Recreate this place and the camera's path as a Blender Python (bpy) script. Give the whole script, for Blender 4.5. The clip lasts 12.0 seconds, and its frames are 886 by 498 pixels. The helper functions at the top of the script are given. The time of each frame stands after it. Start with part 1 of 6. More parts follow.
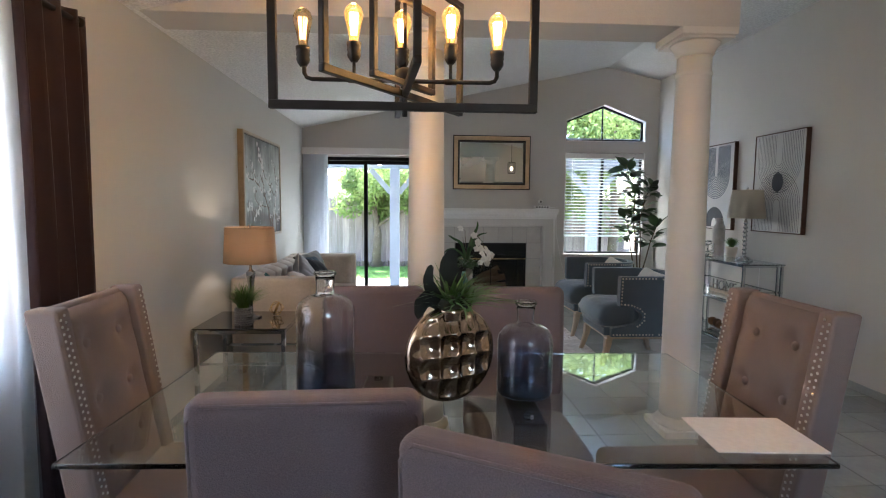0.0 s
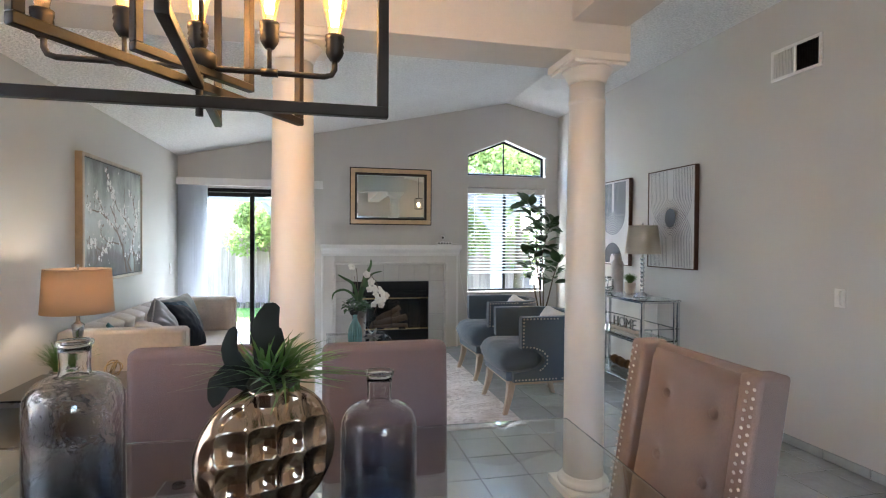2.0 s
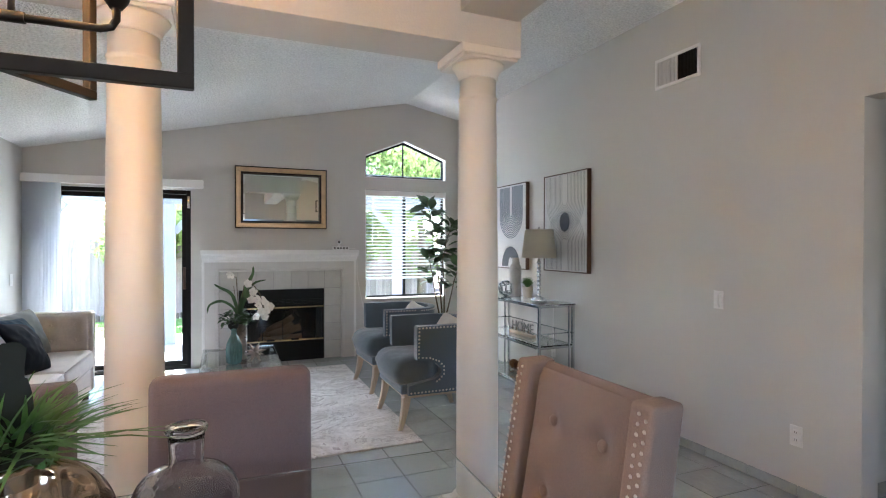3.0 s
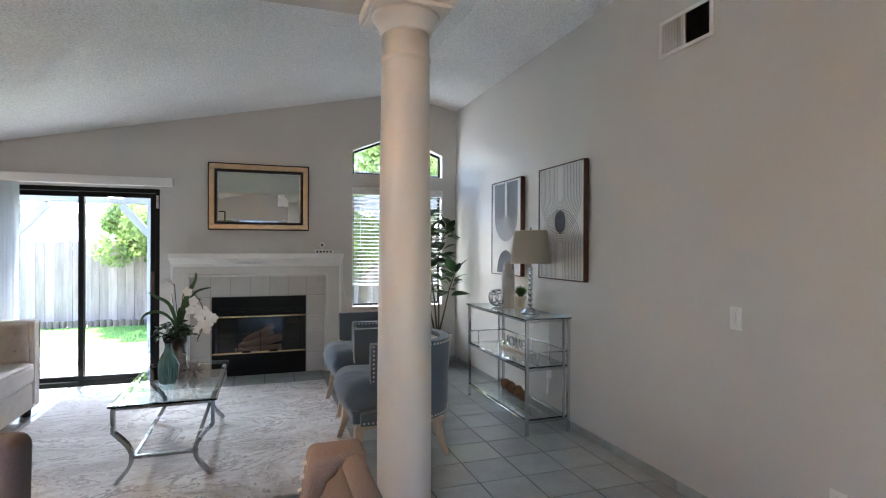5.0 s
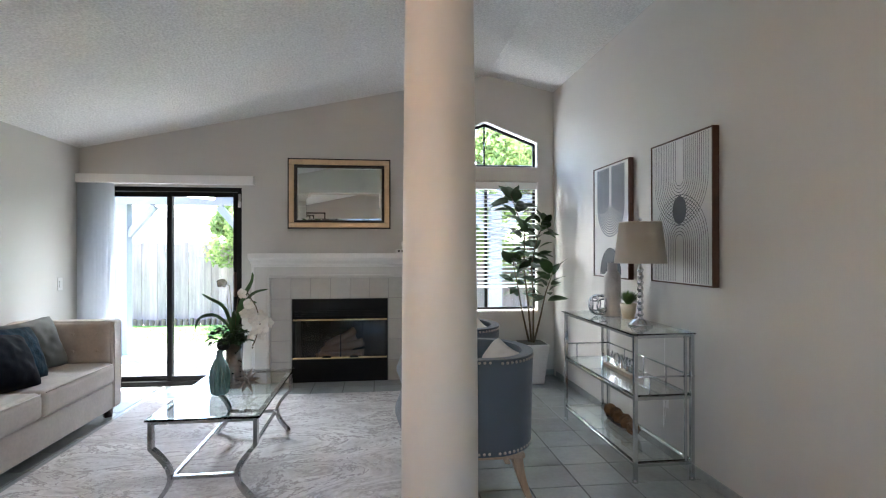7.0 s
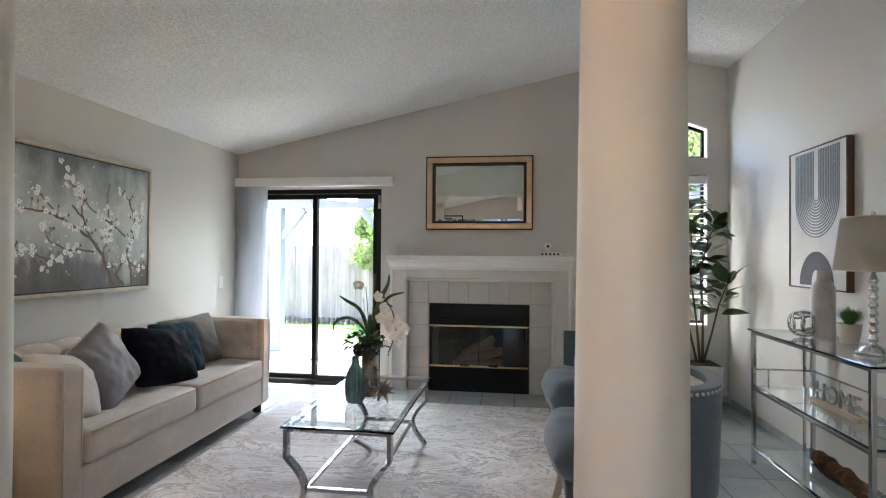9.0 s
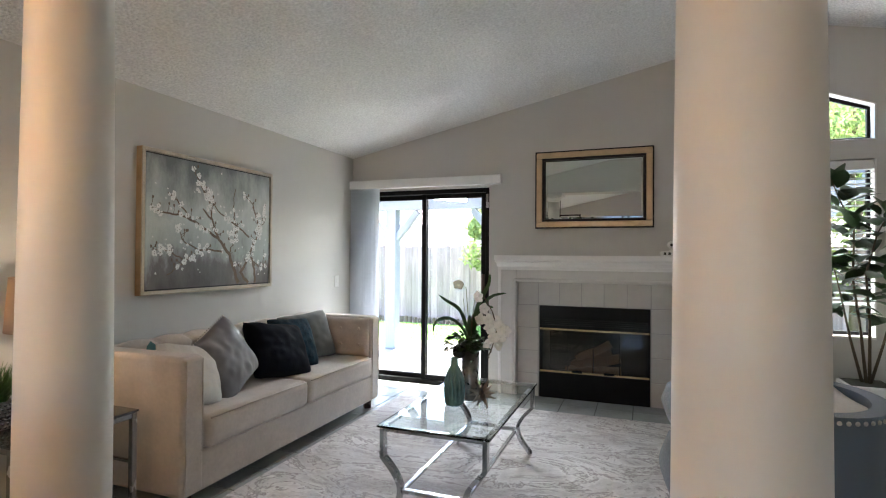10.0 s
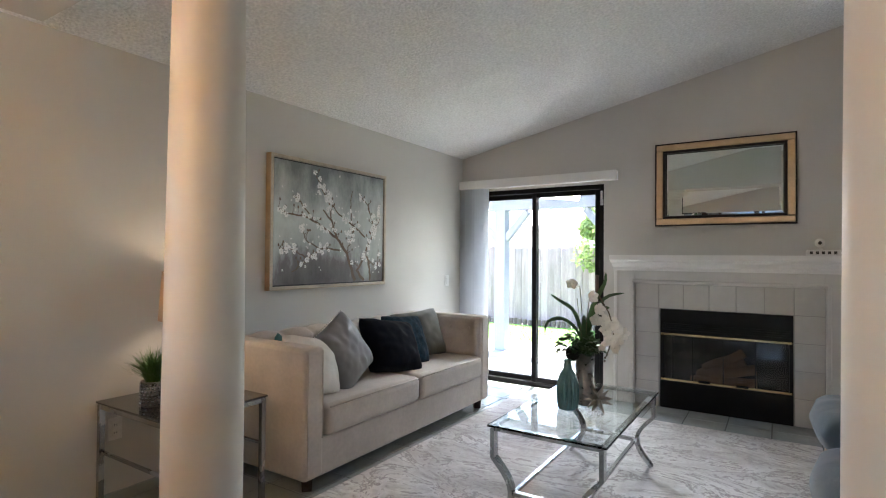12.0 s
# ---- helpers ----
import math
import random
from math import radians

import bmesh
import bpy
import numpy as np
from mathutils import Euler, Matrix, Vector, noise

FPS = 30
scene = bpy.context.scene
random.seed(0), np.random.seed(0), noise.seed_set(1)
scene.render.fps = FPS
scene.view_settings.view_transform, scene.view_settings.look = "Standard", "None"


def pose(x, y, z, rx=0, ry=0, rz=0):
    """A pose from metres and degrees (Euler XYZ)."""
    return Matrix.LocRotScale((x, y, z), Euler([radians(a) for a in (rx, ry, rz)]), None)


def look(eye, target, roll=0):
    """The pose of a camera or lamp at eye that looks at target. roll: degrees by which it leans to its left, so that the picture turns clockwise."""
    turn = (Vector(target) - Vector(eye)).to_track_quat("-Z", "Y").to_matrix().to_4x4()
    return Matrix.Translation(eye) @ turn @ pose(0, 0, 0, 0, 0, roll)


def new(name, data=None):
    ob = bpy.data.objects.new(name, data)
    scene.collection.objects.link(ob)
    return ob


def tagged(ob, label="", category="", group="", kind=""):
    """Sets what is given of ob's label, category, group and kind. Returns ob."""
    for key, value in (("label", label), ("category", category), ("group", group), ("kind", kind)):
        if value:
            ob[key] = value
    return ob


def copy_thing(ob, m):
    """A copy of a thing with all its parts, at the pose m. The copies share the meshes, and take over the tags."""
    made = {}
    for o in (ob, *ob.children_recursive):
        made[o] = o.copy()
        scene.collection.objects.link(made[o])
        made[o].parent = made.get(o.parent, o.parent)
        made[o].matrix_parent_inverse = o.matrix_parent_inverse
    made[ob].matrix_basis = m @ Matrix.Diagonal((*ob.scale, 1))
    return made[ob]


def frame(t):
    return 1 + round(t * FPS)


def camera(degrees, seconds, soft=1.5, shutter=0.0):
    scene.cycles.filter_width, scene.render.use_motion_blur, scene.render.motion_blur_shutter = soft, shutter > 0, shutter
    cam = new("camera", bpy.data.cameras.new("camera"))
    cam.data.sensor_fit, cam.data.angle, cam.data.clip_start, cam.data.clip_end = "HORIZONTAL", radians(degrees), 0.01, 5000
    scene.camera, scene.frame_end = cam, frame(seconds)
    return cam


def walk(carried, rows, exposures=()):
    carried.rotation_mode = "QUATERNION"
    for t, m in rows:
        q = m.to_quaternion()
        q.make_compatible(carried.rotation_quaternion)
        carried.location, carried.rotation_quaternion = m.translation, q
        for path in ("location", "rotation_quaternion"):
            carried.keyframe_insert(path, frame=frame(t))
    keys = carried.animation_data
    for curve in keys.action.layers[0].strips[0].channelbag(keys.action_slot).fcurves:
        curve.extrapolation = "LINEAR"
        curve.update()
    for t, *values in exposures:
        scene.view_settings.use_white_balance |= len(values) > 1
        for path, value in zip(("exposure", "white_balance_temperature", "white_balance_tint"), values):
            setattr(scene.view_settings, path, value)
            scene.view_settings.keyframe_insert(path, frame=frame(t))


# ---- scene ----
cam = camera(80.2, 12.0, 1.1)
PATH = [
    (0, (1.737, 2.66, 1.43), (1.853, 4.65, 1.26), 0.5),
    (0.5, (1.796, 2.76, 1.414), (1.901, 4.756, 1.326), 0.5),
    (1, (1.896, 2.856, 1.418), (2.025, 4.851, 1.356), 0.5),
    (1.5, (1.939, 2.938, 1.418), (2.188, 4.922, 1.376), 0.4),
    (2, (1.976, 3.073, 1.429), (2.416, 5.024, 1.399), 0.4),
    (2.5, (2.019, 3.187, 1.444), (2.679, 5.075, 1.422), 0.4),
    (3, (2.166, 3.282, 1.443), (2.937, 5.127, 1.427), 0.1),
    (3.2, (2.227, 3.322, 1.436), (3.014, 5.161, 1.425), 0.2),
    (4.8, (2.801, 3.673, 1.44), (3.508, 5.544, 1.436), 0.2),
    (5, (2.871, 3.702, 1.44), (3.519, 5.595, 1.438), 0.2),
    (5.5, (3.02, 3.81, 1.436), (3.52, 5.747, 1.434), 0.1),
    (6, (3.111, 3.983, 1.432), (3.511, 5.942, 1.433), 0.2),
    (6.5, (3.197, 4.142, 1.402), (3.526, 6.115, 1.409), 0.2),
    (6.7, (3.254, 4.202, 1.402), (3.548, 6.18, 1.407), 0.0),
    (8.3, (3.215, 4.633, 1.416), (3.214, 6.633, 1.43), 0.8),
    (8.5, (3.201, 4.663, 1.405), (3.149, 6.662, 1.419), 0.6),
    (9, (3.193, 4.707, 1.384), (2.925, 6.688, 1.406), 0.45),
    (9.5, (3.241, 4.807, 1.361), (2.723, 6.738, 1.387), 0.4),
    (10, (3.274, 4.873, 1.365), (2.567, 6.743, 1.391), 0.4),
    (10.5, (3.279, 4.889, 1.355), (2.423, 6.695, 1.384), 0.35),
    (11, (3.286, 4.891, 1.347), (2.338, 6.652, 1.381), 0.4),
    (11.5, (3.275, 4.884, 1.353), (2.252, 6.602, 1.385), 0.4),
    (12, (3.247, 4.91, 1.335), (2.172, 6.596, 1.368), 0.5),
]
EXPOSURE = [(t, e, k, 11) for t, e, k in ((0.0, 3.90, 6080), (0.5, 3.90, 6080), (1.0, 4.26, 6000), (1.5, 4.48, 5980), (2.0, 4.53, 6000), (3.0, 4.54, 5970), (5.0, 4.28, 6050), (8.5, 4.28, 6300), (10.0, 4.14, 6480), (12.0, 4.13, 6400))]
walk(cam, [(t, look(eye, target, roll)) for t, eye, target, roll in PATH], EXPOSURE)

# ==== world, sun, large lights ====
world = bpy.data.worlds.new("sky")
scene.world = world
world.use_nodes = True
wn = world.node_tree.nodes
sky = wn.new("ShaderNodeTexSky")
sky.sky_type, sky.sun_disc = "NISHITA", False
sky.sun_elevation, sky.sun_rotation = radians(74), radians(-10)
world.node_tree.links.new(sky.outputs[0], wn["Background"].inputs[0])
wn["Background"].inputs[1].default_value = 0.15


def lamp(name, kind, power, colour, m, size=0.1, size_y=None):
    data = bpy.data.lights.new(name, kind)
    data.energy, data.color = power, colour
    if kind == "SUN":
        data.angle = size
    elif kind == "AREA":
        data.shape, data.size, data.size_y = "RECTANGLE", size, size_y or size
    else:
        data.shadow_soft_size = size
    ob = new(name, data)
    ob.matrix_world = m
    return ob


lamp("sun", "SUN", 3.6, (1.0, 0.95, 0.87), look((-1.2, 17.0, 24.0), (0.0, 10.3, 0.0)), radians(0.5))
# daylight in the dining window
lamp("window_daylight", "AREA", 1.5, (1.0, 0.98, 0.94), look((0.12, 3.75, 1.5), (2.0, 3.75, 1.35)), 1.7, 1.15)
# fill lamp added out of view to lighten the hall, no window there
lamp("hall_fill", "AREA", 0.14, (1.0, 0.98, 0.95), look((6.9, 3.6, 1.5), (5.0, 4.3, 1.2)), 1.0, 1.6)

# sky beside the gable window, standing in at its west jamb
lamp("gable_window_daylight", "AREA", 3.3, (1.0, 0.99, 0.95), look((3.62, 10.62, 1.75), (5.3, 8.6, 1.5)), 0.42, 1.7)
# open sky over the patio, standing in at the head of the sliding door
lamp("slider_daylight", "AREA", 4.4, (0.93, 0.97, 1.0), look((1.1, 10.72, 2.22), (4.6, 8.3, 0.7)), 0.7, 0.4)

# ==== materials ====


def mat(name, col, rough=0.5, metal=0.0, var=0.08, scale=3.0, bump=0.15, bscale=60.0, grain=0.05, piece=0.0, bdist=0.004,
        sheen=0.0, trans=0.0, ior=1.45, emit=0.0, coat=0.0, stretch=None, rvar=0.1):
    """A plain surface with large stains, fine grain, relief and uneven gloss; piece: how far single pieces differ."""
    m = bpy.data.materials.new(name)
    m.use_nodes = True
    nt = m.node_tree
    n, ln = nt.nodes, nt.links
    p = n["Principled BSDF"]
    tc = n.new("ShaderNodeTexCoord")
    vec = tc.outputs["Object"]
    if piece or stretch:
        info = n.new("ShaderNodeObjectInfo")
        mp = n.new("ShaderNodeMapping")
        ln.new(vec, mp.inputs[0])
        if piece:
            sc = n.new("ShaderNodeVectorMath")
            sc.operation = "SCALE"
            sc.inputs[0].default_value = (37.0, 19.0, 53.0)
            ln.new(info.outputs["Random"], sc.inputs["Scale"])
            ln.new(sc.outputs[0], mp.inputs[1])
        if stretch:
            mp.inputs[3].default_value = stretch
        vec = mp.outputs[0]
    big, fine = n.new("ShaderNodeTexNoise"), n.new("ShaderNodeTexNoise")
    for t, s, d in ((big, scale, 5), (fine, bscale, 3)):
        t.inputs["Scale"].default_value, t.inputs["Detail"].default_value = s, d
        ln.new(vec, t.inputs["Vector"])

    def lighten(fac, amount, colour_socket=None):
        r = n.new("ShaderNodeMapRange")
        r.inputs[1].default_value, r.inputs[2].default_value = 0.25, 0.75
        r.inputs[3].default_value, r.inputs[4].default_value = 1 - amount, 1 + amount
        ln.new(fac, r.inputs[0])
        return r.outputs[0]

    k = n.new("ShaderNodeMath")
    k.operation = "MULTIPLY"
    ln.new(lighten(big.outputs[0], var), k.inputs[0])
    ln.new(lighten(fine.outputs[0], grain), k.inputs[1])
    last = k.outputs[0]
    if piece:
        k2, r = n.new("ShaderNodeMath"), n.new("ShaderNodeMapRange")
        k2.operation = "MULTIPLY"
        r.inputs[3].default_value, r.inputs[4].default_value = 1 - piece, 1 + piece
        ln.new(info.outputs["Random"], r.inputs[0])
        ln.new(last, k2.inputs[0])
        ln.new(r.outputs[0], k2.inputs[1])
        last = k2.outputs[0]
    vm = n.new("ShaderNodeVectorMath")
    vm.operation = "SCALE"
    vm.inputs[0].default_value = col
    ln.new(last, vm.inputs["Scale"])
    ln.new(vm.outputs[0], p.inputs["Base Color"])
    rr = n.new("ShaderNodeMapRange")
    rr.inputs[1].default_value, rr.inputs[2].default_value = 0.3, 0.7
    rr.inputs[3].default_value, rr.inputs[4].default_value = max(rough * (1 - rvar), 0.0), min(rough * (1 + rvar), 1.0)
    ln.new(big.outputs[0], rr.inputs[0])
    ln.new(rr.outputs[0], p.inputs["Roughness"])
    p.inputs["Metallic"].default_value, p.inputs["IOR"].default_value = metal, ior
    p.inputs["Transmission Weight"].default_value, p.inputs["Sheen Weight"].default_value = trans, sheen
    p.inputs["Coat Weight"].default_value = coat
    if emit:
        p.inputs["Emission Color"].default_value, p.inputs["Emission Strength"].default_value = (*col, 1), emit
    if bump:
        b = n.new("ShaderNodeBump")
        b.inputs["Strength"].default_value, b.inputs["Distance"].default_value = min(bump, 1.0), bdist
        ln.new(fine.outputs[0], b.inputs["Height"])
        ln.new(b.outputs[0], p.inputs["Normal"])
    return m


def glass(name, col=(1, 1, 1), rough=0.0, ior=1.45):
    m = bpy.data.materials.new(name)
    m.use_nodes = True
    p = m.node_tree.nodes["Principled BSDF"]
    p.inputs["Base Color"].default_value, p.inputs["Roughness"].default_value = (*col, 1), rough
    p.inputs["Transmission Weight"].default_value, p.inputs["IOR"].default_value = 1.0, ior
    return m


def ramp(m, fac, stops, target):
    n, ln = m.node_tree.nodes, m.node_tree.links
    r = n.new("ShaderNodeValToRGB")
    while len(r.color_ramp.elements) < len(stops):
        r.color_ramp.elements.new(0.5)
    for e, (pos, c) in zip(r.color_ramp.elements, stops):
        e.position, e.color = pos, (*c, 1)
    ln.new(fac, r.inputs[0])
    ln.new(r.outputs[0], target)
    return r


M_WALL = mat("wall_paint", (0.585, 0.57, 0.54), 0.62, var=0.025, scale=1.3, bump=0.12, bscale=170, grain=0.015)
M_CEIL = mat("popcorn_ceiling", (0.82, 0.82, 0.81), 0.95, var=0.03, scale=1.5, bump=1.0, bscale=62, grain=0.16, bdist=0.02)
M_HEADER = mat("header_texture", (0.625, 0.60, 0.56), 0.85, var=0.03, scale=1.5, bump=0.35, bscale=120, grain=0.02)
M_TRIM = mat("white_trim", (0.78, 0.77, 0.75), 0.35, var=0.03, scale=2.0, bump=0.05, bscale=90, grain=0.01)
M_SURR = mat("mantel_paint", (0.62, 0.60, 0.57), 0.42, var=0.03, scale=2.0, bump=0.05, bscale=90, grain=0.01)
M_COL = mat("column_paint", (0.73, 0.695, 0.64), 0.33, var=0.02, scale=2.5, bump=0.06, bscale=40, grain=0.01)
M_TILE = mat("floor_tile", (0.375, 0.402, 0.40), 0.22, var=0.08, scale=6, bump=0.05, bscale=35, grain=0.05, piece=0.08, rvar=0.08)
M_GROUT = mat("grout", (0.11, 0.12, 0.125), 0.9, var=0.2, scale=8, bump=0.3, bscale=150)
M_FTILE = mat("fireplace_tile", (0.52, 0.50, 0.47), 0.16, var=0.05, scale=7, bump=0.35, bscale=22, grain=0.02, piece=0.05)
M_FGROUT = mat("pale_grout", (0.34, 0.33, 0.31), 0.9, var=0.15, scale=8, bump=0.3, bscale=150)
M_BLACK = mat("black_metal", (0.007, 0.007, 0.008), 0.45, 0.0, var=0.2, scale=6, bump=0.08, bscale=120)
M_BRONZE = mat("dark_bronze", (0.010, 0.007, 0.006), 0.5, 0.1, var=0.25, scale=9, bump=0.12, bscale=90)
M_BRASS = mat("brass", (0.55, 0.40, 0.20), 0.25, 1.0, var=0.12, scale=10, bump=0.03)
M_CHROME = mat("chrome", (0.62, 0.64, 0.66), 0.12, 1.0, var=0.06, scale=6, bump=0.02, rvar=0.4)
M_STEEL = mat("brushed_steel", (0.42, 0.42, 0.43), 0.24, 1.0, var=0.12, scale=7, bump=0.04, rvar=0.4)
M_NAIL = mat("nailhead", (0.60, 0.57, 0.53), 0.3, 1.0, var=0.08, bump=0.0)
M_PANE = glass("window_glass", (0.98, 0.99, 0.99), 0.0, 1.1)
M_FGLASS = glass("smoky_fire_glass", (0.55, 0.52, 0.50))
M_TGLASS = glass("green_edge_glass", (0.90, 0.965, 0.95))
M_BULB = glass("amber_bulb_glass", (1.0, 0.72, 0.38), 0.0, 1.25)
M_BULBLIT = glass("lit_amber_bulb_glass", (1.0, 0.72, 0.38), 0.0, 1.25)
M_BULBLIT.node_tree.nodes["Principled BSDF"].inputs["Emission Color"].default_value = (1.0, 0.42, 0.09, 1)
M_BULBLIT.node_tree.nodes["Principled BSDF"].inputs["Emission Strength"].default_value = 0.04
M_FILA = mat("hot_filament", (1.0, 0.52, 0.15), 0.5, var=0.0, grain=0.0, bump=0, emit=9)
M_FILADIM = mat("weak_filament", (1.0, 0.50, 0.18), 0.5, var=0.0, grain=0.0, bump=0, emit=1.2)
M_MAUVE = mat("mauve_linen", (0.138, 0.105, 0.110), 0.92, var=0.06, scale=5, bump=0.5, bscale=420, grain=0.22, sheen=0.1)
M_TAUPE = mat("taupe_linen", (0.215, 0.158, 0.135), 0.92, var=0.06, scale=5, bump=0.5, bscale=420, grain=0.2, sheen=0.1)
M_CREAM = mat("cream_velvet", (0.53, 0.47, 0.42), 0.85, var=0.10, scale=7, bump=0.3, bscale=45, grain=0.06, sheen=0.35)
M_BLUE = mat("slate_blue_fabric", (0.086, 0.122, 0.162), 0.9, var=0.08, scale=5, bump=0.4, bscale=380, grain=0.14, sheen=0.35)
M_WOODL = mat("pale_oak", (0.46, 0.37, 0.28), 0.5, var=0.15, scale=9, bump=0.2, bscale=90, grain=0.12, stretch=(6, 6, 0.7))
M_WOODD = mat("dark_wood", (0.035, 0.018, 0.012), 0.35, var=0.2, scale=9, bump=0.1, bscale=90, stretch=(6, 6, 0.7))
M_WALNUT = mat("walnut_frame", (0.075, 0.036, 0.024), 0.5, var=0.2, scale=9, bump=0.15, bscale=120, grain=0.15)
M_GOLDF = mat("champagne_frame", (0.52, 0.38, 0.24), 0.38, 0.75, var=0.15, scale=12, bump=0.1, bscale=120, grain=0.08)
M_SILVF = mat("aged_champagne_wood", (0.50, 0.43, 0.34), 0.45, 0.35, var=0.2, scale=9, bump=0.2, bscale=90, grain=0.15)
M_MIRROR = mat("mirror_silver", (0.74, 0.78, 0.76), 0.008, 1.0, var=0.0, grain=0.0, bump=0, rvar=0.0)
M_PAPER = mat("white_paper", (0.80, 0.79, 0.77), 0.7, var=0.02, bump=0.03)
M_CANVAS = mat("print_canvas", (0.66, 0.65, 0.64), 0.75, var=0.03, scale=5, bump=0.1, bscale=300)
M_INK = mat("charcoal_ink", (0.055, 0.062, 0.075), 0.7, var=0.1, scale=8, bump=0.05)
M_INKG = mat("slate_ink", (0.16, 0.18, 0.21), 0.7, var=0.1, scale=8, bump=0.05)
M_PLAST = mat("white_plastic", (0.75, 0.74, 0.72), 0.35, var=0.02, bump=0.0)
M_BLACK.node_tree.nodes["Principled BSDF"].inputs["Specular IOR Level"].default_value = 0.18
M_DARKPL = mat("dark_plastic", (0.02, 0.02, 0.02), 0.4, bump=0.0)
M_LEAF = mat("leaf_green", (0.036, 0.078, 0.026), 0.42, var=0.35, scale=9, bump=0.15, bscale=60, grain=0.12, piece=0.35)
M_GRASSP = mat("artificial_grass", (0.075, 0.16, 0.036), 0.55, var=0.3, scale=30, bump=0.0, piece=0.2)
M_DKLEAF = mat("near_black_leaf", (0.008, 0.011, 0.008), 0.75, var=0.2, scale=9, bump=0.1)
M_STEM = mat("plant_stem", (0.10, 0.075, 0.045), 0.7, var=0.2, scale=20, bump=0.2)
M_PETAL = mat("orchid_petal", (0.80, 0.77, 0.72), 0.6, var=0.06, scale=30, bump=0.1, sheen=0.2)
M_POTW = mat("white_ceramic", (0.74, 0.72, 0.69), 0.25, var=0.04, scale=6, bump=0.03)
M_CREAMPOT = mat("cream_ceramic", (0.66, 0.59, 0.48), 0.4, var=0.06, scale=8, bump=0.08)
M_TEAL = mat("teal_glaze", (0.10, 0.22, 0.22), 0.18, var=0.25, scale=14, bump=0.1, bscale=30, coat=0.4)
M_MERC = mat("mercury_glass", (0.42, 0.32, 0.23), 0.13, 1.0, var=0.25, scale=7, bump=0.05, bscale=20, rvar=0.5)
M_ZINC = mat("mottled_silver", (0.26, 0.235, 0.215), 0.36, 1.0, var=0.35, scale=26, bump=0.2, bscale=60, rvar=0.5)
M_SOIL = mat("dark_moss", (0.03, 0.03, 0.02), 0.95, var=0.3, scale=40, bump=0.8, bscale=90)
M_CURTD = mat("aubergine_curtain", (0.060, 0.030, 0.033), 0.8, var=0.1, scale=5, bump=0.25, bscale=300, grain=0.1, sheen=0.4)
M_NAVY = mat("navy_velvet", (0.0035, 0.0055, 0.011), 0.8, var=0.3, scale=10, bump=0.3, bscale=40, sheen=0.02)
M_PETROL = mat("petrol_chenille", (0.012, 0.036, 0.056), 0.85, var=0.4, scale=26, bump=0.8, bscale=70, sheen=0.08)
for _m in (M_NAVY, M_PETROL):
    _m.node_tree.nodes["Principled BSDF"].inputs["Specular IOR Level"].default_value = 0.1
M_GREYP = mat("grey_satin", (0.20, 0.19, 0.195), 0.45, var=0.12, scale=5, bump=0.4, bscale=18, sheen=0.15)
M_SAGE = mat("sage_grey_velvet", (0.145, 0.15, 0.135), 0.8, var=0.15, scale=6, bump=0.4, bscale=22, sheen=0.2)
M_WHITEP = mat("ivory_cotton", (0.66, 0.63, 0.58), 0.85, var=0.06, scale=8, bump=0.4, bscale=120)
M_TEALP = mat("teal_satin", (0.055, 0.17, 0.17), 0.5, var=0.12, scale=6, bump=0.1)
M_RATTAN = mat("dried_rattan", (0.16, 0.085, 0.040), 0.75, var=0.35, scale=25, bump=0.5, bscale=90, piece=0.35)
M_LOG = mat("split_log", (0.36, 0.22, 0.13), 0.9, var=0.35, scale=14, bump=0.8, bscale=60, stretch=(1, 5, 5))
M_CONC = mat("patio_concrete", (0.31, 0.30, 0.285), 0.85, var=0.1, scale=1.2, bump=0.2, bscale=80)
M_LAWN = mat("lawn", (0.10, 0.20, 0.04), 0.9, var=0.3, scale=2.0, bump=1.0, bscale=120, grain=0.3)
M_EARTH = mat("bare_earth", (0.30, 0.26, 0.21), 0.95, var=0.2, scale=1.0, bump=0.6, bscale=60)
M_FENCE = mat("weathered_fence", (0.25, 0.20, 0.19), 0.9, var=0.25, scale=3.0, bump=0.5, bscale=40, grain=0.15, piece=0.22, stretch=(6, 6, 0.6))
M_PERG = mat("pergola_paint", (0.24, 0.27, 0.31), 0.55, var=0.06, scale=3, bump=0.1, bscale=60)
M_STUCCO = mat("pale_stucco", (0.62, 0.58, 0.52), 0.9, var=0.06, scale=1.5, bump=0.4, bscale=70)
M_ROOF = mat("roof_tile", (0.42, 0.37, 0.34), 0.85, var=0.2, scale=3, bump=0.3, bscale=30)
M_BARK = mat("bark", (0.13, 0.10, 0.075), 0.9, var=0.3, scale=6, bump=0.8, bscale=30)
M_BLOSS = mat("blossom_paint", (0.82, 0.82, 0.80), 0.6, var=0.12, scale=30, bump=0.5, bscale=120)
M_BRANCHP = mat("branch_paint", (0.15, 0.105, 0.075), 0.6, var=0.3, scale=30, bump=0.3)


def fabric_light(name, col, through_part):
    """Cloth or paper that lets part of the light through."""
    m = mat(name, col, 0.85, var=0.04, scale=6, bump=0.25, bscale=260, grain=0.05)
    n, ln = m.node_tree.nodes, m.node_tree.links
    t, mix = n.new("ShaderNodeBsdfTranslucent"), n.new("ShaderNodeMixShader")
    t.inputs[0].default_value = (*col, 1)
    mix.inputs[0].default_value = through_part
    ln.new(n["Principled BSDF"].outputs[0], mix.inputs[1])
    ln.new(t.outputs[0], mix.inputs[2])
    ln.new(mix.outputs[0], n["Material Output"].inputs[0])
    return m


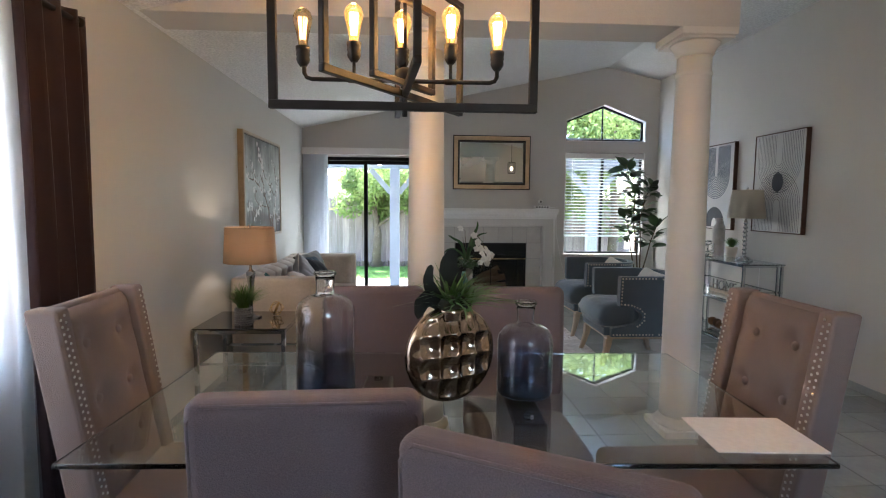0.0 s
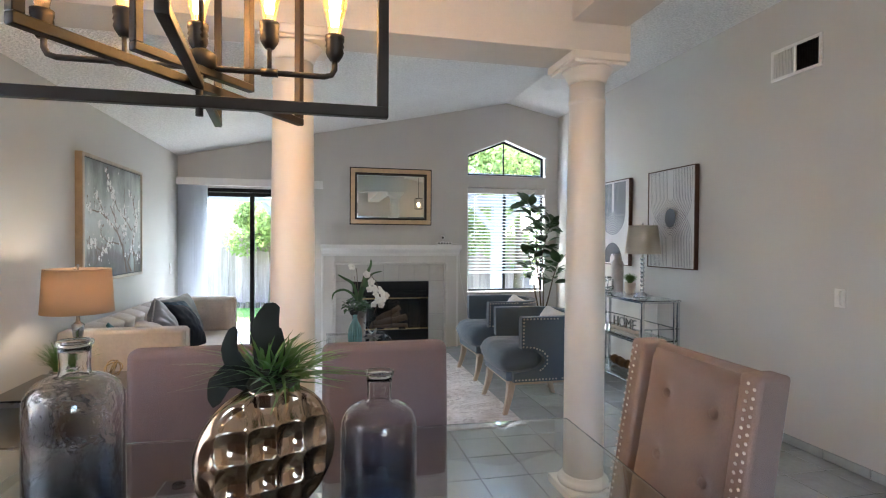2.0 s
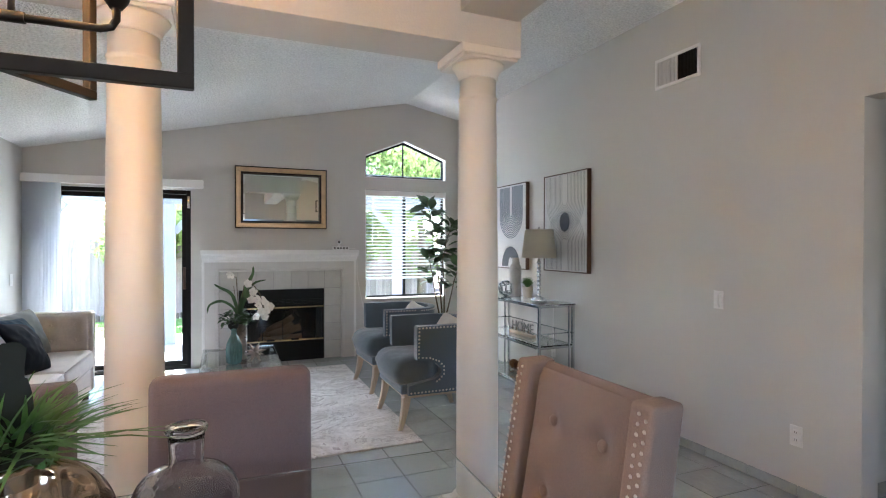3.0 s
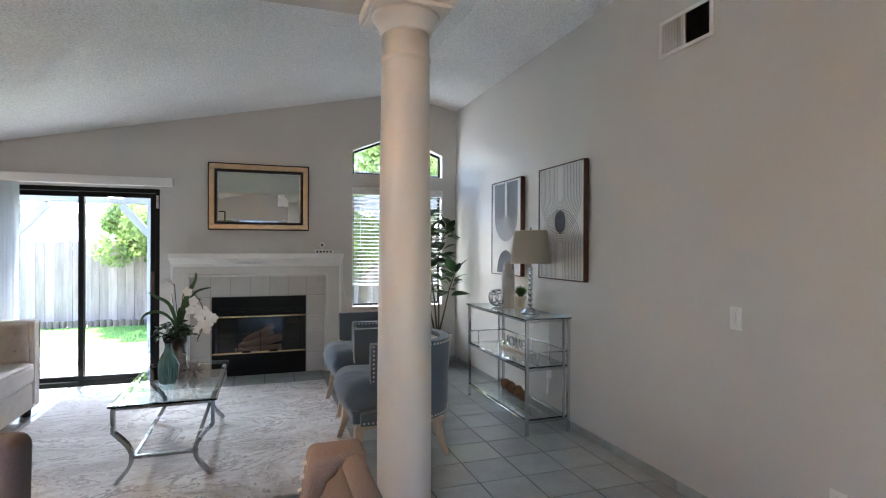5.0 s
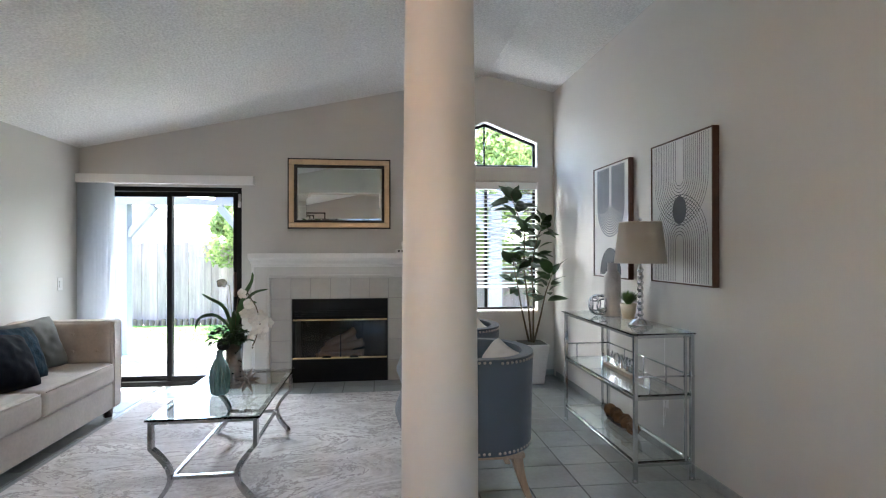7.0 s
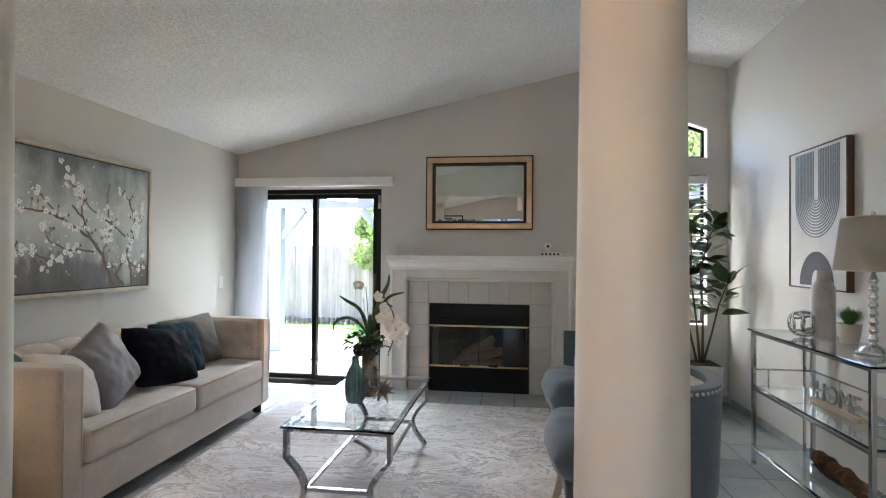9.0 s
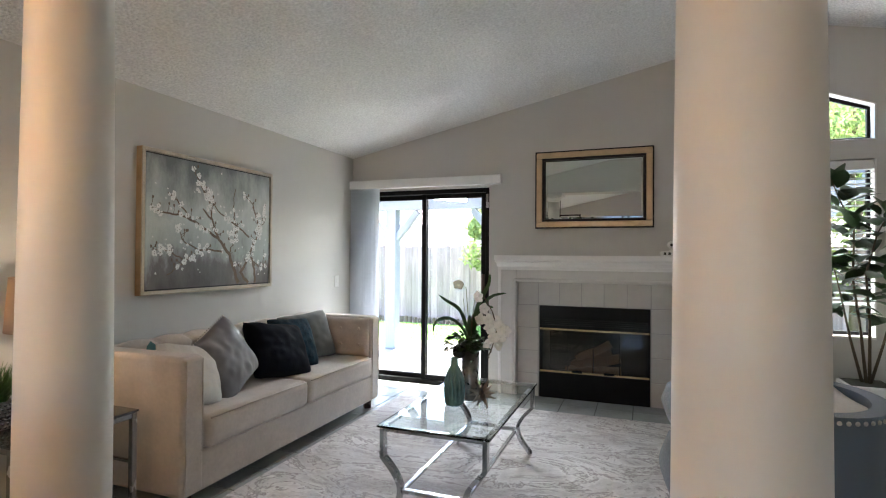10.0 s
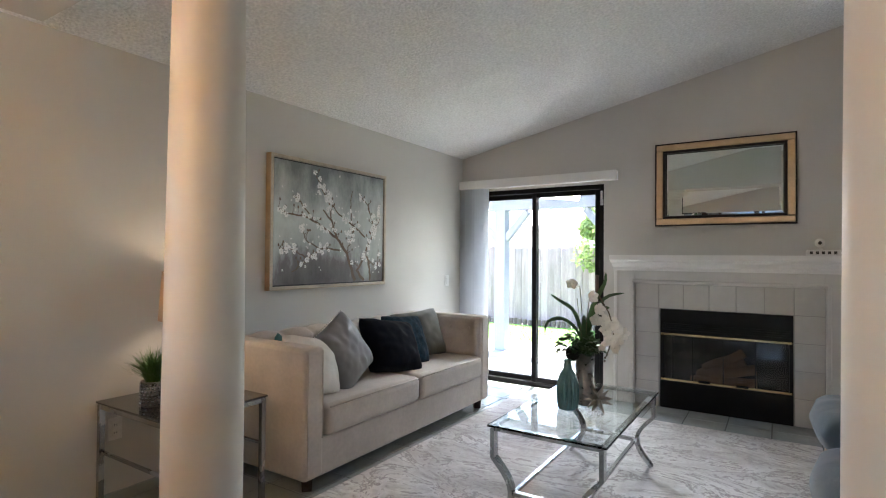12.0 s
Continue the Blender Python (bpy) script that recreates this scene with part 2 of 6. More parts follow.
M_FOL = fabric_light("foliage", (0.20, 0.27, 0.09), 0.4)
M_VANE = fabric_light("vertical_blind_vane", (0.88, 0.90, 0.93), 0.62)
M_SHEER = fabric_light("sheer_voile", (0.80, 0.79, 0.78), 0.6)
M_SHADE = fabric_light("linen_shade", (0.56, 0.42, 0.30), 0.45)
M_SHADE2 = fabric_light("oatmeal_shade", (0.66, 0.61, 0.53), 0.5)
M_SLAT = fabric_light("white_slat", (0.80, 0.82, 0.83), 0.5)

# rug: swirling pale grey veins
M_RUG = mat("rug_pile", (0.5, 0.48, 0.47), 0.95, bump=0.8, bscale=260, sheen=0.3)
_n, _l = M_RUG.node_tree.nodes, M_RUG.node_tree.links
_tc, _mp, _w, _v = (_n.new("ShaderNode" + k) for k in ("TexCoord", "Mapping", "TexNoise", "TexNoise"))
_mp.inputs[3].default_value, _mp.inputs[2].default_value = (1.0, 1.7, 1), (0, 0, radians(24))
_l.new(_tc.outputs["Object"], _mp.inputs[0])
_w.inputs["Scale"].default_value, _w.inputs["Detail"].default_value, _w.inputs["Distortion"].default_value = 1.35, 9, 1.9
_w.inputs["Roughness"].default_value = 0.66
_v.inputs["Scale"].default_value, _v.inputs["Detail"].default_value = 34, 6
_l.new(_mp.outputs[0], _w.inputs["Vector"])
_l.new(_tc.outputs["Object"], _v.inputs["Vector"])
_sum = _n.new("ShaderNodeMath")
_sum.operation = "MULTIPLY_ADD"
_sum.inputs[1].default_value = 0.13
_l.new(_v.outputs[0], _sum.inputs[0])
_l.new(_w.outputs[0], _sum.inputs[2])
ramp(M_RUG, _sum.outputs[0], [(0.30, (0.40, 0.37, 0.36)), (0.43, (0.58, 0.555, 0.54)), (0.485, (0.66, 0.64, 0.625)), (0.502, (0.26, 0.235, 0.228)), (0.52, (0.34, 0.31, 0.30)),
                              (0.538, (0.76, 0.745, 0.73)), (0.58, (0.62, 0.595, 0.58)), (0.63, (0.54, 0.515, 0.50)), (0.655, (0.33, 0.30, 0.29)), (0.685, (0.70, 0.68, 0.665)), (0.78, (0.46, 0.43, 0.42))], _n["Principled BSDF"].inputs["Base Color"])

_base = _n["Principled BSDF"].inputs["Base Color"]
_veins = _base.links[0].from_socket
_cl, _mr, _mx = _n.new("ShaderNodeTexNoise"), _n.new("ShaderNodeMapRange"), _n.new("ShaderNodeMixRGB")
_cl.inputs["Scale"].default_value, _cl.inputs["Detail"].default_value, _cl.inputs["Distortion"].default_value = 0.9, 5, 0.8
_l.new(_mp.outputs[0], _cl.inputs["Vector"])
_mr.inputs[1].default_value, _mr.inputs[2].default_value, _mr.inputs[4].default_value = 0.42, 0.64, 0.62
_l.new(_cl.outputs[0], _mr.inputs[0])
_l.new(_mr.outputs[0], _mx.inputs[0])
_l.new(_veins, _mx.inputs[1])
_mx.inputs[2].default_value = (0.27, 0.24, 0.235, 1)
_l.new(_mx.outputs[0], _base)

# blossom canvas: a clouded grey ground, darker to the edges of its clouds
M_CLOUD = mat("clouded_canvas", (0.3, 0.31, 0.31), 0.55, bump=0.35, bscale=90)
_n, _l = M_CLOUD.node_tree.nodes, M_CLOUD.node_tree.links
_tc, _w, _sx, _mp = (_n.new("ShaderNode" + k) for k in ("TexCoord", "TexNoise", "SeparateXYZ", "Mapping"))
_mp.inputs[3].default_value = (1.6, 1.0, 0.7)
_w.inputs["Scale"].default_value, _w.inputs["Detail"].default_value, _w.inputs["Roughness"].default_value = 2.6, 8, 0.62
_l.new(_tc.outputs["Object"], _mp.inputs[0])
_l.new(_mp.outputs[0], _w.inputs["Vector"])
_l.new(_tc.outputs["Object"], _sx.inputs[0])
_sum = _n.new("ShaderNodeMath")
_sum.operation = "MULTIPLY_ADD"
_sum.inputs[1].default_value = 1.1
_l.new(_w.outputs[0], _sum.inputs[0])
_l.new(_sx.outputs["Z"], _sum.inputs[2])
ramp(M_CLOUD, _sum.outputs[0], [(0.40, (0.11, 0.10, 0.10)), (0.62, (0.18, 0.165, 0.165)), (0.70, (0.40, 0.43, 0.42)), (0.95, (0.58, 0.62, 0.60)), (1.0, (0.17, 0.19, 0.195))],
     _n["Principled BSDF"].inputs["Base Color"])
_sc = _n.new("ShaderNodeMapRange")
_sc.inputs[2].default_value = 1.5
_l.new(_sum.outputs[0], _sc.inputs[0])
_l.new(_sc.outputs[0], [q for q in _n if q.type == "VALTORGB"][0].inputs[0])
for _e, _p in zip([q for q in _n if q.type == "VALTORGB"][0].color_ramp.elements, (0.36, 0.48, 0.56, 0.74, 0.98)):
    _e.position = _p

# smoke-blue bottle glass, deeper towards the foot
M_SMOKE = glass("smoke_blue_glass", (0.62, 0.68, 0.76))
_n, _l = M_SMOKE.node_tree.nodes, M_SMOKE.node_tree.links
_tc, _sx = _n.new("ShaderNodeTexCoord"), _n.new("ShaderNodeSeparateXYZ")
_l.new(_tc.outputs["Object"], _sx.inputs[0])
ramp(M_SMOKE, _sx.outputs["Z"], [(0.0, (0.26, 0.31, 0.44)), (0.08, (0.42, 0.47, 0.59)), (0.15, (0.68, 0.71, 0.78)), (0.21, (0.92, 0.92, 0.94)), (0.30, (0.99, 0.99, 0.99))],
     _n["Principled BSDF"].inputs["Base Color"])

_tx, _bp = _n.new("ShaderNodeTexNoise"), _n.new("ShaderNodeBump")
_tx.inputs["Scale"].default_value = 28
_bp.inputs["Strength"].default_value, _bp.inputs["Distance"].default_value = 0.5, 0.004
_l.new(_tc.outputs["Object"], _tx.inputs["Vector"])
_l.new(_tx.outputs[0], _bp.inputs["Height"])
_l.new(_bp.outputs[0], _n["Principled BSDF"].inputs["Normal"])

# ==== building helpers ====
PLACE = {}


def thing(name, label, category, loc=(0, 0, 0), rz=0.0, group="", kind=""):
    ob = new(name)
    ob.empty_display_size = 0.1
    ob.matrix_basis = pose(*loc, 0, 0, rz)
    PLACE[ob] = pose(*loc, 0, 0, rz)
    return tagged(ob, label, category, group, kind)


def mesh_of(name, bm, material):
    me = bpy.data.meshes.new(name)
    bm.to_mesh(me)
    bm.free()
    me.materials.append(material)
    return me


def part(name, bm, material, parent=None, label="", world=False):
    """Links a bmesh as one mesh under its parent; world: its coordinates are those of the place, not of the parent."""
    if world and parent is not None:
        bm.transform(PLACE[parent].inverted())
    ob = new(name, mesh_of(name, bm, material))
    if parent is not None:
        ob.parent = parent
        PLACE[ob] = PLACE[parent]
    return tagged(ob, label)


def whole(name, bm, material, label, category, group="", kind="", base=None):
    """A thing of one mesh, built in the place's coordinates, with its origin at base."""
    if base:
        bm.transform(Matrix.Translation((-base[0], -base[1], -base[2])))
    ob = new(name, mesh_of(name, bm, material))
    if base:
        ob.location = base
    PLACE[ob] = Matrix.Translation(base or (0, 0, 0))
    return tagged(ob, label, category, group, kind)


def repeat(name, data, m, parent):
    ob = new(name, data)
    ob.matrix_basis = m
    ob.parent = parent
    return ob


def B():
    return bmesh.new()


def merge(bm, other, m=None):
    if m is not None:
        other.transform(m)
    me = bpy.data.meshes.new("tmp")
    other.to_mesh(me)
    other.free()
    bm.from_mesh(me)
    bpy.data.meshes.remove(me)


def box(bm, lo, hi, bev=0.0, seg=2, m=None):
    b = bmesh.new()
    bmesh.ops.create_cube(b, size=1)
    c = [(a + d) / 2 for a, d in zip(lo, hi)]
    s = [abs(d - a) for a, d in zip(lo, hi)]
    b.transform(Matrix.Translation(c) @ Matrix.Diagonal((*s, 1)))
    if bev:
        bmesh.ops.bevel(b, geom=b.edges[:], offset=min(bev, min(s) * 0.49), segments=seg, profile=0.5, affect="EDGES")
        flat = sorted(b.faces, key=lambda f: -f.calc_area())[:6]
        for f in b.faces:
            f.smooth = True
        for f in flat:
            f.smooth = False
    merge(bm, b, m)
    return bm


def lathe(bm, profile, n=32, at=(0, 0, 0), m=None):
    """Turned body: profile is a list of (radius, height)."""
    b = bmesh.new()
    rings = []
    for r, z in profile:
        if r < 1e-5:
            rings.append([b.verts.new((0, 0, z))])
        else:
            rings.append([b.verts.new((r * math.cos(2 * math.pi * i / n), r * math.sin(2 * math.pi * i / n), z)) for i in range(n)])
    for p, q in zip(rings, rings[1:]):
        for i in range(n):
            j = (i + 1) % n
            if len(p) == 1 and len(q) == 1:
                continue
            if len(p) == 1:
                b.faces.new((p[0], q[i], q[j]))
            elif len(q) == 1:
                b.faces.new((p[i], q[0], p[j]))
            else:
                b.faces.new((p[i], q[i], q[j], p[j]))
    for f in b.faces:
        f.smooth = True
    bmesh.ops.recalc_face_normals(b, faces=b.faces[:])
    b.transform(Matrix.Translation(at))
    merge(bm, b, m)
    return bm


def tube(bm, pts, r, n=8, closed=False, cap=True):
    """A round bar along pts; r is one radius or one for each point."""
    pts = [Vector(p) for p in pts]
    rs = r if isinstance(r, (list, tuple)) else [r] * len(pts)
    rings, up = [], None
    for i, p in enumerate(pts):
        a = pts[i - 1] if i or closed else p
        c = pts[(i + 1) % len(pts)] if i < len(pts) - 1 or closed else p
        d = (c - a).normalized()
        if up is None:
            up = d.orthogonal().normalized()
        up = (up - d * up.dot(d)).normalized()
        side = d.cross(up)
        rings.append([bm.verts.new(p + (up * math.cos(2 * math.pi * k / n) + side * math.sin(2 * math.pi * k / n)) * rs[i]) for k in range(n)])
    pairs = list(zip(rings, rings[1:])) + ([(rings[-1], rings[0])] if closed else [])
    for p, q in pairs:
        for k in range(n):
            f = bm.faces.new((p[k], p[(k + 1) % n], q[(k + 1) % n], q[k]))
            f.smooth = True
    if cap and not closed:
        bm.faces.new(rings[0][::-1])
        bm.faces.new(rings[-1])
    return bm


def bar(bm, a, c, w, d=None, roll=0.0, bev=0.003):
    """A square or flat bar from a to c, w wide and d deep."""
    a, c = Vector(a), Vector(c)
    q = (c - a).to_track_quat("Z", "Y").to_matrix().to_4x4()
    ln = (c - a).length
    d = d or w
    box(bm, (-w / 2, -d / 2, 0), (w / 2, d / 2, ln), bev, 1, Matrix.Translation(a) @ q @ pose(0, 0, 0, 0, 0, roll))
    return bm


def cushion(bm, sx, sy, sz, m=None, power=2.6, n=14, pinch=0.0, seed=0):
    """A stuffed pillow sx by sy, sz thick, with drawn-out corners and soft creases."""
    b = bmesh.new()
    top, low = {}, {}
    for i in range(n + 1):
        for j in range(n + 1):
            u, v = 2 * i / n - 1, 2 * j / n - 1
            h = (max(0, 1 - abs(u) ** power) * max(0, 1 - abs(v) ** power)) ** 0.5
            k = 1 - pinch * (1 - abs(u) ** 2) * abs(v) ** 4
            k2 = 1 - pinch * (1 - abs(v) ** 2) * abs(u) ** 4
            w = 0.10 * h * noise.noise((u * 2.2 + seed * 7.1, v * 2.2, seed)) + 0.05 * h * noise.noise((u * 6, v * 5 + seed, seed * 3))
            x, y = u * sx / 2 * k2, v * sy / 2 * k
            top[i, j] = b.verts.new((x, y, sz / 2 * (h + w)))
            low[i, j] = top[i, j] if i in (0, n) or j in (0, n) else b.verts.new((x, y, -sz / 2 * (h - w)))
    for i in range(n):
        for j in range(n):
            for g, flip in ((top, False), (low, True)):
                q = [g[i, j], g[i + 1, j], g[i + 1, j + 1], g[i, j + 1]]
                f = b.faces.new(q[::-1] if flip else q)
                f.smooth = True
    merge(bm, b, m)
    return bm


def slab(bm, a, c, zb, zt, y0, y1, along="x"):
    """A wall piece from a to c, with sloping foot zb=(at a, at c) and head zt, y0 to y1 thick."""
    pts = []
    for y in (y0, y1):
        for u, z in ((a, zb[0]), (c, zb[1]), (c, zt[1]), (a, zt[0])):
            pts.append(bm.verts.new((u, y, z) if along == "x" else (y, u, z)))
    for q in ((0, 1, 2, 3), (7, 6, 5, 4), (0, 4, 5, 1), (1, 5, 6, 2), (2, 6, 7, 3), (3, 7, 4, 0)):
        bm.faces.new([pts[i] for i in q])
    return bm


def done(bm):
    bmesh.ops.recalc_face_normals(bm, faces=bm.faces[:])
    return bm


def ribbon(bm, pts, width, m, lift=0.0):
    """A flat painted line along 2D pts, laid in the plane given by m."""
    vs = []
    for i, p in enumerate(pts):
        a, c = Vector(pts[max(i - 1, 0)]), Vector(pts[min(i + 1, len(pts) - 1)])
        d = (c - a).normalized()
        w = width[i] if isinstance(width, (list, tuple)) else width
        nrm = Vector((-d.y, d.x)) * w / 2
        vs.append([bm.verts.new(m @ Vector((p[0] + s * nrm.x, p[1] + s * nrm.y, lift))) for s in (1, -1)])
    for p, q in zip(vs, vs[1:]):
        bm.faces.new((p[0], p[1], q[1], q[0]))
    return bm


def disc(bm, cx, cy, rx, ry, m, lift=0.0, n=28, a0=0.0, a1=360.0):
    bm.faces.new([bm.verts.new(m @ Vector((cx + rx * math.cos(radians(a0 + (a1 - a0) * i / (n - 1 if a1 - a0 < 360 else n))),
                                           cy + ry * math.sin(radians(a0 + (a1 - a0) * i / (n - 1 if a1 - a0 < 360 else n))), lift))) for i in range(n)])
    return bm


def blades(bm, at, count, height, spread, width, rng, curve=0.6, lean=None):
    """A tuft of narrow bent leaves."""
    for _ in range(count):
        a = rng.uniform(0, 2 * math.pi)
        h, s = height * rng.uniform(0.55, 1.1), spread * rng.uniform(0.25, 1.1)
        ux, uy = math.cos(a), math.sin(a)
        ox, oy = rng.uniform(-0.25, 0.25) * spread * 0.6, rng.uniform(-0.25, 0.25) * spread * 0.6
        prev = None
        for k in range(5):
            t = k / 4
            r = s * (t ** 1.6)
            z = h * (t - curve * 0.45 * t * t * s / max(spread, 1e-4))
            w = width * (1 - t) ** 0.7 * 0.5 + 0.0004
            c = Vector((at[0] + ox + ux * r, at[1] + oy + uy * r, at[2] + z))
            e = [bm.verts.new(c + Vector((-uy, ux, 0.15)) * w * sgn) for sgn in (1, -1)]
            if prev:
                f = bm.faces.new((prev[0], prev[1], e[1], e[0]))
                f.smooth = True
            prev = e
    return bm


def leaf_data(name, length, width, material, fold=0.18, droop=0.25):
    """A pointed leaf with a midrib fold, growing along x from the origin."""
    bm = B()
    rows = []
    for k in range(7):
        t = k / 6
        w = width / 2 * (math.sin(math.pi * min(t * 0.97 + 0.02, 1)) ** 0.8) * (1.15 - 0.3 * t)
        z = -droop * length * t * t
        rows.append([bm.verts.new((length * t, s * w, z + abs(s) * w * fold)) for s in (-1, 0, 1)])
    for p, q in zip(rows, rows[1:]):
        for k in range(2):
            f = bm.faces.new((p[k], q[k], q[k + 1], p[k + 1]))
            f.smooth = True
    return mesh_of(name, bm, material)


def dome_data(name, r, h, material, n=8):
    bm = B()
    lathe(bm, [(r, 0), (r * 0.85, h * 0.6), (r * 0.45, h * 0.93), (0, h)], n)
    return mesh_of(name, bm, material)

# ==== large structure ====
XL, XR, YB, YS = 0.23, 5.213, 10.045, 0.8
RIDGE = 4.445


def roof(x):
    return 2.45 + 0.2135 * (x - XL) if x < RIDGE else 3.35 - 0.205 * (x - RIDGE)


def rise(bm, a, c, zb, y0, y1, over=0.05):
    """A wall piece up to the vault."""
    cuts = [a] + [RIDGE] * (a < RIDGE < c) + [c]
    for u, v in zip(cuts, cuts[1:]):
        k = [zb[0] + (zb[1] - zb[0]) * (s - a) / (c - a) for s in (u, v)]
        slab(bm, u, v, k, (roof(u) + over, roof(v) + over), y0, y1)


T = 0.14
bm = B()
for a, c, zb in ((XL - T, 0.34, (0, 0)), (0.34, 1.82, (2.07, 2.07)), (1.82, 2.338, (0, 0)), (2.338, 3.348, (0.89, 0.89)), (3.348, 3.89, (0, 0)),
                 (3.89, 4.435, (2.62, 2.845)), (4.435, 5.03, (2.845, 2.62)), (5.03, XR + T, (0, 0))):
    rise(bm, a, c, zb, YB, YB + T)
slab(bm, 3.89, 5.03, (0, 0), (0.715, 0.715), YB, YB + T)
slab(bm, 3.89, 5.03, (2.175, 2.175), (2.33, 2.33), YB, YB + T)
wall_north = whole("wall_north", done(bm), M_WALL, "greige painted gable wall with fireplace, slider and window", "wall", kind="structure")

bm = B()
hw = roof(XL) + 0.05
slab(bm, YS - T, 2.9, (0, 0), (hw, hw), XL - T, XL, "y")
slab(bm, 2.9, 4.6, (0, 0), (0.85, 0.85), XL - T, XL, "y")
slab(bm, 2.9, 4.6, (2.05, 2.05), (hw, hw), XL - T, XL, "y")
slab(bm, 4.6, YB, (0, 0), (hw, hw), XL - T, XL, "y")
whole("wall_west", done(bm), M_WALL, "greige painted side wall with dining window", "wall", kind="structure")

bm = B()
hr = roof(XR) + 0.05
slab(bm, YS - T, 3.5, (0, 0), (hr, hr), XR, XR + T, "y")
slab(bm, 3.5, 4.95, (2.21, 2.21), (hr, hr), XR, XR + T, "y")
slab(bm, 4.95, YB, (0, 0), (hr, hr), XR, XR + T, "y")
whole("wall_east", done(bm), M_WALL, "tall greige painted side wall with hall opening", "wall", kind="structure")
bm = B()
rise(bm, XL, 2.3, (0, 0), YS - T, YS)
rise(bm, 2.3, 3.3, (2.02, 2.02), YS - T, YS)
slab(bm, 2.3, 3.3, (0, 0), (1.0, 1.0), YS - T, YS)
rise(bm, 3.3, XR, (0, 0), YS - T, YS)
whole("wall_south", done(bm), M_WALL, "greige painted end wall of the dining side", "wall", kind="structure")
bm = B()
slab(bm, 5.353, 7.0, (0, 0), (2.45, 2.45), 5.2, 5.3)
slab(bm, 5.353, 7.0, (0, 0), (2.45, 2.45), 2.9, 3.0)
slab(bm, 2.9, 5.3, (0, 0), (2.45, 2.45), 7.0, 7.1, "y")
whole("wall_hall", done(bm), M_WALL, "plain painted walls of the hall", "wall", kind="structure")
bm = B()
box(bm, (5.353, 2.9, 2.45), (7.1, 5.3, 2.55))
whole("ceiling_hall", bm, M_CEIL, "white hall ceiling", "ceiling", kind="structure")
bm = B()
slab(bm, XL - T, RIDGE, (roof(XL - T), roof(RIDGE)), (roof(XL - T) + 0.12, roof(RIDGE) + 0.12), YS - T, YB + T + 0.38)
slab(bm, RIDGE, XR + T, (roof(RIDGE), roof(XR + T)), (roof(RIDGE) + 0.12, roof(XR + T) + 0.12), YS - T, YB + T + 0.38)
whole("ceiling", done(bm), M_CEIL, "white vaulted ceiling with popcorn texture", "ceiling", kind="structure")

# header over the columns and the side soffit of the dining bay
HB = 2.456
bm = B()
rise(bm, XL, 3.61, (HB, HB), 5.68, 5.99, 0.03)
whole("header_beam", done(bm), M_HEADER, "textured drywall header beam resting on two columns", "beam", kind="structure")
bm = B()
slab(bm, 3.262, 3.592, (2.61, 2.61), (roof(3.262) + 0.03, roof(3.592) + 0.03), YS, 5.68)
whole("soffit_beam", done(bm), M_HEADER, "drywall soffit beam along the dining bay", "beam", kind="structure")


def column(x, y):
    t = thing("column", "round cream painted column with square capital and plinth", "column", (x, y, 0), group="columns under the header")
    b = B()
    box(b, (-0.15, -0.15, 0), (0.15, 0.15, 0.045), 0.004)
    part("plinth", b, M_COL, t)
    part("base_ring", lathe(B(), [(0.0, 0.045), (0.138, 0.045), (0.145, 0.06), (0.138, 0.08), (0.122, 0.085), (0.122, 0.095), (0.111, 0.105), (0.0, 0.105)], 48), M_COL, t)
    prof = [(0.0, 0.10), (0.112, 0.10)] + [(0.112 - 0.014 * max(0, (z - 0.9) / 1.4) ** 1.2, z) for z in (0.4, 0.9, 1.2, 1.5, 1.8, 2.05, 2.20)] + \
           [(0.098, 2.205), (0.104, 2.212), (0.104, 2.224), (0.098, 2.231), (0.098, 2.32), (0.0, 2.32)]
    part("shaft", lathe(B(), prof, 64), M_COL, t)
    part("echinus", lathe(B(), [(0, 2.318), (0.098, 2.318), (0.108, 2.33), (0.106, 2.335), (0.118, 2.36), (0.135, 2.382), (0.142, 2.395), (0, 2.395)], 48), M_COL, t)
    b = B()
    box(b, (-0.155, -0.155, 2.394), (0.155, 0.155, 2.412), 0.004)
    box(b, (-0.168, -0.168, 2.411), (0.168, 0.168, HB - 0.001), 0.006)
    part("abacus", b, M_COL, t)
    return t


column(3.43, 5.825)
column(1.82, 5.845)

# rug lies on the tiles; sliding door, windows
bm = B()
box(bm, (1.09, 6.87, 0.0), (3.51, 9.53, 0.014), 0.005)
whole("area_rug", bm, M_RUG, "pale grey area rug with swirling marbled pattern", "rug", base=(2.3, 8.2, 0))


def bar_frame(bm, lo, hi, w, y0, y1):
    """A rectangular window or door frame in the x-z plane."""
    (x0, z0), (x1, z1) = lo, hi
    for a, c in (((x0, z0), (x0 + w, z1)), ((x1 - w, z0), (x1, z1)), ((x0 + w, z0), (x1 - w, z0 + w)), ((x0 + w, z1 - w), (x1 - w, z1))):
        box(bm, (a[0], y0, a[1]), (c[0], y1, c[1]), 0.003, 1)
    return bm


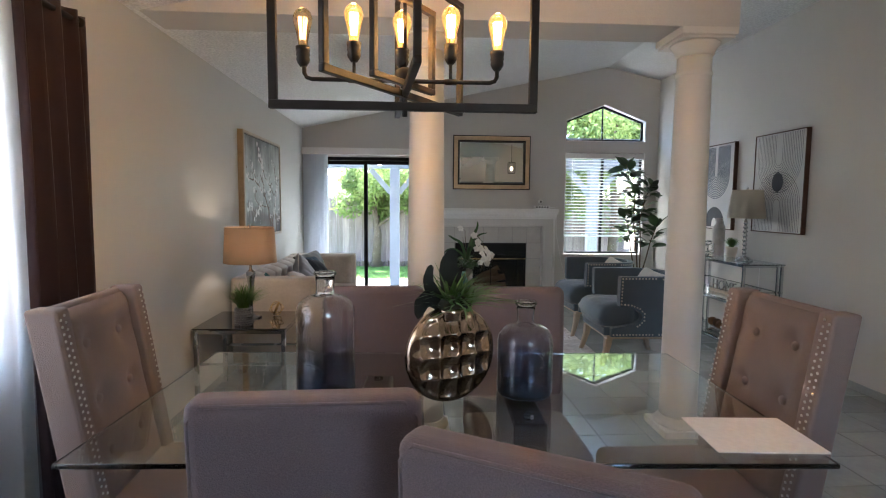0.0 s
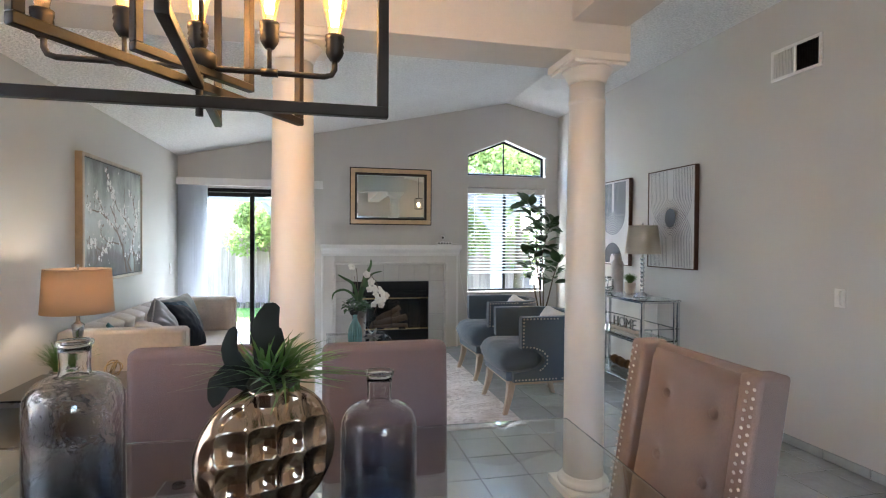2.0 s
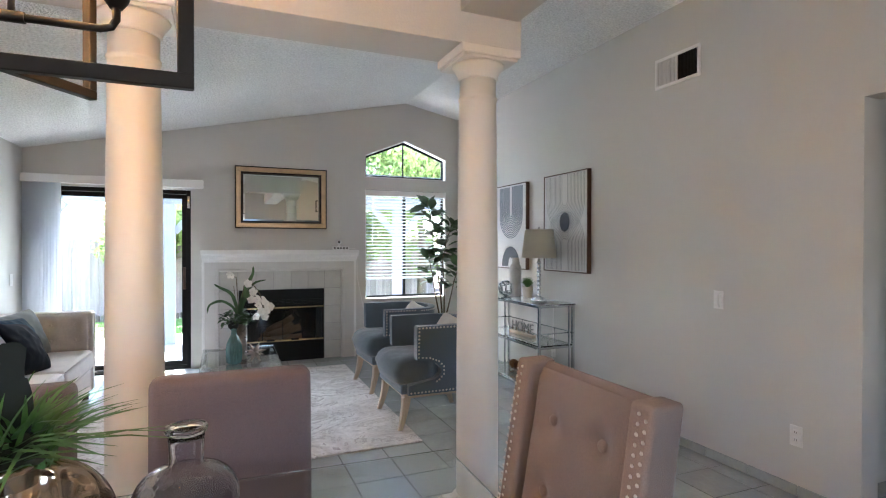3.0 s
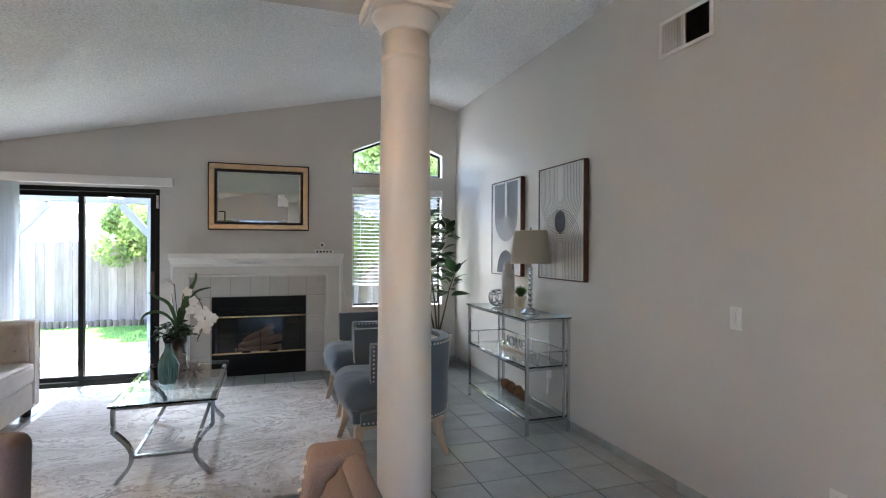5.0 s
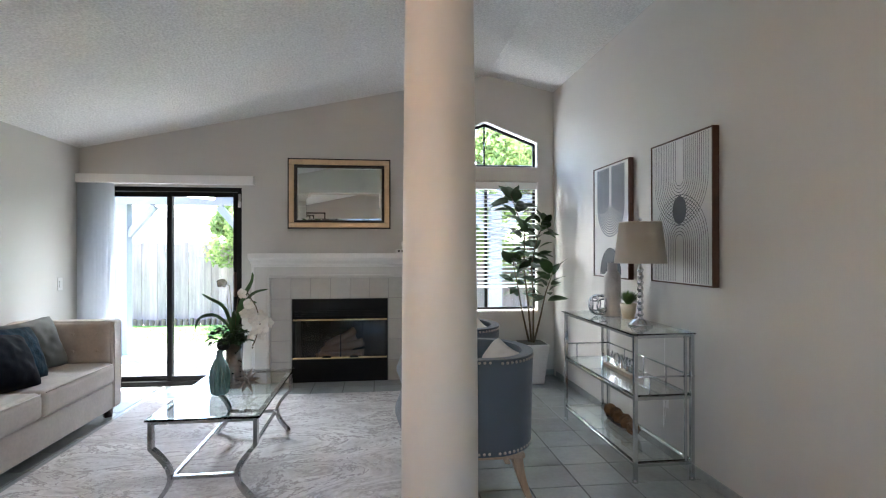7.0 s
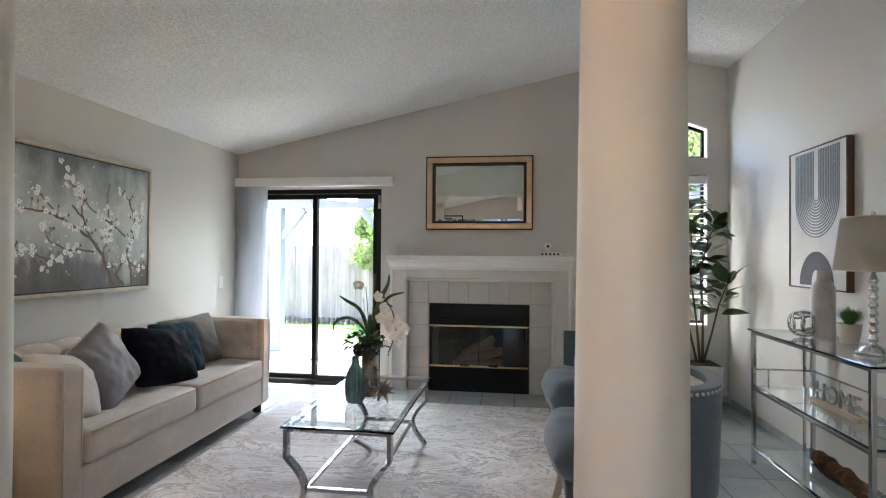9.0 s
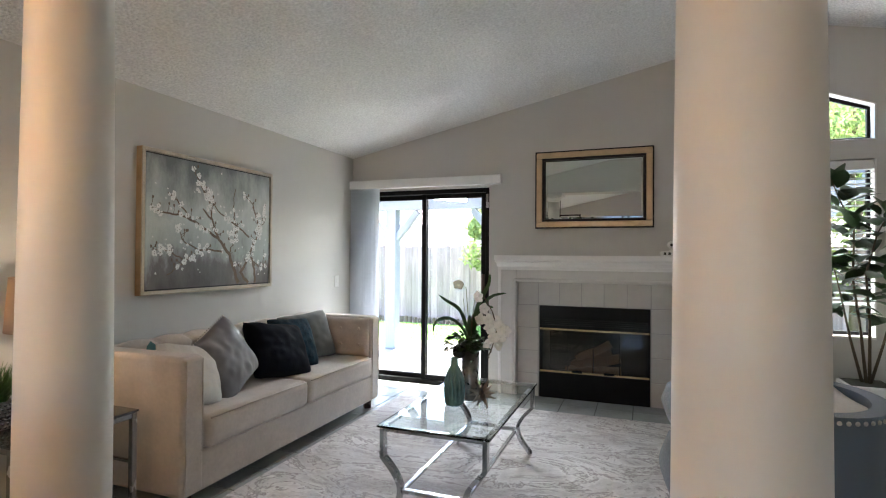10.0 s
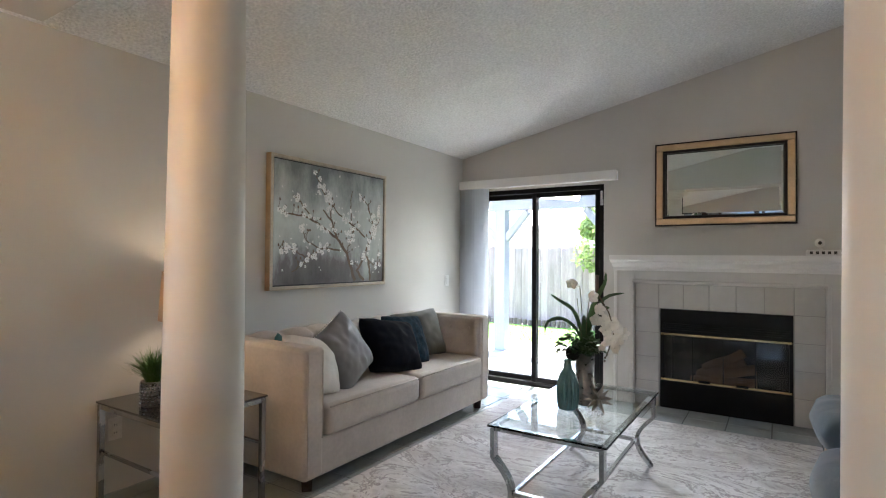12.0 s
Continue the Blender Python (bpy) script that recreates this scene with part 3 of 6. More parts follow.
door = thing("door_1", "black aluminium sliding glass patio door, closed", "door", (1.08, YB + 0.07, 0), kind="structure")
part("frame", bar_frame(B(), (0.34, 0.0), (1.82, 2.068), 0.045, YB + 0.02, YB + 0.12), M_BLACK, door, world=True)
pa = part("sliding_panel", bar_frame(B(), (1.06, 0.045), (1.775, 2.02), 0.05, YB + 0.035, YB + 0.065), M_BLACK, door, world=True)
pb = part("fixed_panel", bar_frame(B(), (0.385, 0.045), (1.11, 2.02), 0.05, YB + 0.075, YB + 0.105), M_BLACK, door, world=True)
for own, lo, hi, y in ((pa, (1.108, 0.093), (1.727, 1.972), YB + 0.05), (pb, (0.433, 0.093), (1.062, 1.972), YB + 0.09)):
    g = part("pane", box(B(), (lo[0], y - 0.003, lo[1]), (hi[0], y + 0.003, hi[1])), M_PANE, own, world=True)
    g.visible_shadow = False
b = B()
box(b, (1.735, YB + 0.01, 0.92), (1.765, YB + 0.034, 1.18), 0.006)
part("handle", b, M_WALNUT, door, "wooden pull handle", world=True)
b = B()
box(b, (1.785, YB - 0.002, 1.86), (1.81, YB + 0.022, 2.0), 0.004)
part("latch", b, M_STEEL, door, world=True)

win = thing("window_1", "black framed window with white reveal and sill", "window", (4.46, YB + 0.1, 0.715), kind="structure")
b = bar_frame(B(), (3.89, 0.735), (5.03, 2.175), 0.03, YB + 0.085, YB + 0.125)
box(b, (4.437, YB + 0.085, 0.765), (4.47, YB + 0.125, 2.145), 0.002, 1)
part("window_frame", b, M_BLACK, win, world=True)
for x0, x1 in ((3.92, 4.437), (4.47, 5.0)):
    g = part("pane", box(B(), (x0, YB + 0.10, 0.765), (x1, YB + 0.106, 2.145)), M_PANE, win, world=True)
    g.visible_shadow = False
part("window_sill", box(B(), (3.893, YB - 0.02, 0.716), (5.027, YB + 0.085, 0.737), 0.004), M_TRIM, win, world=True)

win = thing("window_2", "gabled black framed transom window", "window", (4.46, YB + 0.1, 2.33), kind="structure")
b = B()
rim = [(3.905, 2.345), (5.015, 2.345), (5.015, 2.612), (4.435, 2.828), (3.905, 2.612)]
for p, q in zip(rim, rim[1:] + rim[:1]):
    bar(b, (p[0], YB + 0.105, p[1]), (q[0], YB + 0.105, q[1]), 0.028, 0.04)
bar(b, (4.435, YB + 0.105, 2.345), (4.435, YB + 0.105, 2.828), 0.016, 0.03)
part("window_frame", b, M_BLACK, win, world=True)
for pts in (((3.905, 2.345), (4.43, 2.345), (4.43, 2.826), (3.905, 2.612)), ((4.44, 2.345), (5.015, 2.345), (5.015, 2.612), (4.44, 2.826))):
    b = B()
    f = b.faces.new([b.verts.new((x, YB + 0.10, z)) for x, z in pts])
    r = bmesh.ops.extrude_face_region(b, geom=[f])
    bmesh.ops.translate(b, vec=(0, 0.006, 0), verts=[v for v in r["geom"] if isinstance(v, bmesh.types.BMVert)])
    g = part("pane", done(b), M_PANE, win, world=True)
    g.visible_shadow = False
# white painted linings of the two windows
b = B()
box(b, (5.022, YB - 0.004, 0.74), (5.036, YB + 0.084, 2.172), 0.002, 1)
box(b, (3.884, YB - 0.004, 0.74), (3.898, YB + 0.084, 2.172), 0.002, 1)
box(b, (5.022, YB - 0.004, 2.332), (5.036, YB + 0.084, 2.618), 0.002, 1)
box(b, (3.90, YB - 0.004, 2.328), (5.02, YB + 0.084, 2.338), 0.002, 1)
bar(b, (5.03, YB + 0.04, 2.617), (4.435, YB + 0.04, 2.842), 0.088, 0.012)
bar(b, (3.89, YB + 0.04, 2.617), (4.435, YB + 0.04, 2.842), 0.088, 0.012)
whole("trim_window", b, M_TRIM, "white painted window reveals", "trim", kind="structure")

win = thing("window_3", "white framed dining window behind the curtains", "window", (XL - 0.07, 3.75, 0.85), kind="structure")
b = B()
for lo, hi in (((0.10, 2.9, 0.85), (0.15, 2.95, 2.05)), ((0.10, 4.55, 0.85), (0.15, 4.6, 2.05)), ((0.10, 2.95, 0.85), (0.15, 4.55, 0.9)), ((0.10, 2.95, 2.0), (0.15, 4.55, 2.05))):
    box(b, lo, hi, 0.003, 1)
part("window_frame", b, M_TRIM, win, world=True)

# vertical blind, stacked open, with its valance
vb = thing("vertical_blind", "white vertical blind drawn aside, under a white valance", "blind", (0.4, YB - 0.05, 0.03))
part("valance", box(B(), (XL + 0.004, YB - 0.085, 2.092), (1.955, YB - 0.003, 2.182), 0.004), M_TRIM, vb, world=True)
rng = random.Random(4)
for i in range(11):
    x = 0.27 + i * 0.0285
    b = B()
    a = radians(66 + rng.uniform(-9, 9))
    n = 7
    col = []
    for k in range(n):
        s = (k / (n - 1) - 0.5) * 0.089
        bow = 0.006 * (1 - (2 * k / (n - 1) - 1) ** 2)
        px, py = s * math.cos(a) - bow * math.sin(a), s * math.sin(a) + bow * math.cos(a)
        col.append([b.verts.new((x + px, YB - 0.045 + py * 0.8, z)) for z in (0.03, 2.093)])
    for p, q in zip(col, col[1:]):
        b.faces.new((p[0], q[0], q[1], p[1])).smooth = True
    bmesh.ops.solidify(b, geom=b.faces[:], thickness=0.0012)
    part("vane", b, M_VANE, vb, world=True)

# horizontal blind in the lower window
hb = thing("horizontal_blind", "white horizontal slat blind, lowered most of the way", "blind", (4.46, YB + 0.04, 1.0))
part("headrail", box(B(), (3.9, YB + 0.005, 2.09), (5.02, YB + 0.07, 2.165), 0.004), M_TRIM, hb, world=True)
b = B()
ring = [(-0.025, 0.0), (-0.012, 0.004), (0.0, 0.0055), (0.012, 0.004), (0.025, 0.0)]
for p, q in zip(ring, ring[1:]):
    vs = [b.verts.new((x, u[0], u[1])) for x, u in ((-0.555, p), (0.555, p), (0.555, q), (-0.555, q))]
    b.faces.new(vs).smooth = True
bmesh.ops.remove_doubles(b, verts=b.verts[:], dist=1e-5)
bmesh.ops.solidify(b, geom=b.faces[:], thickness=0.002)
slat = mesh_of("slat", b, M_SLAT)
for i in range(24):
    repeat("slat", slat, pose(0, -0.002, 2.065 - 1.0 - 0.0445 * i, 15 + rng.uniform(-3, 3), 0, rng.uniform(-0.2, 0.2)), hb)
part("bottom_rail", box(B(), (3.905, YB + 0.015, 0.985), (5.015, YB + 0.062, 1.01), 0.003), M_SLAT, hb, world=True)
for x in (4.02, 4.46, 4.9):
    part("ladder_cord", tube(B(), [(x, YB + 0.012, 1.0), (x, YB + 0.012, 2.1)], 0.0012, 5), M_TRIM, hb, world=True)
part("tilt_wand", tube(B(), [(3.99, YB - 0.002, 2.08), (3.985, YB - 0.006, 1.45)], 0.004, 6), M_TRIM, hb, world=True)

# ==== outside ====
bm = B()
box(bm, (-300, -300, -0.30), (300, 400, -0.072))
whole("ground", bm, M_EARTH, "dry earth reaching into the distance", "ground", kind="structure")
bm = B()
box(bm, (-9, YB + T, -0.072), (9, 12.95, -0.035), 0.01)
whole("patio", bm, M_CONC, "sunlit pale concrete patio slab", "patio", kind="structure")
bm = B()
box(bm, (-12, 12.95, -0.072), (12, 15.05, -0.045))
rng = random.Random(2)
for _ in range(7000):
    blades(bm, (rng.uniform(-3.2, 4.2), rng.uniform(12.97, 15.0), -0.046), 1, 0.05, 0.03, 0.006, rng)
whole("lawn", bm, M_LAWN, "bright green strip of lawn", "grass", kind="stuff")


def fence():
    f = thing("fence", "weathered grey board fence behind the lawn", "fence", (0, 15.3, -0.07))
    r = random.Random(7)
    b = B()
    box(b, (-0.0725, -0.011, 0), (0.0725, 0.011, 1.66), 0.003, 1)
    for v in b.verts:
        if v.co.z > 1.6 and abs(v.co.x) > 0.05:
            v.co.z -= 0.035
    board = mesh_of("board", b, M_FENCE)
    for i in range(96):
        repeat("board", board, pose(-7.0 + i * 0.146, r.uniform(-0.006, 0.006), r.uniform(-0.02, 0.03), r.uniform(-0.4, 0.4), r.uniform(-0.15, 0.15), r.uniform(-1, 1)), f)
    for z in (0.35, 1.35):
        part("rail", box(B(), (-7.1, 0.012, z), (7.1, 0.05, z + 0.09), 0.003, 1), M_FENCE, f)
    for i in range(7):
        x = -6.9 + i * 2.3
        part("post", box(B(), (x - 0.045, 0.05, 0), (x + 0.045, 0.14, 1.7), 0.004, 1), M_FENCE, f)


fence()
eg = thing("lawn_edging", "row of short round wooden edging stakes", "garden edging", (0, 15.1, -0.07))
st = mesh_of("stake", lathe(B(), [(0.045, 0), (0.045, 0.14), (0.035, 0.155), (0, 0.157)], 10), M_BARK)
for i in range(60):
    repeat("stake", st, pose(-3 + i * 0.105, rng.uniform(-0.01, 0.01), rng.uniform(-0.03, 0.0)), eg)


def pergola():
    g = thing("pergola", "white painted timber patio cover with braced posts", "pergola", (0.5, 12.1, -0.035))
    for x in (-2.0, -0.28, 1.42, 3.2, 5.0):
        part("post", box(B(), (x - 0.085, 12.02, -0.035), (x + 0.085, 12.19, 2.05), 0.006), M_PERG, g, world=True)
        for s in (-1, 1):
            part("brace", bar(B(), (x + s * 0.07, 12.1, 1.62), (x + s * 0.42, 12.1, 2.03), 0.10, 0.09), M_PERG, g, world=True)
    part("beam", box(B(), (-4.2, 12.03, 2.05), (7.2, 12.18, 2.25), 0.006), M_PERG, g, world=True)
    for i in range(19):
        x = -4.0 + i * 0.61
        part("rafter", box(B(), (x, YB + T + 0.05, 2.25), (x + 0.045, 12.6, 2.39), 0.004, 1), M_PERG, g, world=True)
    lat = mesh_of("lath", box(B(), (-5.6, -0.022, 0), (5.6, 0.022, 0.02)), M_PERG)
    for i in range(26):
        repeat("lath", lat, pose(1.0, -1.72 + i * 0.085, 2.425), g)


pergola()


def crown(bm, c, r, count, size, rng, squash=0.8):
    """Many small bent leaves in uneven clumps."""
    clumps = [(Vector(c) + Vector((rng.gauss(0, 0.45) * r, rng.gauss(0, 0.45) * r, rng.gauss(0, 0.42) * r * squash)), r * rng.uniform(0.22, 0.42)) for _ in range(26)]
    for _ in range(count):
        o, cr = rng.choice(clumps)
        d = Vector((rng.gauss(0, 1), rng.gauss(0, 1), rng.gauss(0, 1))).normalized()
        p = o + d * cr * rng.uniform(0.55, 1.05)
        q = Euler((rng.uniform(-1.2, 1.2), rng.uniform(-1.2, 1.2), rng.uniform(0, 6.3))).to_matrix()
        s = size * rng.uniform(0.6, 1.3)
        vs = [bm.verts.new(p + q @ Vector(v) * s) for v in ((0, 0, 0), (0.5, 0.28, 0.06), (1, 0, -0.05), (0.5, -0.28, 0.06))]
        bm.faces.new(vs)
    return bm


def tree(x, y, base, h, r, count, size, seed, label):
    rng = random.Random(seed)
    t = thing("tree", label, "tree", (x, y, base))
    b = B()
    tube(b, [(0, 0, -0.1), (0.05, 0.02, h * 0.35), (-0.04, 0.05, h * 0.62), (0.02, 0, h * 0.9)], [0.12, 0.09, 0.06, 0.02], 10)
    for k in range(6):
        a = k * 1.1
        z = h * (0.42 + 0.07 * k)
        tube(b, [(0, 0, z), (math.cos(a) * r * 0.35, math.sin(a) * r * 0.35, z + r * 0.25), (math.cos(a) * r * 0.7, math.sin(a) * r * 0.7, z + r * 0.4)], [0.045, 0.03, 0.01], 6)
    part("trunk", b, M_BARK, t)
    part("crown", crown(B(), (0, 0, h * 0.78), r, count, size, rng), M_FOL, t)


tree(0.88, 14.98, -0.07, 2.25, 0.92, 11000, 0.10, 11, "leafy green shrub rising above the board fence")
tree(3.0, 16.4, -0.07, 4.2, 1.9, 14000, 0.13, 12, "broad green garden tree behind the fence")
tree(4.7, 14.0, -0.07, 2.3, 1.05, 9000, 0.10, 16, "dense green shrub outside the gable window")
tree(6.2, 14.2, -0.07, 3.9, 1.9, 14000, 0.12, 13, "broad green garden tree near the window")
tree(8.2, 17.4, -0.07, 5.0, 2.4, 14000, 0.15, 14, "tall green garden tree behind the fence")
tree(-6.5, 18.0, -0.07, 4.0, 1.9, 7000, 0.15, 15, "green garden tree beyond the fence")

h = thing("house", "pale stucco neighbour house with tiled roof", "house", (-3, 22, -0.07))
part("wall", box(B(), (-14, 20.0, -0.07), (3.2, 26, 2.25)), M_STUCCO, h, world=True)
b = B()
slab(b, 19.6, 23, (2.2, 3.5), (2.32, 3.62), -14.5, 3.6, "y")
slab(b, 23, 26.4, (3.5, 2.2), (3.62, 2.32), -14.5, 3.6, "y")
part("roof", done(b), M_ROOF, h, world=True)
b = B()
box(b, (-2.6, 19.97, 1.0), (-0.9, 20.01, 2.0), 0.01)
part("window", b, M_TRIM, h, world=True)

# ==== fireplace wall ====
fp = thing("fireplace", "grey-white mantel fireplace with tile surround and glass doors", "fireplace", (2.84, YB, 0))
for x0, x1 in ((1.945, 2.12), (3.56, 3.74)):
    part("pilaster", box(B(), (x0, YB - 0.06, 0), (x1, YB - 0.001, 1.24), 0.004), M_SURR, fp, world=True)
part("frieze", box(B(), (2.12, YB - 0.06, 1.115), (3.56, YB - 0.001, 1.24), 0.004), M_SURR, fp, world=True)
b = B()
for p, q in (((2.10, 0.0), (2.10, 1.135)), ((2.10, 1.135), (3.58, 1.135)), ((3.58, 1.135), (3.58, 0.0))):
    bar(b, (p[0], YB - 0.062, p[1]), (q[0], YB - 0.062, q[1]), 0.035, 0.03, bev=0.008)
part("inner_moulding", b, M_SURR, fp, world=True)
for x0, x1 in ((1.935, 1.965), (3.72, 3.75)):
    part("edge_moulding", box(B(), (x0, YB - 0.07, 0), (x1, YB - 0.06, 1.235), 0.003), M_TRIM, fp, world=True)
b = B()
prof = [(0.06, 1.232), (0.10, 1.236), (0.105, 1.262), (0.13, 1.27), (0.15, 1.30), (0.185, 1.312), (0.19, 1.325), (0.205, 1.33), (0.205, 1.375), (0.0, 1.375), (0.0, 1.232)]
ends = []
for x, s in ((1.945, -1), (3.74, 1)):
    ends.append([b.verts.new((x + s * max(0, d - 0.06) * 0.12, YB - 0.001 - d, z)) for d, z in prof])
for i in range(len(prof)):
    j = (i + 1) % len(prof)
    b.faces.new((ends[0][i], ends[1][i], ends[1][j], ends[0][j]))
b.faces.new(ends[0])
b.faces.new(ends[1][::-1])
part("mantel_shelf", done(b), M_TRIM, fp, world=True)
part("tile_bed", box(B(), (2.12, YB - 0.012, 0.0), (2.338, YB - 0.002, 1.115)), M_FGROUT, fp, world=True)
part("tile_bed", box(B(), (3.348, YB - 0.012, 0.0), (3.56, YB - 0.002, 1.115)), M_FGROUT, fp, world=True)
part("tile_bed", box(B(), (2.338, YB - 0.012, 0.89), (3.348, YB - 0.002, 1.115)), M_FGROUT, fp, world=True)
tw, th = 1.44 / 7, 0.2225
b = B()
box(b, (-tw / 2 + 0.002, -0.008, -th / 2 + 0.002), (tw / 2 - 0.002, 0, th / 2 - 0.002), 0.003, 2)
ft = mesh_of("tile", b, M_FTILE)
for i in range(7):
    repeat("tile", ft, pose(2.12 + tw * (i + 0.5) - 2.84, -0.011, 0.892 + th / 2), fp)
for x in (2.12 + tw / 2, 3.56 - tw / 2):
    for j in range(4):
        repeat("tile", ft, pose(x - 2.84, -0.011, th * (j + 0.5) + 0.001), fp)
b = B()
for lo, hi in (((2.338, YB - 0.02, 0.67), (3.348, YB + 0.1, 0.888)), ((2.338, YB - 0.02, 0.0), (3.348, YB + 0.1, 0.245)),
               ((2.338, YB - 0.016, 0.245), (2.365, YB + 0.1, 0.67)), ((3.321, YB - 0.016, 0.245), (3.348, YB + 0.1, 0.67))):
    box(b, lo, hi, 0.004, 1)
part("fire_front", b, M_BLACK, fp, world=True)
b = B()
for k in range(4):
    box(b, (2.36, YB - 0.027, 0.70 + 0.018 * k), (3.326, YB - 0.019, 0.708 + 0.018 * k), 0.002, 1)
part("louvre", b, M_BLACK, fp, world=True)
b = B()
box(b, (2.338, YB - 0.005, 0.0), (2.36, YB + 0.5, 0.9))
box(b, (3.326, YB - 0.0, 0.0), (3.348, YB + 0.5, 0.9))
box(b, (2.338, YB + 0.48, 0.0), (3.348, YB + 0.5, 0.9))
box(b, (2.338, YB + 0.1, 0.88), (3.348, YB + 0.5, 0.9))
box(b, (2.338, YB + 0.1, 0.14), (3.348, YB + 0.5, 0.16))
part("firebox", b, M_BLACK, fp, world=True)
for z in (0.655, 0.248):
    part("brass_rail", box(B(), (2.345, YB - 0.026, z), (3.341, YB - 0.014, z + 0.019), 0.003), M_BRASS, fp, "polished brass rail", world=True)
xs = [2.367, 2.606, 2.845, 3.083, 3.32]
for i in range(4):
    d = part("glass_door", box(B(), (xs[i] + 0.003, YB - 0.008, 0.268), (xs[i + 1] - 0.003, YB - 0.002, 0.653), 0.001, 1), M_FGLASS, fp, world=True)
    d.visible_shadow = False
    part("door_edge", box(B(), (xs[i] - 0.004, YB - 0.012, 0.266), (xs[i] + 0.004, YB - 0.001, 0.655), 0.001, 1), M_BLACK, fp, world=True)
for x in (2.70, 2.99):
    part("door_pull", box(B(), (x - 0.045, YB - 0.036, 0.258), (x + 0.045, YB - 0.026, 0.28), 0.003), M_BLACK, fp, world=True)
rng = random.Random(3)
for i, (y, z, r, tilt) in enumerate(((0.16, 0.24, 0.05, 2), (0.28, 0.24, 0.055, -4), (0.17, 0.34, 0.045, 12), (0.27, 0.35, 0.045, 22), (0.2, 0.43, 0.04, 28))):
    w = 0.26 - 0.02 * i
    b = tube(B(), [(-w, 0, 0), (-w * 0.4, 0.004, 0.004), (w * 0.3, -0.006, -0.004), (w, 0, 0.006)], [r, r * 1.08, r * 0.95, r], 9)
    b.transform(pose(2.84 + rng.uniform(-0.03, 0.06), YB + y, z, 0, -tilt, rng.uniform(-6, 6)))
    part("log", b, M_LOG, fp, "split gas log", world=True)

# mirror over the mantel
mr = thing("wall_mirror", "wide wall mirror in a champagne and black frame", "mirror", (2.836, YB, 1.637))
b = B()
X0, X1, Z0, Z1 = 2.295, 3.378, 1.637, 2.385


def picture_frame(b, x0, x1, z0, z1, w, d0, d1, bev=0.004):
    """Four mitred-looking bars in the x-z plane."""
    box(b, (x0, d0, z0), (x1, d1, z0 + w), bev)
    box(b, (x0, d0, z1 - w), (x1, d1, z1), bev)
    box(b, (x0, d0, z0 + w - 0.001), (x0 + w, d1, z1 - w + 0.001), bev)
    box(b, (x1 - w, d0, z0 + w - 0.001), (x1, d1, z1 - w + 0.001), bev)
    return b


part("outer_edge", picture_frame(B(), X0, X1, Z0, Z1, 0.014, YB - 0.04, YB - 0.001), M_BRONZE, mr, world=True)
part("frame", picture_frame(B(), X0 + 0.012, X1 - 0.012, Z0 + 0.012, Z1 - 0.012, 0.055, YB - 0.045, YB - 0.003, 0.008), M_GOLDF, mr, "brushed champagne gold frame", world=True)
part("inner_edge", picture_frame(B(), X0 + 0.065, X1 - 0.065, Z0 + 0.065, Z1 - 0.065, 0.024, YB - 0.036, YB - 0.003, 0.006), M_BRONZE, mr, world=True)
b = B()
x0, x1, z0, z1 = X0 + 0.087, X1 - 0.087, Z0 + 0.087, Z1 - 0.087
o = [b.verts.new((x, YB - 0.012, z)) for x, z in ((x0, z0), (x1, z0), (x1, z1), (x0, z1))]
i4 = [b.verts.new((x, YB - 0.016, z)) for x, z in ((x0 + 0.022, z0 + 0.022), (x1 - 0.022, z0 + 0.022), (x1 - 0.022, z1 - 0.022), (x0 + 0.022, z1 - 0.022))]
b.faces.new(i4)
for k in range(4):
    b.faces.new((o[k], o[(k + 1) % 4], i4[(k + 1) % 4], i4[k]))
back = [b.verts.new((v.co.x, YB - 0.004, v.co.z)) for v in o]
b.faces.new(back)
for k in range(4):
    b.faces.new((o[k], o[(k + 1) % 4], back[(k + 1) % 4], back[k]))
part("mirror_glass", done(b), M_MIRROR, mr, world=True)

# power strip and camera on the mantel
ps = thing("power_strip", "white power strip lying on the mantel", "power strip", (3.53, YB - 0.1, 1.375))
part("body", box(B(), (-0.10, -0.025, 0), (0.12, 0.025, 0.045), 0.008), M_PLAST, ps)
for k in range(5):
    part("socket", box(B(), (-0.075 + 0.038 * k, -0.0262, 0.012), (-0.055 + 0.038 * k, -0.0248, 0.034)), M_DARKPL, ps)
part("cord", tube(B(), [(0.12, 0, 0.02), (0.2, 0.01, 0.02), (0.225, 0.01, -0.03), (0.235, 0.04, -0.35), (0.32, 0.06, -0.75), (0.40, 0.07, -1.0)], 0.004, 6), M_PLAST, ps)
wc = thing("webcam", "small white indoor camera on a power strip", "camera", (3.52, YB - 0.1, 1.42))
part("base", lathe(B(), [(0, 0), (0.022, 0), (0.02, 0.008), (0.006, 0.014), (0.006, 0.03), (0, 0.03)], 20), M_PLAST, wc)
b = lathe(B(), [(0, -0.02), (0.03, -0.018), (0.034, 0), (0.03, 0.016), (0, 0.018)], 24)
b.transform(pose(0, 0, 0.055, 90))
part("head", b, M_PLAST, wc)
b = lathe(B(), [(0, 0), (0.014, 0), (0.012, 0.006), (0, 0.008)], 20)
b.transform(pose(0, -0.017, 0.055, 90))
part("lens", b, M_DARKPL, wc)

# ==== wall pieces ====


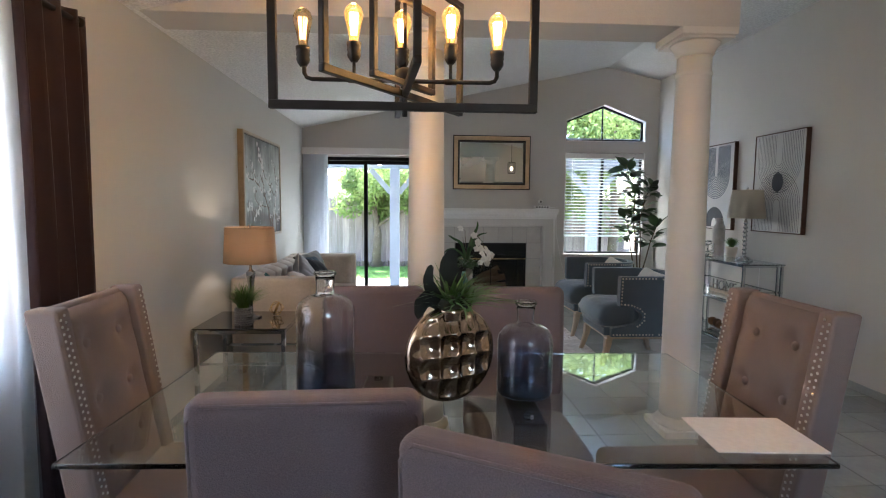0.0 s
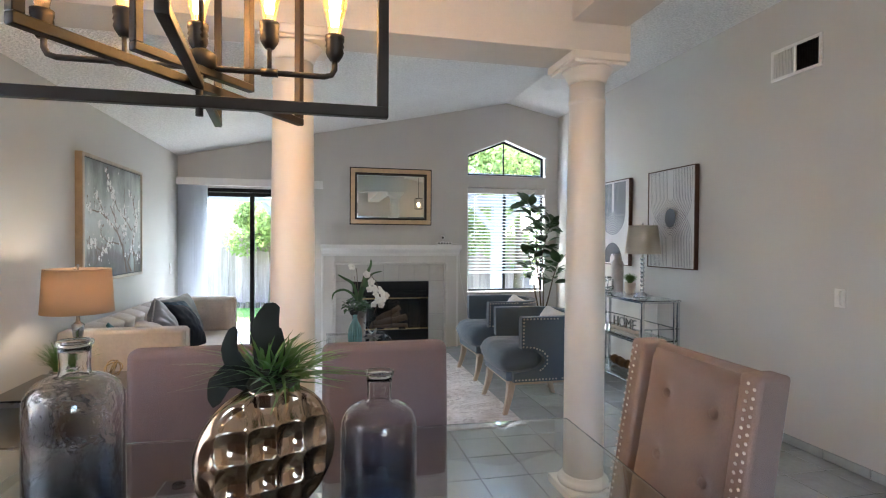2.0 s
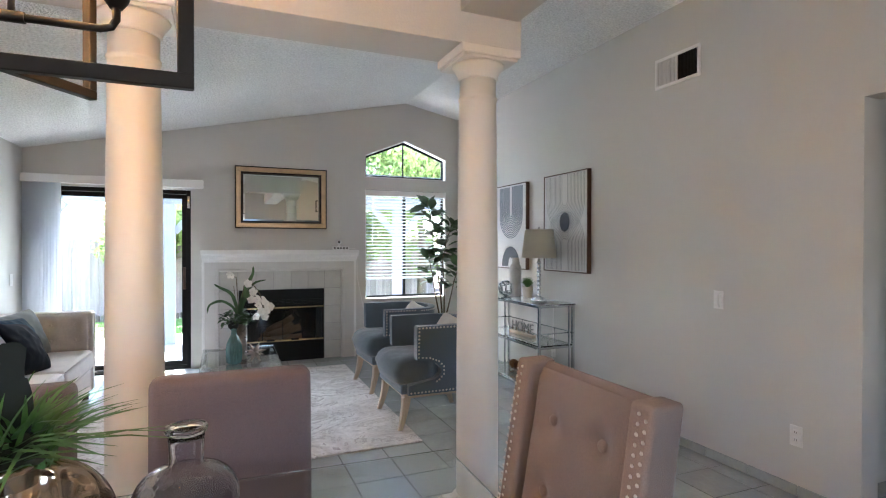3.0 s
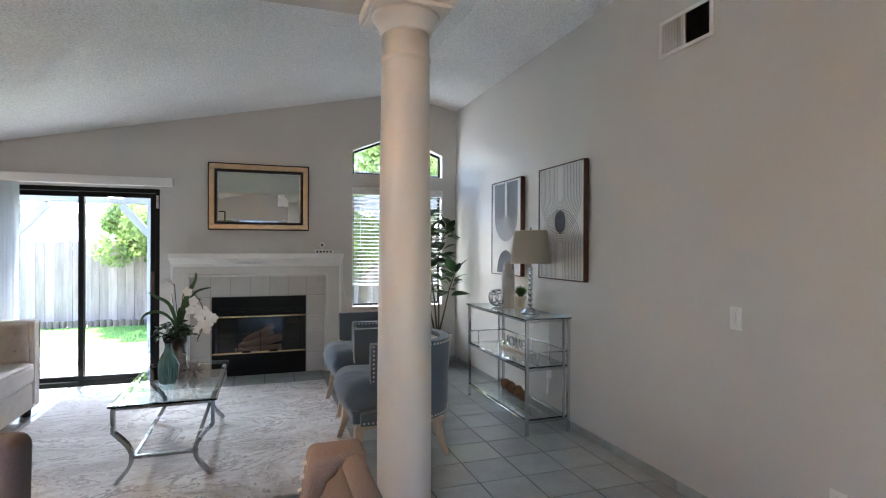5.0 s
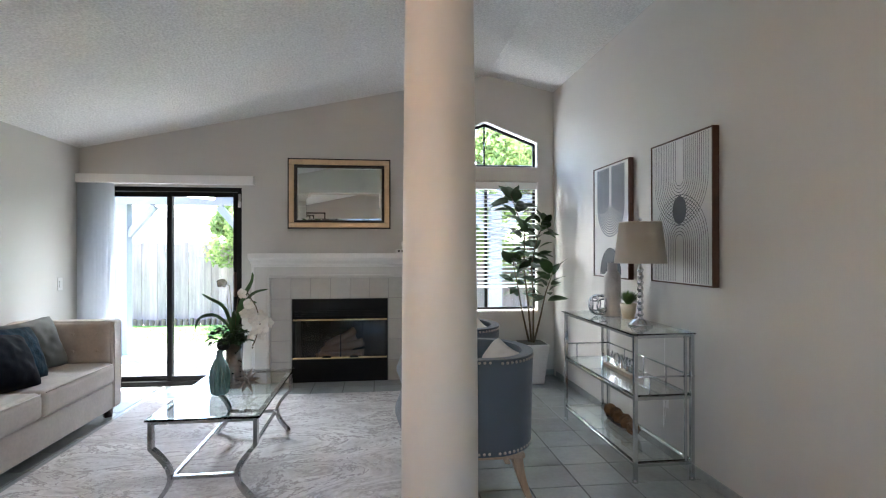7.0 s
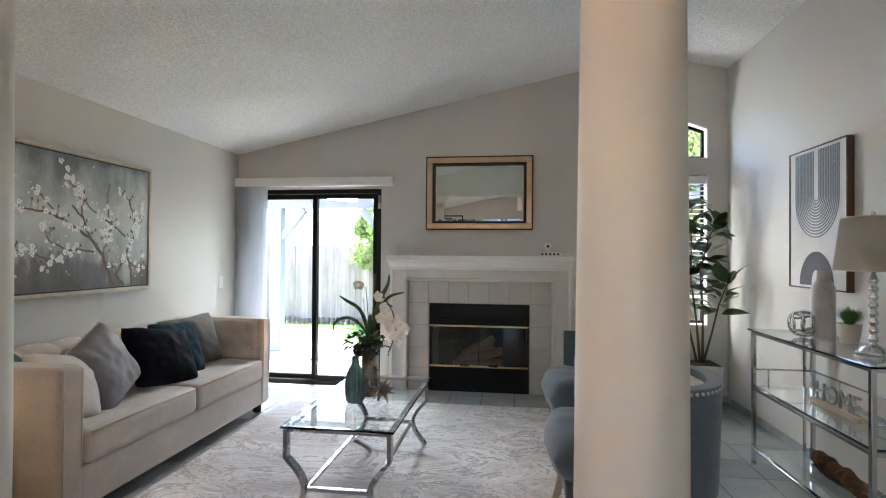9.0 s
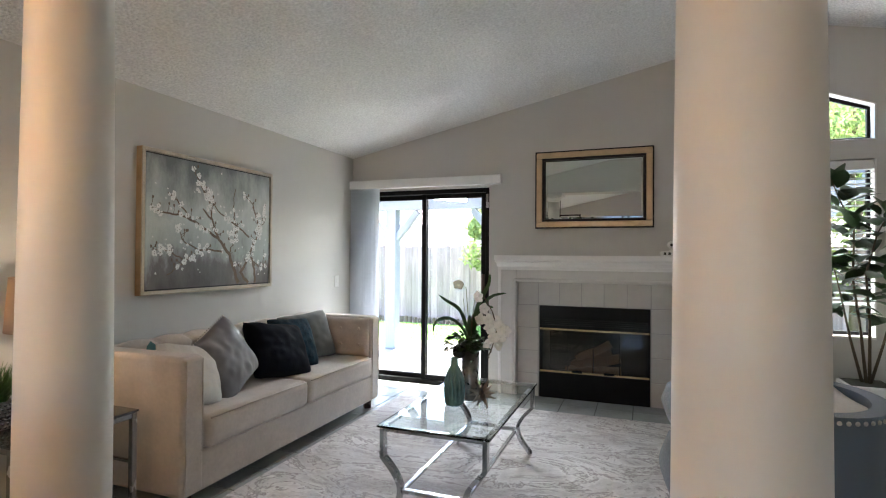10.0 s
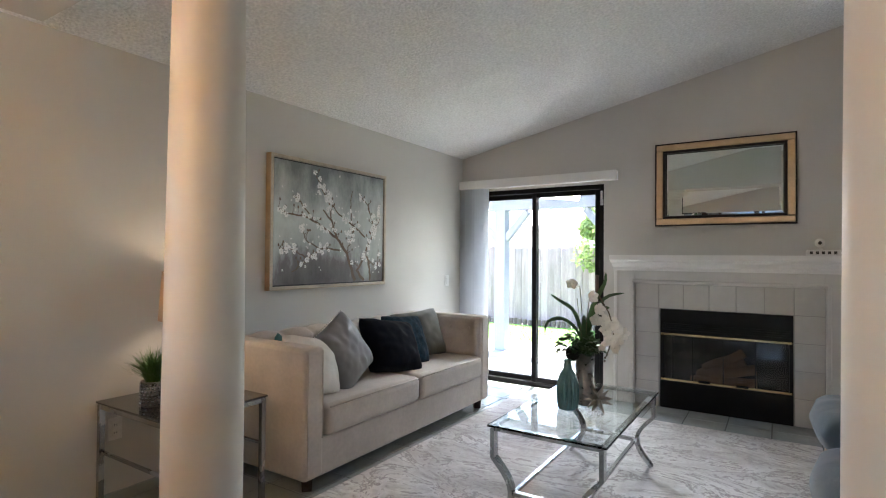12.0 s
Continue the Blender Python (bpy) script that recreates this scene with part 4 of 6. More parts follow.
def wall_plate(name, label, cat, m, slots):
    p = thing(name, label, cat)
    p.matrix_basis = m
    part("plate", box(B(), (-0.037, -0.006, -0.06), (0.037, -0.0005, 0.06), 0.003), M_PLAST, p)
    if slots == "rocker":
        part("rocker", box(B(), (-0.017, -0.010, -0.034), (0.017, -0.004, 0.034), 0.002), M_PLAST, p)
    elif slots == "guard":
        part("rocker", box(B(), (-0.006, -0.016, -0.012), (0.006, -0.004, 0.012), 0.002), M_PLAST, p)
        part("guard", tube(B(), [(0.008, -0.006, -0.045), (0.012, -0.018, -0.042), (0.014, -0.028, -0.02), (0.014, -0.028, 0.02), (0.012, -0.018, 0.042), (0.008, -0.006, 0.045)], 0.005, 8), M_PLAST, p)
    else:
        for z in (-0.022, 0.022):
            part("socket", box(B(), (-0.015, -0.009, z - 0.014), (0.015, -0.005, z + 0.014), 0.005), M_PLAST, p)
            for x in (-0.006, 0.006):
                part("slot", box(B(), (x - 0.0012, -0.0095, z - 0.005), (x + 0.0012, -0.0085, z + 0.006)), M_DARKPL, p)
    return p


wall_plate("light_switch", "white light switch plate with raised guard", "light switch", pose(XR, 5.805, 1.08, 0, 0, -90), "guard")
wall_plate("outlet", "white double wall outlet", "outlet", pose(XR, 5.285, 0.345, 0, 0, -90), "o")
wall_plate("outlet", "white double wall outlet", "outlet", pose(XR, 7.70, 0.385, 0, 0, -90), "o")
wall_plate("light_switch", "white rocker light switch plate", "light switch", pose(XL, 9.72, 1.088, 0, 0, 90), "rocker")
wall_plate("outlet", "white double wall outlet", "outlet", pose(XL, 6.367, 0.40, 0, 0, 90), "o")

vt = thing("wall_vent", "white metal air vent with half its louvres open", "vent", (XR, 6.16, 2.73), -90)
part("frame", picture_frame(B(), -0.205, 0.205, -0.113, 0.113, 0.024, -0.014, -0.001), M_TRIM, vt)
part("backing", box(B(), (-0.19, -0.003, -0.095), (0.19, -0.001, 0.095)), M_DARKPL, vt)
part("divider", box(B(), (-0.006, -0.013, -0.09), (0.006, -0.002, 0.09)), M_TRIM, vt)
for k in range(14):
    x = 0.015 + k * 0.0125
    part("louvre", box(B(), (-0.0012, -0.006, -0.09), (0.0012, 0.006, 0.09), m=pose(-x, -0.0075, 0, 0, 0, 75)), M_SURR, vt)
    part("louvre", box(B(), (-0.0008, -0.005, -0.09), (0.0008, 0.005, 0.09), m=pose(x, -0.0085, 0, 0, 0, 15)), M_BLACK, vt)

# ==== two prints on the tall wall ====


def wall_print(y0, y1, z0, z1, label):
    t = thing("framed_print", label, "art print", (XR, (y0 + y1) / 2, z0), -90, group="pair of framed prints")
    w, h = y1 - y0, z1 - z0
    b = picture_frame(B(), -w / 2, w / 2, 0, h, 0.010, -0.045, -0.002, 0.002)
    part("frame", b, M_WALNUT, t, "dark walnut float frame")
    part("canvas", box(B(), (-w / 2 + 0.010, -0.038, 0.010), (w / 2 - 0.010, -0.006, h - 0.010)), M_CANVAS, t)
    return t, w - 0.03, h - 0.03, Matrix.Translation((0, -0.0392, 0.015)) @ pose(0, 0, 0, 90)


def u_line(cx, cy, r, top, s=1):
    """A line down, round a half circle, and up again (s=-1: an arch)."""
    pts = [(cx - r, top)]
    pts += [(cx - r * math.cos(math.pi * k / 20), cy - s * r * math.sin(math.pi * k / 20)) for k in range(21)]
    return pts + [(cx + r, top)]


t, w, h, m = wall_print(7.122, 7.818, 1.185, 2.13, "framed abstract print of thin arched lines round a dark disc")
for k in range(13):
    r = 0.045 + k * 0.0212
    part("line", ribbon(B(), u_line(0, 0.725 * h, r, h - 0.002), 0.0042, m), M_INK, t)
    part("line", ribbon(B(), u_line(0, 0.285 * h, r, 0.002, -1), 0.0042, m, 0.0004), M_INK, t)
b = B()
disc(b, 0, 0.505 * h, 0.078, 0.090, m, 0.0012)
part("dark_disc", b, M_INK, t)

t, w, h, m = wall_print(8.154, 8.825, 1.175, 2.125, "framed abstract print of a slate arch and half dome")
for k in range(13):
    r = 0.032 + k * 0.0182
    c = 0.62 * h + 0.03 - k * 0.0016
    part("line", ribbon(B(), u_line(0, c, r, h - 0.012), [0.0152] + [0.0150 - 0.0055 * math.sin(math.pi * i / 20) for i in range(21)] + [0.0152], m, 0.0004), M_INKG, t)
b = B()
disc(b, 0, 0.01, 0.20, 0.225, m, 0.0006, 30, 0, 180)
part("half_dome", b, M_INK, t)
b = B()
disc(b, 0.0, 0.012, 0.05, 0.10, m, 0.0016, 20, 0, 180)
part("pale_dome", b, M_CANVAS, t)

# ==== blossom painting over the sofa ====
bp = thing("blossom_painting", "framed painting of white blossom branches on grey", "painting", (XL, 7.969, 1.096), 90)
W, H = 1.267, 0.962
part("frame", picture_frame(B(), -W / 2, W / 2, 0, H, 0.024, -0.055, -0.002, 0.003), M_SILVF, bp, "aged champagne wooden float frame")
part("outer_edge", picture_frame(B(), -W / 2 - 0.002, W / 2 + 0.002, -0.002, H + 0.002, 0.010, -0.048, -0.001, 0.001), M_GOLDF, bp, "bronze gold frame edge")
part("inner_edge", picture_frame(B(), -W / 2 + 0.024, W / 2 - 0.024, 0.024, H - 0.024, 0.010, -0.04, -0.004, 0.001), M_DARKPL, bp)
part("canvas", box(B(), (-W / 2 + 0.034, -0.046, 0.034), (W / 2 - 0.034, -0.006, H - 0.034)), M_CLOUD, bp)
m = Matrix.Translation((0, -0.0472, 0)) @ pose(0, 0, 0, 90)
rng = random.Random(21)
br, fl = B(), B()


def bough(pts, w0, w1, sprays):
    """One painted bough through fractions of the canvas, with short twigs, dark buds and clusters of blossom along it."""
    way = []
    for a, c in zip(pts, pts[1:]):
        for k in range(5):
            way.append(((a[0] + (c[0] - a[0]) * k / 5 - 0.5 + rng.gauss(0, 0.004)) * (W - 0.08), 0.04 + (a[1] + (c[1] - a[1]) * k / 5 + rng.gauss(0, 0.004)) * (H - 0.08)))
    n = len(way)
    ribbon(br, way, [1.5 * (w0 + (w1 - w0) * i / n) for i in range(n)], m, 0.0004)
    for i in range(3, n):
        x, y = way[i]
        if rng.random() < 0.5:
            a, l = rng.uniform(0.3, 2.8), rng.uniform(0.03, 0.075)
            tip = (x + math.cos(a) * l, min(y + math.sin(a) * l, H - 0.06))
            if abs(tip[0]) < W / 2 - 0.06:
                ribbon(br, [(x, y), ((x + tip[0]) / 2 + 0.004, (y + tip[1]) / 2), tip], [0.005, 0.004, 0.002], m, 0.0006)
                disc(br, tip[0], tip[1], 0.007, 0.012, m, 0.0012, 8)
        if rng.random() < sprays:
            for _ in range(rng.choice((1, 2, 3, 4))):
                flower(x + rng.gauss(0, 0.024), y + rng.gauss(0, 0.024), rng.uniform(0.010, 0.020))


def flower(cx, cy, r):
    if abs(cx) > W / 2 - 0.075 or not 0.075 < cy < H - 0.075:
        return
    a0 = rng.uniform(0, 6.28)
    for k in range(5):
        q, d = a0 + k * 1.257 + rng.uniform(-0.25, 0.25), r * rng.uniform(0.55, 0.8)
        disc(fl, cx + math.cos(q) * d, cy + math.sin(q) * d, r * rng.uniform(0.25, 0.75), r * rng.uniform(0.25, 0.75), m, 0.0014 + rng.uniform(0, 0.0016), 7)
    disc(br, cx, cy, r * 0.16, r * 0.16, m, 0.0036, 6)


for pts, w0, w1, sprays in (
        (((0.70, 0.0), (0.615, 0.26), (0.52, 0.39), (0.46, 0.55), (0.37, 0.66)), 0.022, 0.007, 0.25),
        (((0.46, 0.55), (0.46, 0.66), (0.41, 0.76), (0.31, 0.96)), 0.010, 0.004, 0.6),
        (((0.52, 0.39), (0.34, 0.52), (0.22, 0.57), (0.10, 0.57), (0.0, 0.62)), 0.014, 0.005, 0.45),
        (((0.30, 0.55), (0.20, 0.68), (0.12, 0.75)), 0.008, 0.004, 0.6),
        (((0.57, 0.29), (0.375, 0.29), (0.256, 0.2), (0.10, 0.07)), 0.010, 0.005, 0.7),
        (((0.375, 0.29), (0.24, 0.36), (0.21, 0.50)), 0.008, 0.003, 0.5),
        (((0.24, 0.22), (0.10, 0.30), (0.02, 0.28)), 0.007, 0.003, 0.7),
        (((0.79, 0.0), (0.72, 0.1), (0.80, 0.24), (0.86, 0.39), (0.90, 0.47), (0.88, 0.58), (0.84, 0.7), (0.73, 0.85)), 0.018, 0.005, 0.35),
        (((0.86, 0.0), (0.84, 0.2), (0.80, 0.24)), 0.016, 0.012, 0.2),
        (((0.80, 0.42), (0.64, 0.54), (0.51, 0.63), (0.39, 0.83)), 0.010, 0.005, 0.85),
        (((0.66, 0.55), (0.65, 0.72), (0.67, 0.87)), 0.008, 0.004, 0.4),
        (((0.88, 0.45), (0.96, 0.60), (0.97, 0.80)), 0.007, 0.003, 0.6),
        (((0.615, 0.26), (0.66, 0.40), (0.64, 0.52)), 0.008, 0.004, 0.8),
        (((0.84, 0.2), (0.93, 0.12), (0.96, 0.36)), 0.007, 0.003, 0.8)):
    bough(pts, w0, w1, sprays)
for _ in range(60):
    a = rng.uniform(0, 1)
    flower((a - 0.5) * (W - 0.16), 0.08 + (H - 0.16) * min(1, abs(rng.gauss(0.38, 0.26))), rng.uniform(0.004, 0.008))
tagged(part("branchwork", br, M_BRANCHP, bp), kind="stuff")
tagged(part("blossoms", fl, M_BLOSS, bp, "thick white blossom dabs"), kind="stuff")

# ==== sofa and its cushions ====
so = thing("sofa", "cream velvet tuxedo sofa with tufted back and block feet", "sofa", (0.65, 8.03, 0))
Y0, Y1, X0s, X1s = 6.965, 9.155, 0.265, 1.045
part("base", box(B(), (X0s, Y0 + 0.01, 0.075), (X1s - 0.01, Y1 - 0.01, 0.30), 0.02, 3), M_CREAM, so, world=True)


def tufted(bm, length, height, thick, rows, cols, depth=0.03, nx=64, nz=22, shifted=True):
    """A padded panel in the x-z plane with pulled-in button points; its face looks to -y."""
    odd = [r % 2 if shifted else 0 for r in range(rows)]
    pts = [((c + 0.5 + 0.5 * odd[r]) / cols, (r + 0.75) / (rows + 0.4)) for r in range(rows) for c in range(cols - odd[r])]
    grid = []
    for i in range(nx + 1):
        row = []
        for j in range(nz + 1):
            u, v = i / nx, j / nz
            edge = min(u * length, (1 - u) * length, v * height * 1.5, (1 - v) * height * 1.2, 0.05) / 0.05
            d = thick * (1 - (1 - edge) ** 2 * 0.7)
            for pu, pv in pts:
                q = math.hypot((u - pu) * length, (v - pv) * height)
                d -= depth * math.exp(-(q / 0.045) ** 2)
                if shifted and v > pv and abs(u - pu) * length < 0.03 and pv > 0.5:
                    d -= depth * 0.55 * math.exp(-((u - pu) * length / 0.012) ** 2)
            row.append(bm.verts.new((u * length - length / 2, -d, v * height + (0.022 * abs(math.sin(math.pi * u * cols)) ** 0.6 * max(0, v - 0.75) * 4 if nx > 90 else 0))))
        grid.append(row)
    for i in range(nx):
        for j in range(nz):
            bm.faces.new((grid[i][j], grid[i + 1][j], grid[i + 1][j + 1], grid[i][j + 1])).smooth = True
    rim = [grid[i][0] for i in range(nx + 1)] + [grid[nx][j] for j in range(1, nz + 1)] + [grid[i][nz] for i in range(nx - 1, -1, -1)] + [grid[0][j] for j in range(nz - 1, 0, -1)]
    bk = [bm.verts.new((v.co.x, 0.0, v.co.z)) for v in rim]
    for k in range(len(rim)):
        l = (k + 1) % len(rim)
        bm.faces.new((rim[l], rim[k], bk[k], bk[l])).smooth = True
    bm.faces.new(bk)
    return pts


b = B()
box(b, (X0s, Y0 + 0.14, 0.29), (X0s + 0.10, Y1 - 0.14, 0.815), 0.03, 3)
part("back_frame", b, M_CREAM, so, world=True)
b = B()
tuft = tufted(b, Y1 - Y0 - 0.29, 0.36, 0.13, 2, 8, 0.045, 96, 24)
b.transform(pose(X0s + 0.09, (Y0 + Y1) / 2, 0.455, 0, 0, 90))
part("back_cushion", done(b), M_CREAM, so, "deep button-tufted back", world=True)
btn = dome_data("button", 0.012, 0.008, M_CREAM, 12)
for u, v in tuft:
    y = (u - 0.5) * (Y1 - Y0 - 0.29)
    repeat("button", btn, pose(X0s + 0.09 + 0.088 - 0.65, y + (Y0 + Y1) / 2 - 8.03, 0.455 + v * 0.36, 0, 90, 0), so)
for ya, yb, s in ((Y0, Y0 + 0.15, 1), (Y1 - 0.15, Y1, -1)):
    b = B()
    box(b, (X0s, ya, 0.08), (X1s, yb, 0.82), 0.028, 3)
    arm = part("arm", b, M_CREAM, so, world=True)
    b = B()
    xf = X1s + 0.001
    loop = [(xf, ya + 0.02, 0.10), (xf, ya + 0.02, 0.80), (xf, yb - 0.02, 0.80), (xf, yb - 0.02, 0.30)]
    tube(b, loop[:2], 0.004, 6)
    tube(b, loop[2:], 0.004, 6)
    part("piping", b, M_CREAM, arm, world=True)
    b = B()
    dots = tufted(b, 0.56, 0.34, 0.028, 2, 3, 0.016, 36, 22, False)
    face = yb - 0.004 if s > 0 else ya + 0.004
    b.transform(pose(0.735, face, 0.465, 0, 0, 180 if s > 0 else 0))
    part("arm_padding", done(b), M_CREAM, arm, "button-tufted inner arm", world=True)
    for u, v in dots:
        repeat("button", btn, pose(0.735 + (u - 0.5) * 0.56 - 0.65, face + s * 0.014 - 8.03, 0.465 + v * 0.34, -90 * s, 0, 0), so)
for ya, yb in ((Y0 + 0.155, 8.058), (8.062, Y1 - 0.155)):
    b = B()
    box(b, (0.45, ya, 0.295), (1.065, yb, 0.475), 0.045, 4)
    for v in b.verts:
        if v.co.z > 0.42:
            u = (v.co.y - ya) / (yb - ya)
            v.co.z += 0.02 * math.sin(math.pi * u) * min(1, (1.06 - v.co.x) / 0.1 + 0.4)
    sc = part("seat_cushion", b, M_CREAM, so, world=True)
    part("piping", tube(B(), [(1.055, ya + 0.03, 0.462), (1.060, (ya + yb) / 2, 0.468), (1.055, yb - 0.03, 0.462)], 0.005, 6), M_CREAM, sc, world=True)
for x in (0.32, 0.97):
    for y in (Y0 + 0.09, Y1 - 0.09):
        part("foot", lathe(B(), [(0, 0), (0.038, 0), (0.045, 0.078), (0, 0.078)], 4, (x, y, 0), None), M_WOODD, so, "dark block foot", world=True)


def throw_pillow(label, loc, size, thick, rx, ry, rz, material, seed, group=""):
    p = thing("throw_pillow", label, "pillow", loc)
    b = cushion(B(), size[0], size[1], thick, None, 2.3, 34, 0.10, seed)
    for v in b.verts:
        u, w = v.co.x / size[0] * 2, v.co.y / size[1] * 2
        r = math.hypot(u, w)
        fold = math.sin(math.atan2(w, u) * 9 + seed * 2 + 3 * noise.noise((u * 1.5, w * 1.5, seed * 3.3))) * 0.007 * min(1, r * r) * max(0, 1.25 - r)
        v.co.z += fold + 0.006 * noise.noise((u * 4 + seed, w * 4, 1.7)) - 0.05 * size[1] * max(0, w) ** 2 * (0.5 + 0.5 * math.sin(seed))
        if r > 1.15:
            v.co.x *= 1 - 0.24 * (r - 1.15)
            v.co.y *= 1 - 0.24 * (r - 1.15)
    b.transform(pose(0, 0, 0, rx, ry, rz))
    part("cover", b, material, p)
    return p


# pillows lean back on the sofa: each turned upright, facing the room
throw_pillow("small teal satin pillow tucked behind others on the sofa", (0.50, 7.26, 0.65), (0.28, 0.28), 0.11, 84, 40, 70, M_TEALP, 1)
throw_pillow("ivory cotton pillow with stitched stripes on the sofa", (0.80, 7.25, 0.66), (0.42, 0.40), 0.18, 64, 12, 92, M_WHITEP, 2)
pl = throw_pillow("grey satin pillow with silver beaded edge on the sofa", (0.77, 7.56, 0.695), (0.44, 0.46), 0.18, 68, -24, 102, M_GREYP, 3)
bead = dome_data("bead", 0.007, 0.009, M_NAIL, 8)
for k in range(17):
    q = pose(0, 0, 0, 68, -24, 102) @ Vector((-0.185 + 0.0232 * k, 0.218, 0.0))
    repeat("bead", bead, Matrix.Translation(q), pl)
throw_pillow("navy velvet pillow on the sofa", (0.76, 8.09, 0.66), (0.56, 0.45), 0.21, 60, 9, 80, M_NAVY, 4)
throw_pillow("petrol blue patterned chenille pillow on the sofa", (0.68, 8.38, 0.665), (0.43, 0.43), 0.18, 64, 4, 78, M_PETROL, 5)
throw_pillow("sage grey velvet pillow against the sofa arm", (0.60, 8.68, 0.67), (0.48, 0.44), 0.18, 68, -5, 66, M_SAGE, 6)

# ==== end table, lamp, plant, ornament ====


def end_table():
    t = thing("end_table", "square chrome end table with smoked glass top", "side table", (0.555, 6.56, 0))
    x0, x1, y0, y1, h = -0.31, 0.31, -0.29, 0.29, 0.56
    for x in (x0 + 0.015, x1 - 0.015):
        for y in (y0 + 0.015, y1 - 0.015):
            part("leg", box(B(), (x - 0.014, y - 0.014, 0), (x + 0.014, y + 0.014, h), 0.002, 1), M_STEEL, t)
    for y in (y0 + 0.015, y1 - 0.015):
        part("top_rail", box(B(), (x0 + 0.03, y - 0.012, h - 0.03), (x1 - 0.03, y + 0.012, h - 0.002), 0.002, 1), M_STEEL, t)
        part("cross_rail", box(B(), (x0 + 0.03, y - 0.008, 0.30), (x1 - 0.03, y + 0.008, 0.316), 0.002, 1), M_STEEL, t)
    for x in (x0 + 0.015, x1 - 0.015):
        part("top_rail", box(B(), (x - 0.012, y0 + 0.03, h - 0.03), (x + 0.012, y1 - 0.03, h - 0.002), 0.002, 1), M_STEEL, t)
    g = part("glass_top", box(B(), (x0 - 0.005, y0 - 0.005, h), (x1 + 0.005, y1 + 0.005, h + 0.010), 0.002, 1), mat("smoked_glass", (0.03, 0.032, 0.034), 0.05, var=0.05, bump=0, coat=0.6), t, "dark smoked glass top")


end_table()


def table_lamp(loc, r0, r1, z0, z1, base, shade_mat, metal, label):
    t = thing("table_lamp", label, "lamp", loc)
    part("base", lathe(B(), base, 32), metal, t)
    b = lathe(B(), [(r0, z0), (r1, z1), (r1 - 0.003, z1), (r0 - 0.003, z0), (r0, z0)], 48)
    sh = part("shade", b, shade_mat, t, "linen drum shade")
    part("shade_rim", lathe(B(), [(r1 - 0.004, z1 - 0.006), (r1 + 0.001, z1 - 0.006), (r1 + 0.001, z1 + 0.001), (r1 - 0.004, z1 + 0.001), (r1 - 0.004, z1 - 0.006)], 48), shade_mat, sh)
    b = B()
    for k in range(3):
        a = k * 2.094
        tube(b, [(0, 0, z1 - 0.015), (math.cos(a) * (r1 - 0.003), math.sin(a) * (r1 - 0.003), z1 - 0.008)], 0.002, 5)
    part("spider", b, metal, t)
    part("finial", lathe(B(), [(0, z1 - 0.02), (0.004, z1 - 0.02), (0.004, z1 + 0.005), (0.010, z1 + 0.012), (0.008, z1 + 0.026), (0, z1 + 0.03)], 16), metal, t)
    part("harp", tube(B(), [(0, 0.008, z0 - 0.01), (0, 0.06, (z0 + z1) / 2 - 0.02), (0, 0.04, z1 - 0.05), (0, 0.0, z1 - 0.018), (0, -0.04, z1 - 0.05), (0, -0.06, (z0 + z1) / 2 - 0.02), (0, -0.008, z0 - 0.01)], 0.0022, 5), metal, t)
    return t


base1 = [(0, 0), (0.075, 0), (0.075, 0.012), (0.03, 0.02), (0.014, 0.04), (0.012, 0.09), (0.018, 0.16), (0.024, 0.25), (0.030, 0.30), (0.034, 0.34), (0.012, 0.36), (0.008, 0.42), (0.008, 0.46), (0, 0.46)]
LZ = 0.571
tl = table_lamp((0.53, 6.64, LZ), 0.190, 0.174, 0.985 - LZ, 1.247 - LZ, base1, M_SHADE, M_STEEL, "lit table lamp with linen drum shade and silver stem")
b = lathe(B(), [(0, 0.50), (0.014, 0.505), (0.030, 0.57), (0.026, 0.61), (0, 0.625)], 16)
bulb = part("bulb", b, mat("frosted_bulb", (1.0, 0.82, 0.60), 0.5, var=0, grain=0, bump=0, emit=2), tl)
bulb.visible_shadow = False
lamp("table_lamp_light", "POINT", 0.034, (1.0, 0.60, 0.30), pose(0.53, 6.64, LZ + 0.585), 0.03)

rng = random.Random(31)


def grass_pot(loc, pot, pot_mat, height, spread, count, label, seed, studs=False):
    t = thing("grass_plant", label, "plant", loc)
    part("pot", lathe(B(), pot, 32), pot_mat, t)
    top = max(z for r, z in pot)
    rmax = max(r for r, z in pot)
    if studs:
        d = dome_data("stud", 0.0075, 0.005, M_STEEL, 8)
        for j in range(7):
            for k in range(18):
                a = radians(20 * k + (10 if j % 2 else 0))
                repeat("stud", d, pose(0, 0, 0.012 + 0.0165 * j) @ pose(0, 0, 0, 0, 0, math.degrees(a)) @ pose(rmax, 0, 0, 0, 90, 0), t)
    tagged(part("grass", blades(B(), (0, 0, top - 0.02), count, height, spread, 0.006, random.Random(seed)), M_GRASSP, t), kind="stuff")
    return t


grass_pot((0.55, 6.395, LZ), [(0, 0), (0.056, 0), (0.058, 0.125), (0.052, 0.125), (0.05, 0.11), (0, 0.11)], M_ZINC, 0.19, 0.17, 420, "grass plant in a studded silver pot on the end table", 3, True)
kn = thing("knot_ornament", "round gold metal ring ornament on the end table", "ornament", (0.70, 6.70, LZ))
for k in range(4):
    pts = [(0.05 * math.cos(a), 0.05 * math.sin(a), 0) for a in [2 * math.pi * i / 24 for i in range(24)]]
    b = tube(B(), pts, 0.004, 6, True)
    b.transform(pose(0, 0, 0.054, 35 + 40 * k, 20 * k, 55 * k))
    part("ring", b, M_BRASS, kn)

